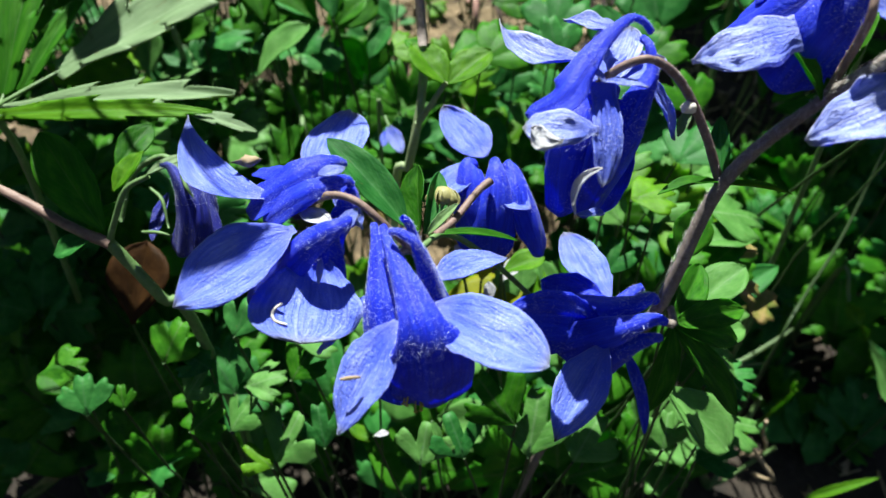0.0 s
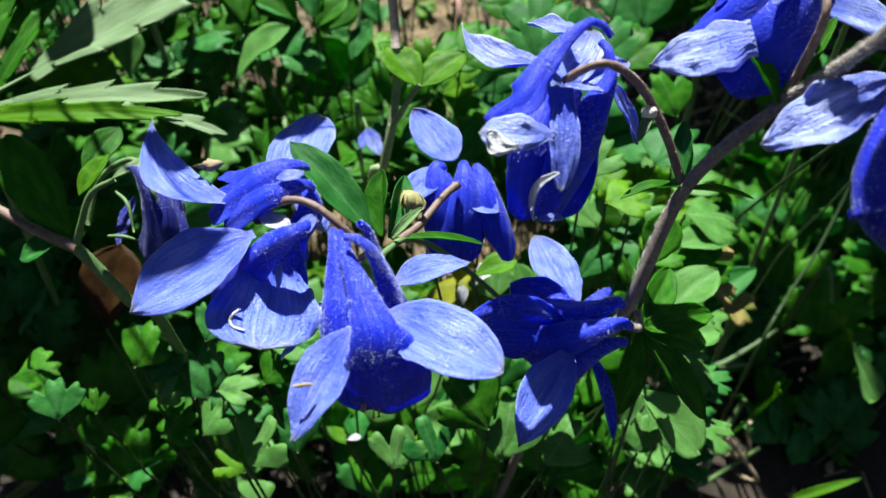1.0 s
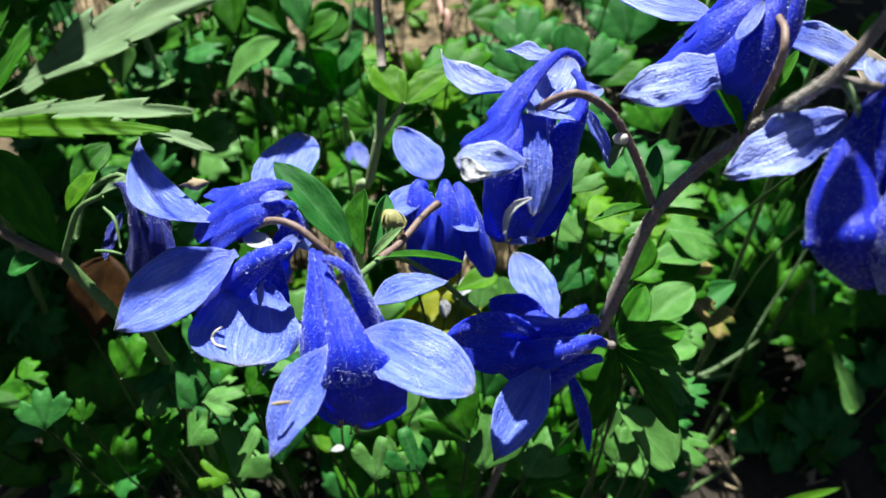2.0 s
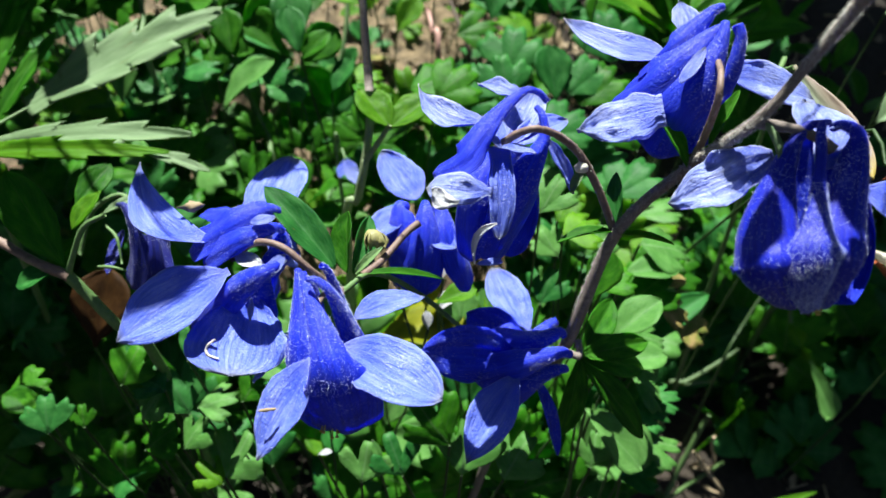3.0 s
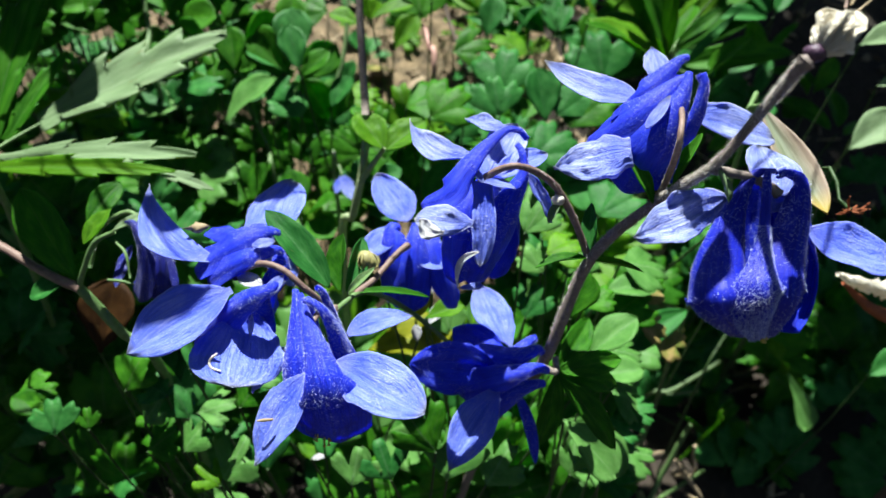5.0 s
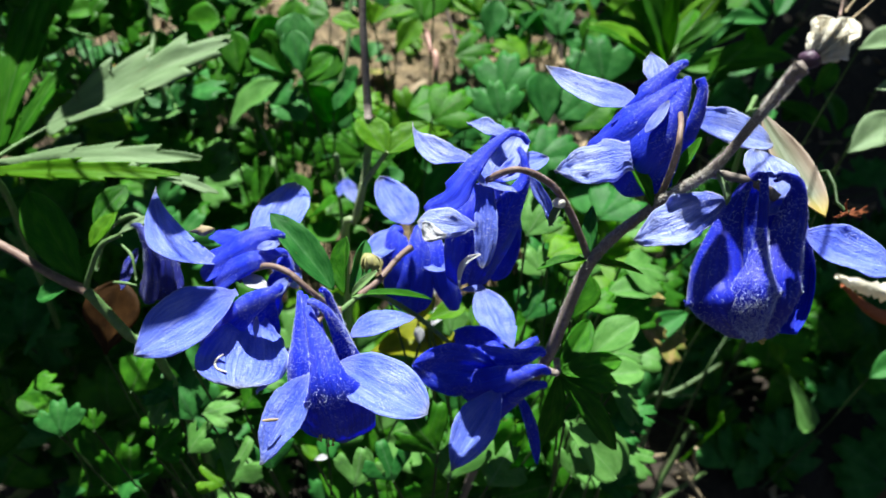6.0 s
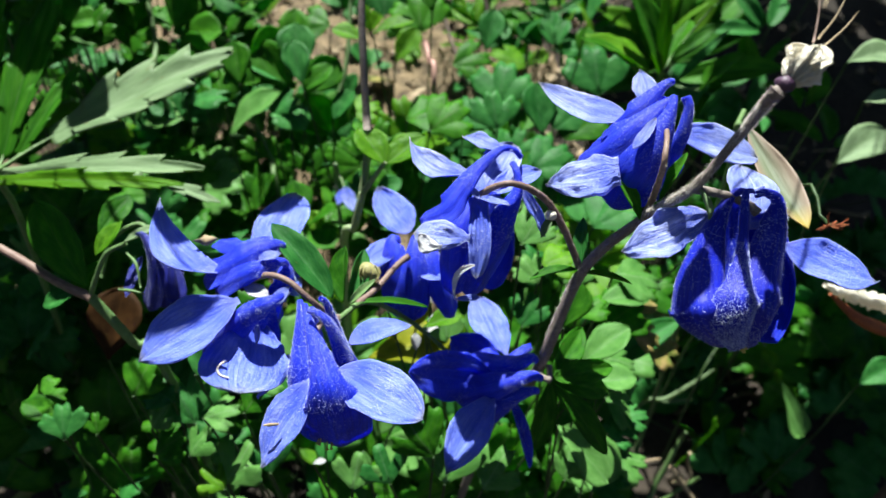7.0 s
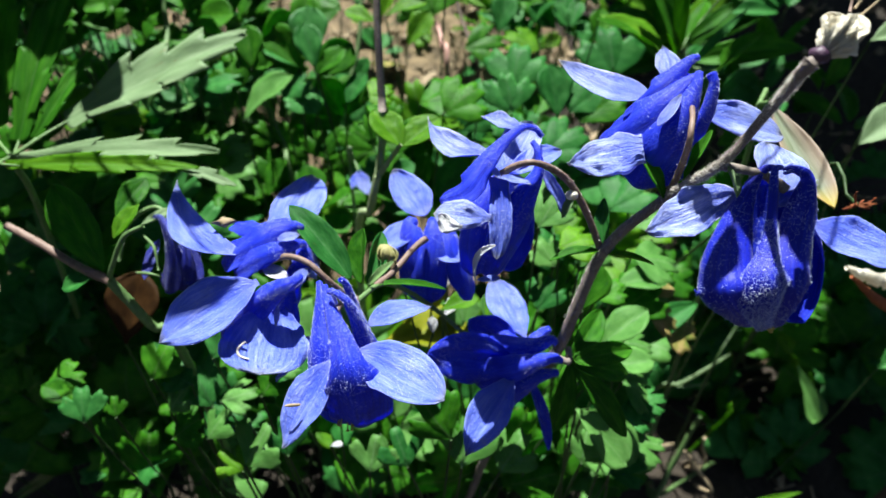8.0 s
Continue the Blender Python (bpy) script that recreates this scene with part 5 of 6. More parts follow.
# pale lobes carry the sunlit gloss in their colour, the lime one the backlight
for k, (foot, tip, half, normal, material, teeth, deep) in enumerate((
        ((-0.1641, 0.2456, 0.3394), (-0.0803, 0.2830, 0.3700), 0.01775, (-0.1, 0.5, 0.85), PALELEAF, 5, 0.45),
        ((-0.1718, 0.2128, 0.3395), (-0.0767, 0.2059, 0.3501), 0.00806, (0.0, 0.6, 0.8), PALELEAF, 5, 0.45),
        ((-0.0957, 0.2005, 0.3478), (-0.0669, 0.1926, 0.3428), 0.00342, (0.0, 0.6, 0.8), PALELEAF, 3, 0.45),
        ((-0.1668, 0.2002, 0.3450), (-0.0829, 0.1966, 0.3484), 0.00501, (0.0, 0.3, 0.9), LIME, 4, 0.4),
        ((-0.1840, 0.2344, 0.3334), (-0.1746, 0.3102, 0.3889), 0.00984, (0.0, -0.38, 0.9), FRESH, 4, 0.3),
        ((-0.1769, 0.2364, 0.3345), (-0.1572, 0.2780, 0.3617), 0.00547, (-0.2, -0.38, 0.9), FRESH, 4, 0.3),
        ((-0.1984, 0.2439, 0.3363), (-0.2101, 0.3201, 0.3928), 0.01367, (0.1, -0.38, 0.9), FRESH, 4, 0.3))):
    hung(part("lobe", serrated(foot, tip, half, normal, teeth, k, deep=deep, foot=0.5), material), big)
    hung(part("rib", tube([hub, Vector(foot), Vector(foot).lerp(Vector(tip), 0.5) - OUT * 0.0012], (0.0009, 0.0007, 0.0004), 8, 6), GREENSTEM), big)

# ---- leafy side stem on the left ----
side_stem = holder("side_stem", (*(Vector((-0.1086, 0.1873, 0.1981)).to_2d()), 0.0), "rosy bent side stem with oval leaves, green below", "stem")
side_stem.location.z = ground_height(side_stem.location.x, side_stem.location.y)
hung(part("upper_stalk", tube([(-0.1542, 0.1708, 0.3360), (-0.1384, 0.1632, 0.3340), (-0.1192, 0.1533, 0.3309), (-0.1078, 0.1506, 0.3266)], (0.0016, 0.0016, 0.0017, 0.002), 16, 9, 0.2), ROSY), side_stem)
hung(part("lower_stalk", tube([(-0.1087, 0.1511, 0.3272), (-0.1040, 0.1495, 0.3195), (-0.0967, 0.1472, 0.3049), (-0.0919, 0.1542, 0.2674), Vector(side_stem.location) - Vector((0, 0, 0.005))], (0.002, 0.0019, 0.0019, 0.002, 0.0024), 20, 9, 0.1), GREENSTEM), side_stem)
hung(part("twig", tube([(-0.1083, 0.1509, 0.3269), (-0.1047, 0.1534, 0.3346), (-0.0996, 0.1572, 0.3437), (-0.0922, 0.1598, 0.3470)], (0.0012, 0.001, 0.001, 0.0008), 12, 7), GREENSTEM), side_stem)


def oval(thing, base, tip, half, normal, material, seed, bend=0.05, cup=0.2, full=0.55, name="leaf"):
    return hung(part(name, blade(base, tip, half, facing(*normal), bend, cup, ripple=0.12, full=full, seed=seed, depth=0.0004, pleat=0.006), material), thing)


oval(side_stem, (-0.1092, 0.1524, 0.3304), (-0.1334, 0.1781, 0.3514), 0.00802, (0.35, -0.25, 0.9), FRESH, 1)
oval(side_stem, (-0.1082, 0.1700, 0.3424), (-0.1011, 0.1888, 0.3483), 0.00498, (-0.2, -0.5, 0.85), FRESH, 2)
oval(side_stem, (-0.1038, 0.1569, 0.3429), (-0.0960, 0.1680, 0.3507), 0.00401, (-0.3, 0.3, 0.9), LIME, 3)
oval(side_stem, (-0.0935, 0.1605, 0.3468), (-0.0831, 0.1690, 0.3488), 0.00201, (0, 0.6, 0.8), PALELEAF, 4)
oval(side_stem, (-0.1128, 0.1512, 0.3290), (-0.1256, 0.1473, 0.3247), 0.00438, (0, 0.6, 0.8), BLUISH, 5)
oval(side_stem, (-0.1185, 0.1537, 0.3244), (-0.1073, 0.1625, 0.3341), 0.00365, (0.4, 0.2, 0.8), FRESH, 6)

# broad lance-leaved tuft on the far side of the bed
tuft = holder("lance_leaf_plant", (0.1944, 0.4140, 0.0), "tuft of long pointed green leaves beside the dry bank", "plant")
tuft.location.z = ground_height(tuft.location.x, tuft.location.y)
heart = Vector((0.1837, 0.3980, 0.3181))
hung(part("stalk", tube([heart, heart.lerp(tuft.location, 0.5) + RIGHT * 0.004, tuft.location], (0.0016, 0.0018, 0.0022), 10, 7), GREENSTEM), tuft)
oval(tuft, heart, (0.1489, 0.4199, 0.3736), 0.0120, (0.3, 0.2, 0.9), FRESH, 60, 0.06, 0.3, 0.45)
oval(tuft, heart, (0.1802, 0.4160, 0.3777), 0.0052, (-0.5, 0.3, 0.8), LIME, 61, 0.05, 0.3, 0.45)
oval(tuft, (0.1848, 0.4071, 0.3350), (0.2094, 0.4096, 0.3635), 0.0036, (-0.2, 0.8, 0.6), LIME, 62, 0.08, 0.3, 0.45)
oval(tuft, (0.1891, 0.4019, 0.3229), (0.2233, 0.4115, 0.3507), 0.0052, (-0.3, 0.3, 0.9), FRESH, 63, 0.05, 0.3, 0.45)
oval(tuft, (0.1677, 0.3911, 0.3156), (0.1195, 0.3881, 0.3430), 0.0068, (0.1, 0.7, 0.7), FRESH, 64, 0.08, 0.3, 0.45)
oval(tuft, (0.1795, 0.3924, 0.3176), (0.1701, 0.3915, 0.3332), 0.0032, (0.1, 0.7, 0.7), LIME, 65, 0.05, 0.3, 0.45)
oval(tuft, (0.1951, 0.3936, 0.3134), (0.2238, 0.4022, 0.3476), 0.0032, (0.2, 0.6, 0.8), BLUISH, 66, 0.05, 0.3, 0.45)
oval(tuft, (0.2127, 0.3936, 0.3062), (0.2368, 0.3970, 0.3342), 0.0081, (0.1, 0.7, 0.6), FRESH, 67, 0.06, 0.3, 0.45)
oval(tuft, (0.1990, 0.4035, 0.3097), (0.2766, 0.4090, 0.3187), 0.0098, (0.2, 0.2, 0.9), FRESH, 68, 0.06, 0.3, 0.45)
oval(tuft, (0.2184, 0.4275, 0.3539), (0.2403, 0.4240, 0.3660), 0.0040, (0, 0.8, 0.6), SUNNY, 69, 0.05, 0.3, 0.45)
hung(part("stalk", tube([(0.2127, 0.3936, 0.3062), heart.lerp(Vector((0.2127, 0.3936, 0.3062)), 0.5) - OUT * 0.012, heart], (0.0008, 0.0009, 0.0011), 10, 6), GREENSTEM), tuft)
hung(part("stalk", tube([(0.2184, 0.4275, 0.3539), heart.lerp(Vector((0.2184, 0.4275, 0.3539)), 0.5) - OUT * 0.012, heart], (0.0008, 0.0009, 0.0011), 10, 6), GREENSTEM), tuft)

# ---- tall thin stem with a leaf pair behind the flowers ----
tall = holder("tall_stem", (*(Vector((-0.0386, 0.2904, 0.2152)).to_2d()), 0.0), "thin upright brown and green stem with young leaf pair", "stem")
tall.location.z = ground_height(tall.location.x, tall.location.y)
hung(part("upper_stalk", tube([(-0.0109, 0.2691, 0.4226), (-0.0103, 0.2517, 0.3944), (-0.0078, 0.2329, 0.3570)], (0.0016, 0.0016, 0.0019), 12, 8, 0.1), STEM), tall)
hung(part("lower_stalk", tube([(-0.0079, 0.2332, 0.3574), (-0.0084, 0.2253, 0.3404), (-0.0141, 0.2160, 0.3138), (-0.0226, 0.2259, 0.2789), Vector(tall.location) - Vector((0, 0, 0.005))], (0.0018, 0.0018, 0.002, 0.002, 0.0022), 20, 8, 0.1), LIT_STEM), tall)
hung(part("side_shoot", tube([(-0.0101, 0.2176, 0.3313), (-0.0041, 0.2186, 0.3403), (0.0013, 0.2191, 0.3488)], (0.0015, 0.0012, 0.001), 8, 7), LIT_STEM), tall)
oval(tall, (0.0013, 0.2186, 0.3482), (-0.0120, 0.2336, 0.3576), 0.00766, (0.2, 0.4, 0.9), LIME, 11)
oval(tall, (0.0018, 0.2186, 0.3482), (0.0187, 0.2313, 0.3560), 0.00766, (-0.2, 0.4, 0.9), LIME, 12)
oval(tall, (-0.0078, 0.2312, 0.3550), (-0.0148, 0.2394, 0.3567), 0.00264, (0.1, 0.4, 0.9), FRESH, 14)

# thinner stalks further back
for k, pts in enumerate(([(-0.0467, 0.4972, 0.3345), (-0.0494, 0.4558, 0.2858), (-0.0646, 0.4174, 0.2401), (-0.0640, 0.3730, 0.1880)], [(0.0607, 0.6150, 0.3222), (0.0773, 0.5725, 0.2728), (0.0923, 0.5082, 0.2286)], [(0.0199, 0.6287, 0.3061), (0.0352, 0.5724, 0.2712), (0.0522, 0.5184, 0.2392)],
                         [(-0.1905, 0.4504, 0.3520), (-0.1810, 0.4212, 0.3180), (-0.1735, 0.3957, 0.2728)], [(-0.1118, 0.3868, 0.2798), (-0.0971, 0.3742, 0.2500), (-0.0877, 0.3524, 0.2247)])):
    foot = Vector(pts[-1])
    z = ground_height(foot.x + 0.02, foot.y + 0.05) - 0.005
    s = holder("thin_stalk", (foot.x + 0.02, foot.y + 0.05, z), "thin bare upright stalk among the foliage", "stalk", "thin stalks")
    hung(part("stalk", tube(pts + [(foot.x + 0.02, foot.y + 0.05, z)], (0.0018, 0.0018, 0.0019, 0.002, 0.002)[:len(pts) + 1], 18, 7, 0.15), TWIG if k in (1, 2) else GREENSTEM), s)

# a reddish stalk and a fallen straw on the bank
foot = Vector((0.0223, 0.4122, 0.2832))
red = holder("red_stalk", (foot.x, foot.y, ground_height(foot.x, foot.y)), "pinkish-red bare stalk standing on the bank", "stalk")
hung(part("stalk", tube([(0.0137, 0.4701, 0.3047), (0.0189, 0.4431, 0.2963), foot, red.location], (0.0017, 0.0021, 0.0021, 0.0022), 14, 8, 0.2), PINK), red)
a, b = Vector((-0.0266, 0.6193, 0.2626)), Vector((-0.0079, 0.5699, 0.2515))
for q in (a, b):
    q.z = ground_height(q.x, q.y) + 0.02
straw = tagged(part("straw", tube([a, a.lerp(b, 0.5) + Vector((0, 0, 0.004)), b], (0.0016, 0.0020, 0.0018), 8, 7, 0.2), STRAW), "pale dry straw lying on the mulch", "straw")

# ---- leaves that stand out in the bed, each with its own stalk ----


def single(kind, foot, size, angle, material, which=0, lift=0, lean=25, roll=0.0, label="", category="leaf"):
    """A single leaf on its own stalk from the soil."""
    thing = holder("bed_leaf", rooted(foot, 0.04, which * 7 + int(angle))[-1], label or "single green columbine leaflet on a thin stalk", category, "bed leaves")
    hung(part("stalk", tube(rooted(foot, 0.04, which * 7 + int(angle)), (0.0006, 0.0006, 0.0007, 0.0010), 8, 5), SHADED_STALK), thing)
    leaf(kind, foot, size, angle, lift, lean, material, thing, which, "blade", roll)
    return thing


# rosette of narrow leaves at the dark flower's joint
for k, (tip, half, n) in enumerate((((0.0926, 0.1295, 0.3186), 22, (0, 0.3, 0.9)), ((0.0921, 0.1252, 0.3091), 24, (0, 0.3, 0.9)), ((0.0921, 0.1095, 0.2910), 24, (0.2, 0.3, 0.9)), ((0.0640, 0.1102, 0.2908), 22, (0.2, 0.1, 0.9)), ((0.0826, 0.1445, 0.3233), 24, (0.2, 0.2, 0.9)))):
    bract((0.0673, 0.1202, 0.3223), tip, half * 0.22 / 1099, facing(*n), FRESH, 0.05, 0.3, 20 + k)
single("oval", (0.0873, 0.1449, 0.2547), 0.034, -42, SUNNY, 0, 0, 30, label="broad pale green sunlit leaf below the dark flower")
single("lance", (0.1233, 0.2012, 0.2351), 0.046, 32, BLUISH, 1, 0, 30)
single("fan", (0.1717, 0.2975, 0.1926), 0.032, 20, FRESH, 2, 0, 30)
single("fan", (0.1790, 0.2829, 0.1764), 0.026, -10, AGEING, 0, 0, 30, label="green leaflet with a browned pinkish rim")
single("fan", (0.1407, 0.2078, 0.2457), 0.022, -10, AGEING, 1, 0, 35, label="green leaflet with a browned pinkish rim")
single("lobed", (0.1250, 0.2127, 0.2660), 0.022, 60, FRESH, 1, 0, 40)
single("fan", (0.1120, 0.1923, 0.2726), 0.024, 40, FRESH, 2, 0, 40)
single("lobed", (0.1372, 0.2757, 0.1983), 0.03, 140, FRESH, 3, 0, 30)
single("fan", (0.0963, 0.3173, 0.3130), 0.027, 60, BLUISH, 1, 0, 20)
single("fan", (0.0617, 0.3172, 0.3118), 0.027, 100, BLUISH, 2, 0, 20)
single("fan", (0.0202, 0.3083, 0.3153), 0.028, 40, FRESH, 0, 0, 20)
single("fan", (0.0799, 0.2847, 0.3050), 0.027, 30, BLUISH, 0, 0, 20)
single("oval", (-0.1471, 0.1496, 0.2468), 0.020, 160, FRESH, 0, 0, 30)
single("fan", (-0.1648, 0.1547, 0.2507), 0.018, 15, FRESH, 1, 0, 30, label="small bright green leaflet in the shade")
single("deep", (-0.1064, 0.1774, 0.2087), 0.028, 80, BLUISH, 0, 0, 30)
single("deep", (-0.1064, 0.1765, 0.2076), 0.026, -20, BLUISH, 1, 0, 30)
single("deep", (-0.1091, 0.1756, 0.2066), 0.024, 190, FRESH, 2, 0, 30)
single("deep", (-0.1000, 0.1512, 0.1646), 0.036, 40, SUNNY, 0, 0, 30)
single("lobed", (0.0439, 0.1589, 0.1433), 0.046, 110, FRESH, 1, 0, 25)
single("lobed", (0.0650, 0.1609, 0.1455), 0.042, 70, FRESH, 2, 0, 25)
single("deep", (-0.0253, 0.1569, 0.1411), 0.030, 95, BLUISH, 2, 0, 25)
single("deep", (0.1369, 0.1804, 0.1074), 0.035, 80, FRESH, 0, 0, 25)
single("oval", (-0.0628, 0.3536, 0.3195), 0.030, 105, BLUISH, 2, 0, 30)
single("oval", (-0.0609, 0.3512, 0.3168), 0.024, 45, FRESH, 1, 0, 20)
single("oval", (-0.1033, 0.3697, 0.3062), 0.034, 60, FRESH, 1, 0, 20)
single("oval", (-0.1072, 0.3721, 0.3090), 0.030, 20, FRESH, 2, 0, 20)
single("oval", (-0.2114, 0.3142, 0.3764), 0.026, 30, PALELEAF, 3, 0, 30, label="pale bluish-green leaf at the bed's edge")
single("lance", (-0.1338, 0.3671, 0.3022), 0.036, -10, BLUISH, 0, 0, 30)

single("lobed", (0.0631, 0.1926, 0.3245), 0.019, 60, SUNNY, 2, 0, 45)
single("fan", (0.0754, 0.1978, 0.3081), 0.018, 20, LIME, 1, 0, 45)
single("oval", (0.0211, 0.1617, 0.3028), 0.017, 20, LIME, 2, 0, 45, label="yellow-green young leaf catching the sun")

# sunlit leaves low on the left
for k, (q, size, a) in enumerate((((-0.1063, 0.1462, 0.2698), 0.018, 70), ((-0.0816, 0.1429, 0.2548), 0.020, 120), ((-0.0997, 0.1332, 0.2430), 0.018, 40), ((-0.0596, 0.1461, 0.2592), 0.018, 60), ((-0.1393, 0.1370, 0.2490), 0.016, 100))):
    single(("fan", "lobed")[k % 2], q, size, a, (FRESH, BLUISH, FRESH)[k % 3], k, 0, 40)

# leaves that close over the mulch at the back
rnd = random.Random(77)
for k, q in enumerate(((-0.1991, 0.5290, 0.2897), (-0.1532, 0.4838, 0.2844), (-0.1373, 0.5625, 0.2848), (-0.0916, 0.4616, 0.2912), (-0.0730, 0.5376, 0.2886), (-0.0281, 0.5829, 0.2815), (-0.0095, 0.4589, 0.2907), (0.0089, 0.5329, 0.2857), (0.0361, 0.4575, 0.2906), (0.0672, 0.5134, 0.2801), (0.0954, 0.4562, 0.2910), (0.1220, 0.5529, 0.2820), (0.1503, 0.4975, 0.2797), (0.1499, 0.4231, 0.2848), (-0.1184, 0.4188, 0.2863), (-0.1689, 0.4585, 0.2850))):
    single(("oval", "fan", "lobed")[k % 3], q, rnd.uniform(0.03, 0.045), rnd.uniform(0, 180), (FRESH, BLUISH, LIME, FRESH)[k % 4], k, 0, rnd.uniform(10, 40))

# broad leaflets that stand out at the back, some turned from the sun
single("round", (-0.1010, 0.3749, 0.3279), 0.0288, 35, FRESH, 0, 0, -20)
single("round", (-0.0735, 0.3624, 0.3141), 0.0362, 132, FRESH, 1, 0, -15)
single("round", (-0.0670, 0.3673, 0.3200), 0.0345, 97, BLUISH, 2, 0, 45)
single("round", (-0.0637, 0.3593, 0.3108), 0.0321, 45, FRESH, 0, 0, -20)
single("oval", (-0.0750, 0.3629, 0.3146), 0.0271, 152, BLUISH, 1, 0, 50)
single("oval", (-0.1016, 0.3146, 0.3033), 0.0403, 45, SUNNY, 2, 0, 50)
single("round", (-0.1060, 0.3628, 0.3135), 0.0296, 100, FRESH, 1, 0, -20)
single("round", (-0.1214, 0.3724, 0.3243), 0.0288, 150, FRESH, 2, 0, -20)
single("fan", (-0.1412, 0.3554, 0.3037), 0.0329, 30, BLUISH, 0, 0, 45)
single("lobed", (-0.1149, 0.3531, 0.3018), 0.0288, 110, FRESH, 1, 0, -10)
single("fan", (-0.0849, 0.3495, 0.2986), 0.0247, 60, BLUISH, 2, 0, 50)
single("fan", (0.0049, 0.3473, 0.2990), 0.0329, 25, FRESH, 1, 0, 40)
single("oval", (-0.0192, 0.3848, 0.3422), 0.0288, 20, LIME, 0, 0, 45)
single("round", (-0.0266, 0.3824, 0.3391), 0.0206, 160, LIME, 1, 0, 30)
single("round", (0.0196, 0.3946, 0.3550), 0.0493, 100, FRESH, 2, 0, -30)
single("round", (-0.0437, 0.3472, 0.2972), 0.0247, 60, BLUISH, 0, 0, 50)
single("fan", (-0.0327, 0.3509, 0.3019), 0.0206, 20, LIME, 1, 0, 30)
single("fan", (-0.0622, 0.3435, 0.2923), 0.0247, 130, BLUISH, 2, 0, 50)
single("fan", (0.0424, 0.3438, 0.2960), 0.0288, 60, BLUISH, 1, 0, 45)
single("fan", (0.0643, 0.3535, 0.3082), 0.0329, 80, BLUISH, 0, 0, 50)
single("round", (0.0895, 0.3151, 0.3102), 0.0329, 100, BLUISH, 2, 0, 45)
single("fan", (0.1034, 0.3129, 0.3080), 0.0312, 60, FRESH, 1, 0, 45)

single("oval", (0.1256, 0.4044, 0.3392), 0.0510, -28, LIME, 1, 0, 45, label="broad bright green leaf behind the flowers")

# leaves and pale bits that catch the sun behind the front flowers
single("oval", (-0.0065, 0.1820, 0.2566), 0.0438, 12, GOLDEN, 0, 0, 48, label="yellow-green young leaf catching the sun")
single("round", (0.0182, 0.1798, 0.2550), 0.0246, 55, GOLDEN, 1, 0, 48, label="yellow-green young leaf catching the sun")
single("round", (0.0344, 0.1834, 0.2596), 0.0205, 70, LIME, 2, 0, 48, label="yellow-green young leaf catching the sun")
single("round", (0.0164, 0.1888, 0.2713), 0.0162, 80, GOLDEN, 2, 0, 48, label="yellow-green young leaf catching the sun")
single("fan", (0.0328, 0.1843, 0.2667), 0.0162, 100, SUNNY, 1, 0, 48, label="yellow-green young leaf catching the sun")
single("oval", (0.0480, 0.1870, 0.2642), 0.0164, 110, SUNNY, 0, 0, 48, label="yellow-green young leaf catching the sun")
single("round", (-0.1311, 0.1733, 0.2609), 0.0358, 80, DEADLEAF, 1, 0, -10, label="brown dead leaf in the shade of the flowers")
single("oval", (0.0224, 0.1646, 0.2955), 0.0110, 52, BLEACH, 0, 0, 48, label="small cream-white faded leaf tip in the sun")
single("oval", (0.0178, 0.1597, 0.2897), 0.0076, 95, BLEACH, 1, 0, 48, label="small cream-white faded leaf tip in the sun")
single("oval", (0.0237, 0.1776, 0.3014), 0.0059, 80, BLEACH, 2, 0, 48, label="small cream-white faded leaf tip in the sun")
single("oval", (0.0060, 0.1622, 0.3104), 0.0046, 110, BLEACH, 0, 0, 48, label="small cream-white faded leaf tip in the sun")
single("oval", (-0.0261, 0.1270, 0.2506), 0.0057, 10, BLEACH, 1, 0, 48, label="small cream-white faded leaf tip in the sun")
single("lance", (-0.0043, 0.1304, 0.2553), 0.0105, -70, SUNNY, 1, 0, 48, label="small cream-white faded leaf tip in the sun")

# leaves of the front bed that reach into the light
single("lobed", (-0.0791, 0.1524, 0.2780), 0.0153, 70, BLUISH, 0, 0, 40)
single("lobed", (-0.0883, 0.1446, 0.2686), 0.0143, 150, BLUISH, 1, 0, 45)
single("lobed", (-0.0750, 0.1399, 0.2637), 0.0167, 20, SUNNY, 2, 0, 48)
single("deep", (-0.0976, 0.1368, 0.2593), 0.0153, 60, SUNNY, 0, 0, 48)
single("lobed", (-0.0818, 0.1305, 0.2481), 0.0159, 60, SUNNY, 1, 0, 48)
single("deep", (-0.0646, 0.1226, 0.2396), 0.0242, 60, SUNNY, 2, 0, 48)
single("deep", (-0.0657, 0.1210, 0.2377), 0.0145, 140, LIME, 0, 0, 48)
single("lobed", (-0.0454, 0.1257, 0.2439), 0.0169, 100, BLUISH, 1, 0, 45)
single("lobed", (-0.0569, 0.1546, 0.2721), 0.0195, 20, SUNNY, 2, 0, 48)
single("fan", (-0.0251, 0.1529, 0.2713), 0.0147, 90, SUNNY, 0, 0, 48)
single("deep", (-0.0086, 0.1194, 0.2425), 0.0191, 80, SUNNY, 1, 0, 48)
single("deep", (0.0080, 0.1210, 0.2449), 0.0191, 110, BLUISH, 0, 0, 48)
single("lobed", (0.0319, 0.1209, 0.2457), 0.0263, 80, SUNNY, 2, 0, 48)
single("lobed", (0.0268, 0.1266, 0.2582), 0.0235, 130, FRESH, 1, 0, -15)
single("lobed", (0.0487, 0.1194, 0.2445), 0.0215, 60, SUNNY, 0, 0, 48)
single("fan", (-0.1141, 0.1559, 0.2685), 0.0123, 30, BLUISH, 2, 0, 40)
single("lobed", (-0.1285, 0.1425, 0.2451), 0.0100, 100, FRESH, 0, 0, 40)

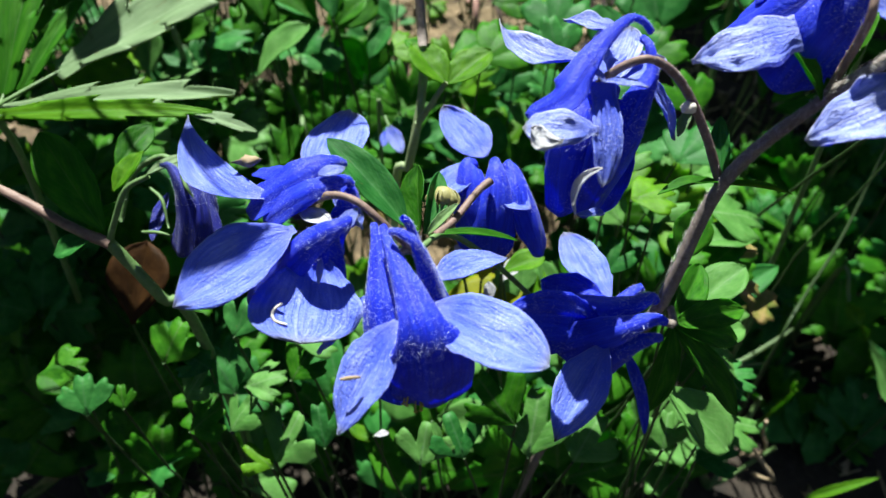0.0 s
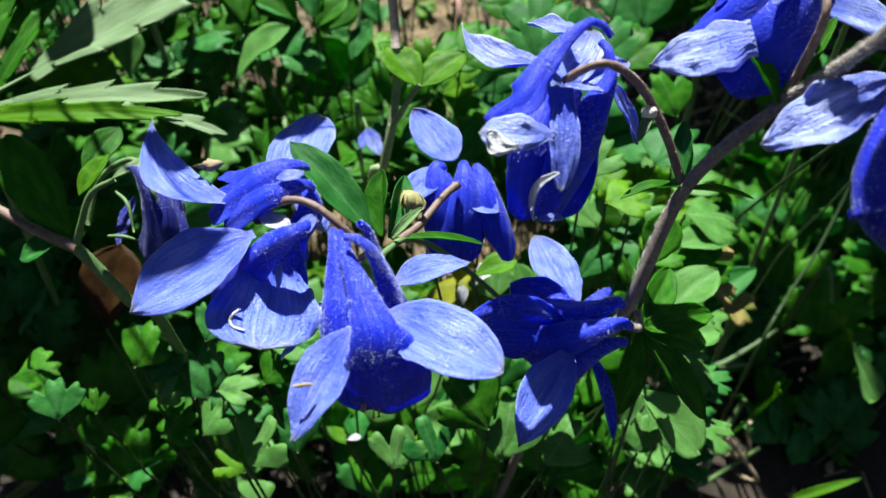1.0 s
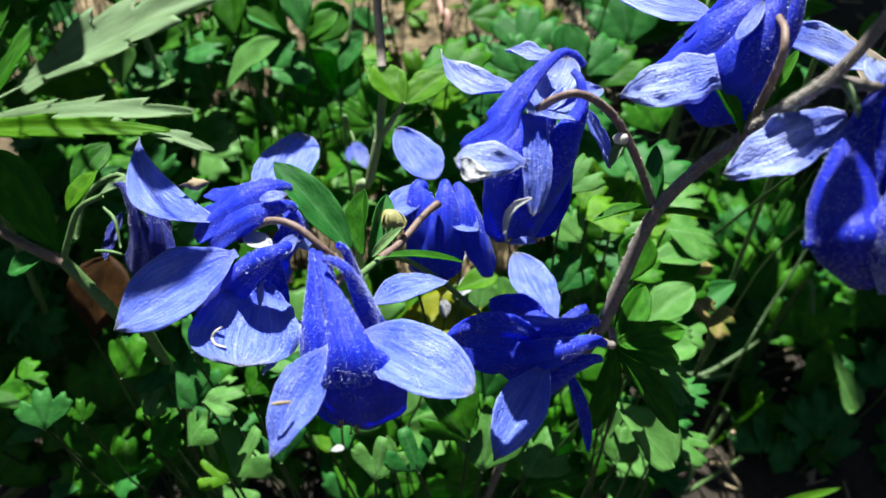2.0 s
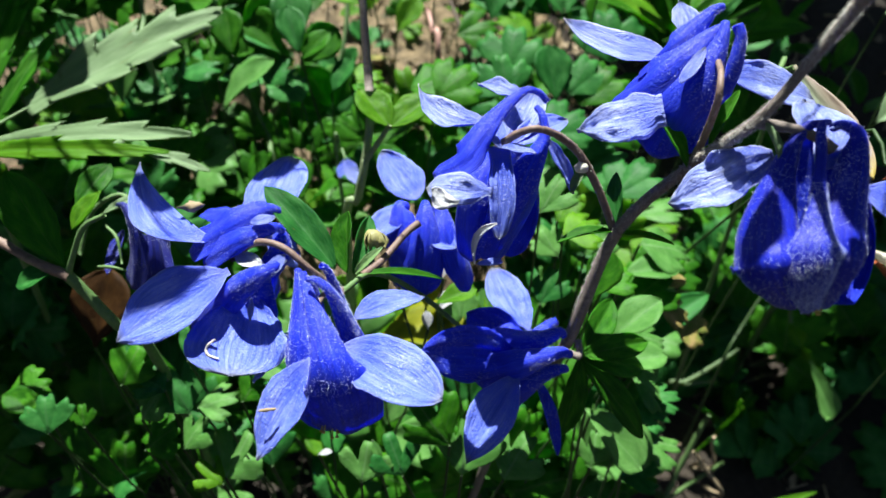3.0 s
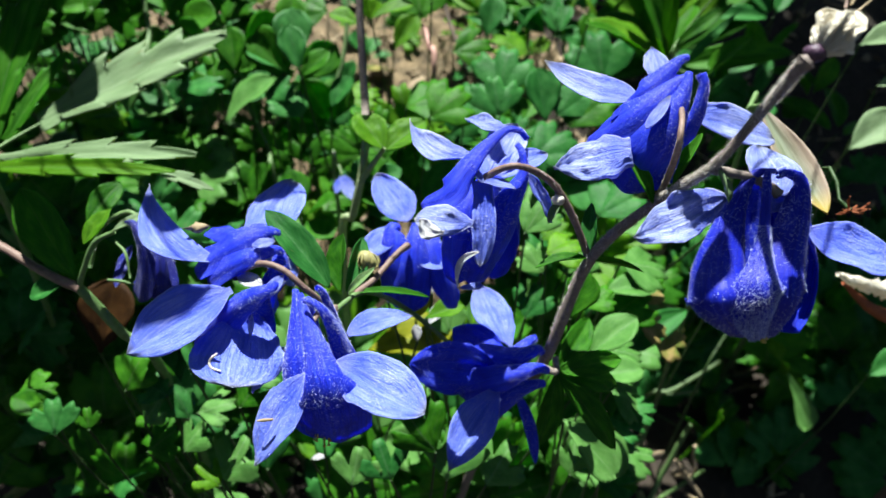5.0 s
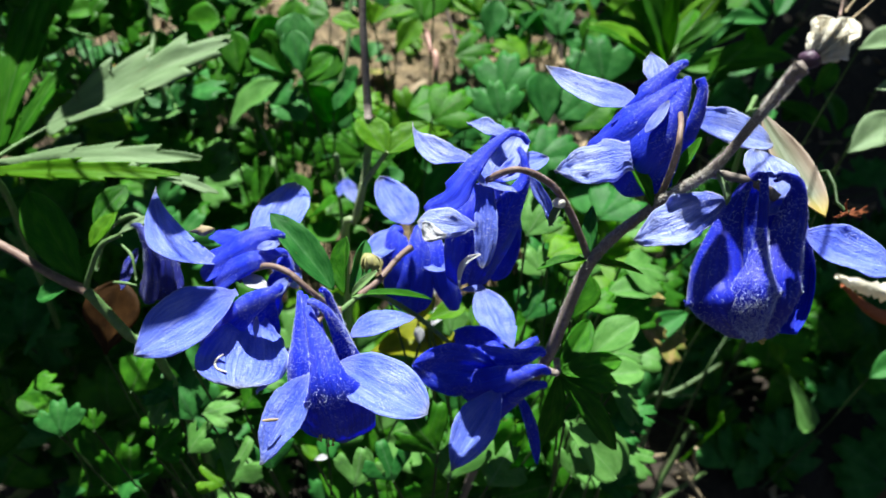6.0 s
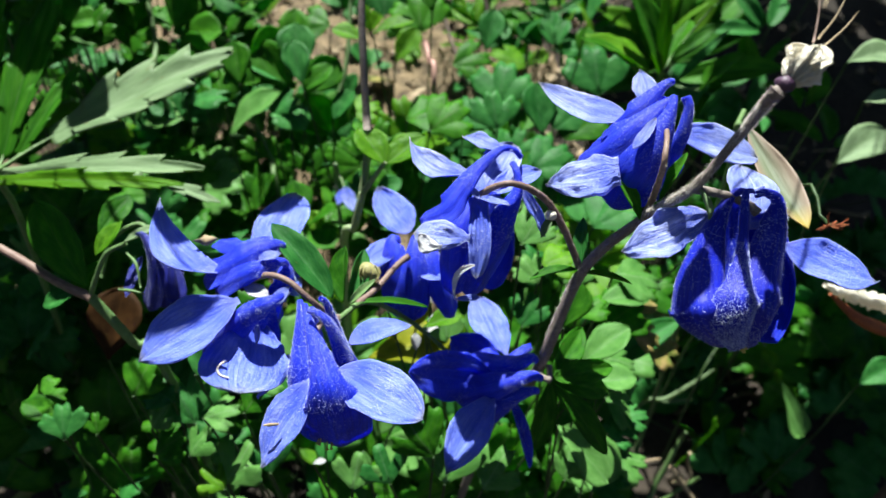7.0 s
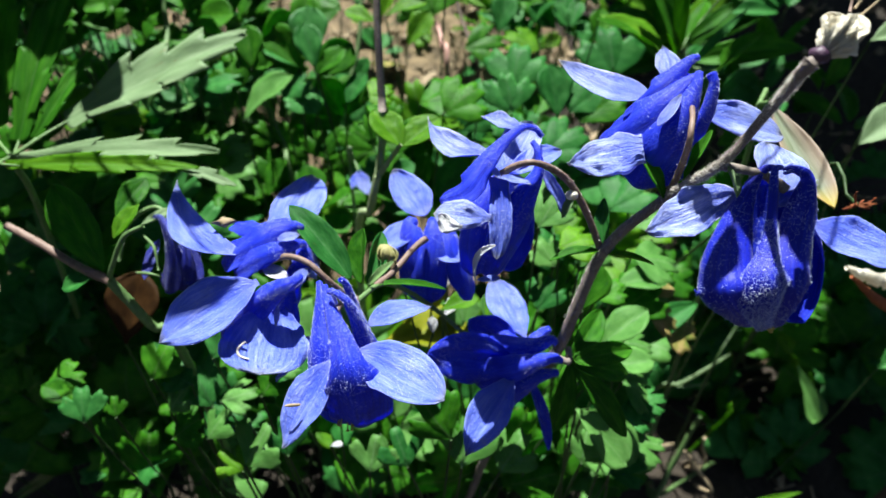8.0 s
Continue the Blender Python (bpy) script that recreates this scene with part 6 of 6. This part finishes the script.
# sunlit leaves in the bed beside the flower stem
single("round", (0.1081, 0.2009, 0.2824), 0.0263, 8, SUNNY, 0, 0, 48, label="sunlit green columbine leaflet on a thin stalk")
single("fan", (0.1170, 0.2136, 0.2896), 0.0245, -6, SUNNY, 1, 0, 48, label="sunlit green columbine leaflet on a thin stalk")
single("round", (0.1306, 0.2073, 0.2676), 0.0132, 20, AGEING, 2, 0, 45, label="green leaflet with a browned pinkish rim")
single("fan", (0.1294, 0.2022, 0.2617), 0.0178, -18, AGEING, 0, 0, 45, label="green leaflet with a browned pinkish rim")
single("oval", (0.0889, 0.1515, 0.2935), 0.0260, 38, SUNNY, 1, 0, 45, label="sunlit green columbine leaflet on a thin stalk")
single("lobed", (0.1080, 0.1759, 0.2689), 0.0174, -10, SUNNY, 2, 0, 45, label="sunlit green columbine leaflet on a thin stalk")
single("oval", (0.0964, 0.1611, 0.2666), 0.0255, 8, SUNNY, 0, 0, 48, label="sunlit green columbine leaflet on a thin stalk")
single("lobed", (0.1098, 0.1629, 0.2540), 0.0185, -25, SUNNY, 1, 0, 48, label="sunlit green columbine leaflet on a thin stalk")
single("lobed", (0.1167, 0.1568, 0.2472), 0.0148, 10, BLUISH, 2, 0, 48, label="sunlit green columbine leaflet on a thin stalk")
single("lobed", (0.1073, 0.1514, 0.2482), 0.0182, -10, BLUISH, 0, 0, 48, label="sunlit green columbine leaflet on a thin stalk")
single("lobed", (0.1087, 0.1393, 0.2420), 0.0189, -5, SUNNY, 1, 0, 45, label="sunlit green columbine leaflet on a thin stalk")
single("oval", (0.0775, 0.1281, 0.2814), 0.0317, -47, SUNNY, 2, 0, 45, label="sunlit green columbine leaflet on a thin stalk")
single("lobed", (0.1015, 0.1284, 0.2292), 0.0179, 20, BLUISH, 0, 0, 45, label="sunlit green columbine leaflet on a thin stalk")
single("lobed", (0.0886, 0.1317, 0.2327), 0.0153, 80, SUNNY, 1, 0, 40, label="sunlit green columbine leaflet on a thin stalk")
single("fan", (0.0873, 0.1994, 0.2951), 0.0185, 60, SUNNY, 2, 0, 45, label="sunlit green columbine leaflet on a thin stalk")
single("fan", (0.0956, 0.1890, 0.2834), 0.0159, 40, FRESH, 0, 0, 48, label="sunlit green columbine leaflet on a thin stalk")
single("fan", (0.0773, 0.2067, 0.2879), 0.0164, 120, SUNNY, 1, 0, 45, label="sunlit green columbine leaflet on a thin stalk")
single("lobed", (0.0696, 0.1923, 0.2711), 0.0191, 70, BLUISH, 2, 0, 50, label="sunlit green columbine leaflet on a thin stalk")
single("round", (0.0753, 0.1445, 0.3231), 0.0189, 70, FRESH, 0, 0, -25, label="sunlit green columbine leaflet on a thin stalk")
single("fan", (0.0769, 0.2175, 0.3003), 0.0164, 40, LIME, 2, 0, 45, label="sunlit green columbine leaflet on a thin stalk")
single("fan", (0.1121, 0.2484, 0.2913), 0.0271, 50, BLUISH, 1, 0, 48, label="sunlit green columbine leaflet on a thin stalk")
single("fan", (0.1266, 0.2725, 0.3043), 0.0248, 110, FRESH, 0, 0, 40, label="sunlit green columbine leaflet on a thin stalk")

# ---- right side: grassy tufts, strap leaf, dry stick ----
grass = holder("leafy_tuft", (*(Vector((0.2530, 0.5304, 0.2290)).to_2d()), 0.0), "tuft of bright lance-shaped leaves behind the flowers", "plant")
grass.location.z = ground_height(grass.location.x, grass.location.y)
hung(part("stalk", tube([(0.2511, 0.5729, 0.2790), (0.2497, 0.5446, 0.2456), grass.location], (0.002, 0.0025, 0.003), 10, 7), GREENSTEM), grass)
for k, (a, size) in enumerate(((150, 0.09), (120, 0.10), (95, 0.11), (70, 0.11), (45, 0.12), (25, 0.10), (170, 0.07), (200, 0.06))):
    leaf("lance", (0.2492, 0.5552, 0.2581), size, a, 10, 20, LIME if k % 3 == 0 else FRESH, grass, k)
for k, (q, a, size, mat) in enumerate((((0.2082, 0.4975, 0.2661), 130, 0.06, FRESH), ((0.2506, 0.4602, 0.2700), 40, 0.05, BLUISH), ((0.2439, 0.2702, 0.3243), 35, 0.034, PALELEAF), ((0.2618, 0.3255, 0.3590), 15, 0.030, PALELEAF), ((0.2723, 0.3107, 0.3419), 10, 0.02, PALELEAF), ((0.3156, 0.2416, 0.1696), 30, 0.03, BLUISH))):
    single("oval", q, size, a, mat, k, 0, 30, label="pale grey-green leaf in the dark shade" if mat is PALELEAF else "")
strap = holder("strap_leaf", (*(Vector((0.1991, 0.2594, 0.2793)).to_2d()), 0.0), "fading strap leaf, green and pinkish with yellow tip", "leaf")
strap.location.z = ground_height(strap.location.x, strap.location.y)
oval(strap, (0.1369, 0.1838, 0.3932), (0.1455, 0.1386, 0.3796), 0.00547, (-0.3, 0.3, 0.9), FADING, 31, -0.03, 0.3, 0.6, "blade")
hung(part("sheath", tube([(0.1378, 0.1843, 0.3923), (0.1488, 0.2111, 0.3752), (0.1660, 0.2342, 0.3411), strap.location], (0.001, 0.001, 0.0012, 0.0015), 10, 7), GREENSTEM), strap)
husk = holder("red_husk", (0.2000, 0.4200, 0.0), "rusty red dried flower husk on a thin stalk", "husk")
husk.location.z = ground_height(husk.location.x, husk.location.y)
c = Vector((0.1515, 0.1379, 0.3818))
hung(part("stalk", tube([c, c + Vector((0.004, 0.05, -0.03)), husk.location], (0.0006, 0.0007, 0.001), 10, 6), SHADED_STALK), husk)
rnd = random.Random(9)
for k in range(16):
    a = rnd.uniform(0, 6.3)
    hung(part("bristle", blade(c, c + facing(math.cos(a) * 1.3, math.sin(a) * 0.7, rnd.uniform(-0.3, 0.8)) * 0.00547 * rnd.uniform(0.4, 1.1), 0.0003, facing(rnd.uniform(-1, 1), 0.4, 0.6), rnd.uniform(-0.2, 0.2), 0.3, seed=k, ripple=0.5), RUST), husk)
stick = holder("dry_stick", (*(Vector((0.3747, 0.2195, 0.2227)).to_2d()), 0.0), "pale weathered stick with peeling reddish bark", "stick")
stick.location.z = ground_height(stick.location.x, stick.location.y)
hung(part("bleached_wood", tube([(0.2141, 0.1980, 0.3001), (0.2348, 0.2016, 0.2896), (0.2818, 0.2101, 0.2703), (0.3650, 0.2173, 0.2352)], (0.001, 0.003, 0.0045, 0.0055), 44, 12, 0.9), POD), stick)
hung(part("bark", tube([(0.2234, 0.2025, 0.2903), (0.2478, 0.2002, 0.2730), (0.2963, 0.2060, 0.2506), (0.3751, 0.2108, 0.2124)], (0.001, 0.003, 0.004, 0.005), 16, 8, 0.3), RUST), stick)
hung(part("prop", tube([(0.3747, 0.2195, 0.2227), stick.location], (0.004, 0.005), 6, 7), TWIG), stick)
dry = holder("dry_grass_stalk", (*(Vector((0.1660, 0.2804, 0.0840)).to_2d()), 0.0), "grey dry grass stalk with a joint", "stalk")
dry.location.z = ground_height(dry.location.x, dry.location.y)
hung(part("stalk", tube([dry.location, (0.1932, 0.2757, 0.0937), (0.2110, 0.2736, 0.1063), (0.2434, 0.2826, 0.1312)], (0.0012, 0.0014, 0.0016, 0.0012), 18, 7, 0.2), PALELEAF), dry)
hung(part("side_shoot", tube([(0.2069, 0.2714, 0.1039), (0.2190, 0.2722, 0.1048), (0.2310, 0.2730, 0.1057)], (0.0012, 0.001, 0.0008), 8, 6), PALELEAF), dry)
twist = holder("twisted_leaf", (*(Vector((0.3157, 0.3677, 0.0913)).to_2d()), 0.0), "single twisted pale green grass leaf in the dark", "leaf")
twist.location.z = ground_height(twist.location.x, twist.location.y)
hung(part("blade", blade((0.2878, 0.2794, 0.1350), (0.3091, 0.2471, 0.0987), 0.01048, facing(-0.2, 0.75, 0.6), 0.03, 0.05, full=0.86, seed=41, point=0.3, twist=0.5), SUNNY), twist)
hung(part("neck", blade((0.2792, 0.2923, 0.1465), (0.2905, 0.2733, 0.1281), 0.00587, facing(0.3, 0.7, 0.6), 0.05, 0.2, twist=4.5, seed=42, foot=0.4), LIME), twist)
hung(part("stalk", tube([(0.2778, 0.2914, 0.1497), (0.2773, 0.3128, 0.1593), twist.location], (0.0012, 0.0014, 0.002), 10, 6), GREENSTEM), twist)
tallgrass = holder("tall_grass", (0.2224, 0.2611, 0.0), "thin grass stem, shade put into its dark green", "stalk")
tallgrass.location.z = ground_height(tallgrass.location.x, tallgrass.location.y)
hung(part("stalk", tube([tallgrass.location, (0.2171, 0.2580, 0.1413), (0.2319, 0.2755, 0.1682), (0.2542, 0.2986, 0.2013), (0.2793, 0.3345, 0.2561)], (0.0011, 0.0011, 0.0011, 0.001, 0.0008), 18, 6), SHADED_STALK), tallgrass)

# dim stubs, a knotted twig and a grass blade low in the shade
for pts, radii, material, label in (
        ([(0.2018, 0.2286, 0.0115), (0.2122, 0.2411, 0.0403), (0.2250, 0.2561, 0.0869)], (0.0022, 0.002, 0.0018), GREENSTEM, "dim green cut stalk leaning in the shade"),
        ([(0.2048, 0.2297, 0.0128), (0.2205, 0.2327, 0.0310), (0.2412, 0.2381, 0.0519)], (0.0018, 0.0016, 0.0012), GREENSTEM, "dim green cut stalk leaning in the shade"),
        ([(0.2449, 0.2271, 0.0248), (0.2281, 0.2345, 0.0479), (0.2142, 0.2382, 0.0669)], (0.0012, 0.0016, 0.0011), STRAW, "knotted yellow dry twig in the shade"),
        ([(0.2382, 0.2411, 0.0403), (0.2322, 0.2455, 0.0601), (0.2294, 0.2454, 0.0750)], (0.0012, 0.0011, 0.0014), STRAW, "knotted yellow dry twig in the shade"),
        ([(0.2471, 0.2575, 0.0884), (0.2454, 0.2577, 0.0961), (0.2446, 0.2579, 0.1038)], (0.0012, 0.0016, 0.0008), LIME, "small green shoot tip in the shade")):
    low = Vector(pts[0])
    z = ground_height(low.x, low.y + 0.02)
    s = holder("short_stalk", (low.x, low.y + 0.02, z), label, "stalk", "short stalks")
    hung(part("stalk", tube([(low.x, low.y + 0.02, z - 0.003)] + pts, (radii[0],) + radii, 16, 7, 0.5), material), s)
low = Vector((0.2454, 0.1986, 0.0529))
s = holder("grass", (low.x, low.y, ground_height(low.x, low.y)), "yellow-green grass blade catching some sun", "grass")
hung(part("blade", blade(low, (0.2815, 0.1985, 0.0826), 0.00299, facing(0, 0.6, 0.8), 0.06, 0.3, full=0.4, seed=3), LIME), s)
hung(part("stalk", tube([low, low.lerp(s.location, 0.5) + Vector((-0.01, 0, 0)), s.location], (0.0008, 0.001, 0.0012), 8, 6), GREENSTEM), s)

# small flower far behind
f = flower((-0.0236, 0.2625, 0.2951), "small pale blue columbine flower far back in the foliage")
sepal(f, (-0.0266, 0.2673, 0.3005), (-0.0200, 0.2560, 0.2924), 0.00397, (0.1, 0.4, 0.9), seed=51, material=PALE, foot=0.4)
sepal(f, (-0.0273, 0.2673, 0.2990), (-0.0295, 0.2600, 0.2936), 0.00275, (-0.3, 0.4, 0.9), seed=52, foot=0.4)
pedicel(f, [(-0.0266, 0.2673, 0.3005), (-0.0296, 0.2747, 0.3014), (-0.0324, 0.2764, 0.2849), (-0.0324, 0.2964, ground_height(-0.0324, 0.2964))], (0.0008, 0.0008, 0.001, 0.0012), GREENSTEM)

# ---- unseen leafy shrubs added beside the bed, whose crowns shade the soil ----


def shrub(base, crown, count, size, seed, label, gaps=()):
    """An unseen shrub added beside the view for shade: a stem, limbs and a loose crown of leaves in a box."""
    rnd = random.Random(seed)
    thing = holder("shrub", (*base, ground_height(*base)), label, "shrub", "shrubs beside the bed")
    (x0, x1), (y0, y1), (z0, z1) = crown
    heart = Vector(((x0 + x1) / 2, (y0 + y1) / 2, z0))
    foot = Vector(thing.location)
    hung(part("stem", tube([foot - Vector((0, 0, 0.01)), foot.lerp(heart, 0.5) + Vector((0.03, 0.02, 0.05)), heart], (0.012, 0.009, 0.005), 14, 8, 0.2), TWIG), thing)
    for k in range(8):
        end = Vector((rnd.uniform(x0, x1), rnd.uniform(y0, y1), rnd.uniform(z0, z1)))
        hung(part("limb", tube([heart, heart.lerp(end, 0.5) + Vector((0, 0, 0.02)), end], (0.004, 0.003, 0.001), 8, 6), TWIG), thing)
    shapes = []
    for me in SHAPES["oval"]:
        co = np.empty(len(me.vertices) * 3)
        me.vertices.foreach_get("co", co)
        shapes.append((co.reshape(-1, 3), [tuple(p.vertices) for p in me.polygons]))
    verts, faces = [], []
    for k in range(count):
        c = Vector((rnd.uniform(x0, x1), rnd.uniform(y0, y1), rnd.uniform(z0, z1)))
        u, v = (c.x - x0) / (x1 - x0) * 2 - 1, (c.y - y0) / (y1 - y0) * 2 - 1
        edge = u ** 4 + v ** 4 + 0.5 * noise.noise(c * 9)
        if edge > 1.1:
            continue
        c.z += max(0, (x1 - x0) - 0.4) * 0.6 * max(0, 1 - edge)
        turn = np.array(Euler((rnd.uniform(-0.5, 0.5), rnd.uniform(-0.5, 0.5), rnd.uniform(0, 6.3))).to_matrix()) * size * rnd.uniform(0.6, 1.3)
        end = c.to_2d() + Vector((turn[0][0], turn[1][0]))
        if any((c.to_2d().lerp(end, q) - Vector(gap)).length < wide for *gap, wide in gaps for q in (0, 0.5, 1)):
            continue
        co, polys = shapes[k % 3]
        first = len(verts)
        verts.extend((co @ turn.T + np.array(c)).tolist())
        faces.extend(tuple(q + first for q in p) for p in polys)
    me = bpy.data.meshes.new("crown")
    me.from_pydata(verts, [], faces)
    me.materials.append(FRESH)
    tagged(hung(new("crown", me), thing), kind="stuff")


shrub((0.75, 1.05), ((0.168, 0.90), (0.42, 1.10), (0.76, 0.86)), 2500, 0.07, 1, "unseen leafy shrub added to shade the bed", ((0.222, 0.588, 0.075), (0.205, 0.495, 0.055), (0.191, 0.81, 0.085)))
shrub((-0.60, 0.25), ((-0.55, -0.175), (0.07, 0.29), (0.49, 0.54)), 420, 0.065, 2, "unseen leafy shrub added to shade the bed", ((-0.146, 0.235, 0.035), (-0.19, 0.272, 0.03), (-0.19, 0.31, 0.04)))
shrub((-0.62, 0.45), ((-0.55, -0.165), (0.25, 0.445), (0.49, 0.54)), 290, 0.06, 5, "unseen leafy shrub added to shade the bed", ((-0.195, 0.28, 0.03), (-0.19, 0.315, 0.04)))

# an unseen sprig added from the shrub's side, its leaves set to shade sepals
sprig = holder("shade_sprig", (-0.52, 0.30, ground_height(-0.52, 0.30)), "unseen green sprig added to shade parts of the flowers", "sprig")
joint = Vector((-0.16, 0.30, 0.54))
hung(part("stalk", tube([sprig.location, (-0.50, 0.31, 0.35), (-0.38, 0.32, 0.52), joint], (0.004, 0.003, 0.0025, 0.0015), 20, 7, 0.1), GREENSTEM), sprig)
for k, (a, b, half, up) in enumerate((
        ((-0.0768, 0.1567, 0.3682), (-0.0542, 0.1471, 0.3610), 0.00547, 0.14), ((-0.0530, 0.1655, 0.3549), (-0.0261, 0.1730, 0.3583), 0.00481, 0.14), ((-0.1362, 0.1781, 0.3514), (-0.1056, 0.1506, 0.3283), 0.0085, 0.13),
        ((-0.0467, 0.1221, 0.3616), (-0.0690, 0.1078, 0.3520), 0.00410, 0.14), ((-0.0424, 0.1154, 0.3556), (-0.0624, 0.1071, 0.3514), 0.00246, 0.15),
        ((0.0153, 0.1352, 0.3224), (0.0530, 0.1353, 0.3178), 0.00517, 0.165))):
    a, b = Vector(a) + SUN * up, Vector(b) + SUN * up
    hung(part("leaf", blade(a, b, half, SUN, 0.02, 0.1, full=0.5, seed=k), FRESH), sprig)
    hung(part("leaf_stalk", tube([joint, joint.lerp(a, 0.5) + Vector((0, 0.01, 0.02)), a], (0.0006, 0.0005, 0.0004), 8, 5), GREENSTEM), sprig)

# another unseen sprig, added on the other shrub's side to shade the bell flower
sprig = holder("shade_sprig", (0.80, 1.00, ground_height(0.80, 1.00)), "unseen green sprig added to shade the bell flower", "sprig")
joint = Vector((0.28, 0.50, 0.66))
hung(part("stalk", tube([sprig.location, (0.72, 0.92, 0.45), (0.50, 0.72, 0.62), joint], (0.004, 0.003, 0.0025, 0.0015), 20, 7, 0.1), GREENSTEM), sprig)
for k, (a, b, half) in enumerate((((0.0911, 0.0993, 0.4041), (0.1145, 0.0992, 0.4049), 0.0050), ((0.0841, 0.0817, 0.3914), (0.0903, 0.1002, 0.4083), 0.00383), ((0.1042, 0.0851, 0.3975), (0.1070, 0.1014, 0.4087), 0.00306))):
    a, b = Vector(a) + SUN * 0.14, Vector(b) + SUN * 0.14
    hung(part("leaf", blade(b, a, half, SUN, 0.02, 0.1, full=0.5, seed=k + 20, foot=0.4), FRESH), sprig)
    hung(part("leaf_stalk", tube([joint, joint.lerp(b, 0.5) + Vector((0, 0.01, 0.03)), b], (0.0008, 0.0006, 0.0005), 8, 5), GREENSTEM), sprig)
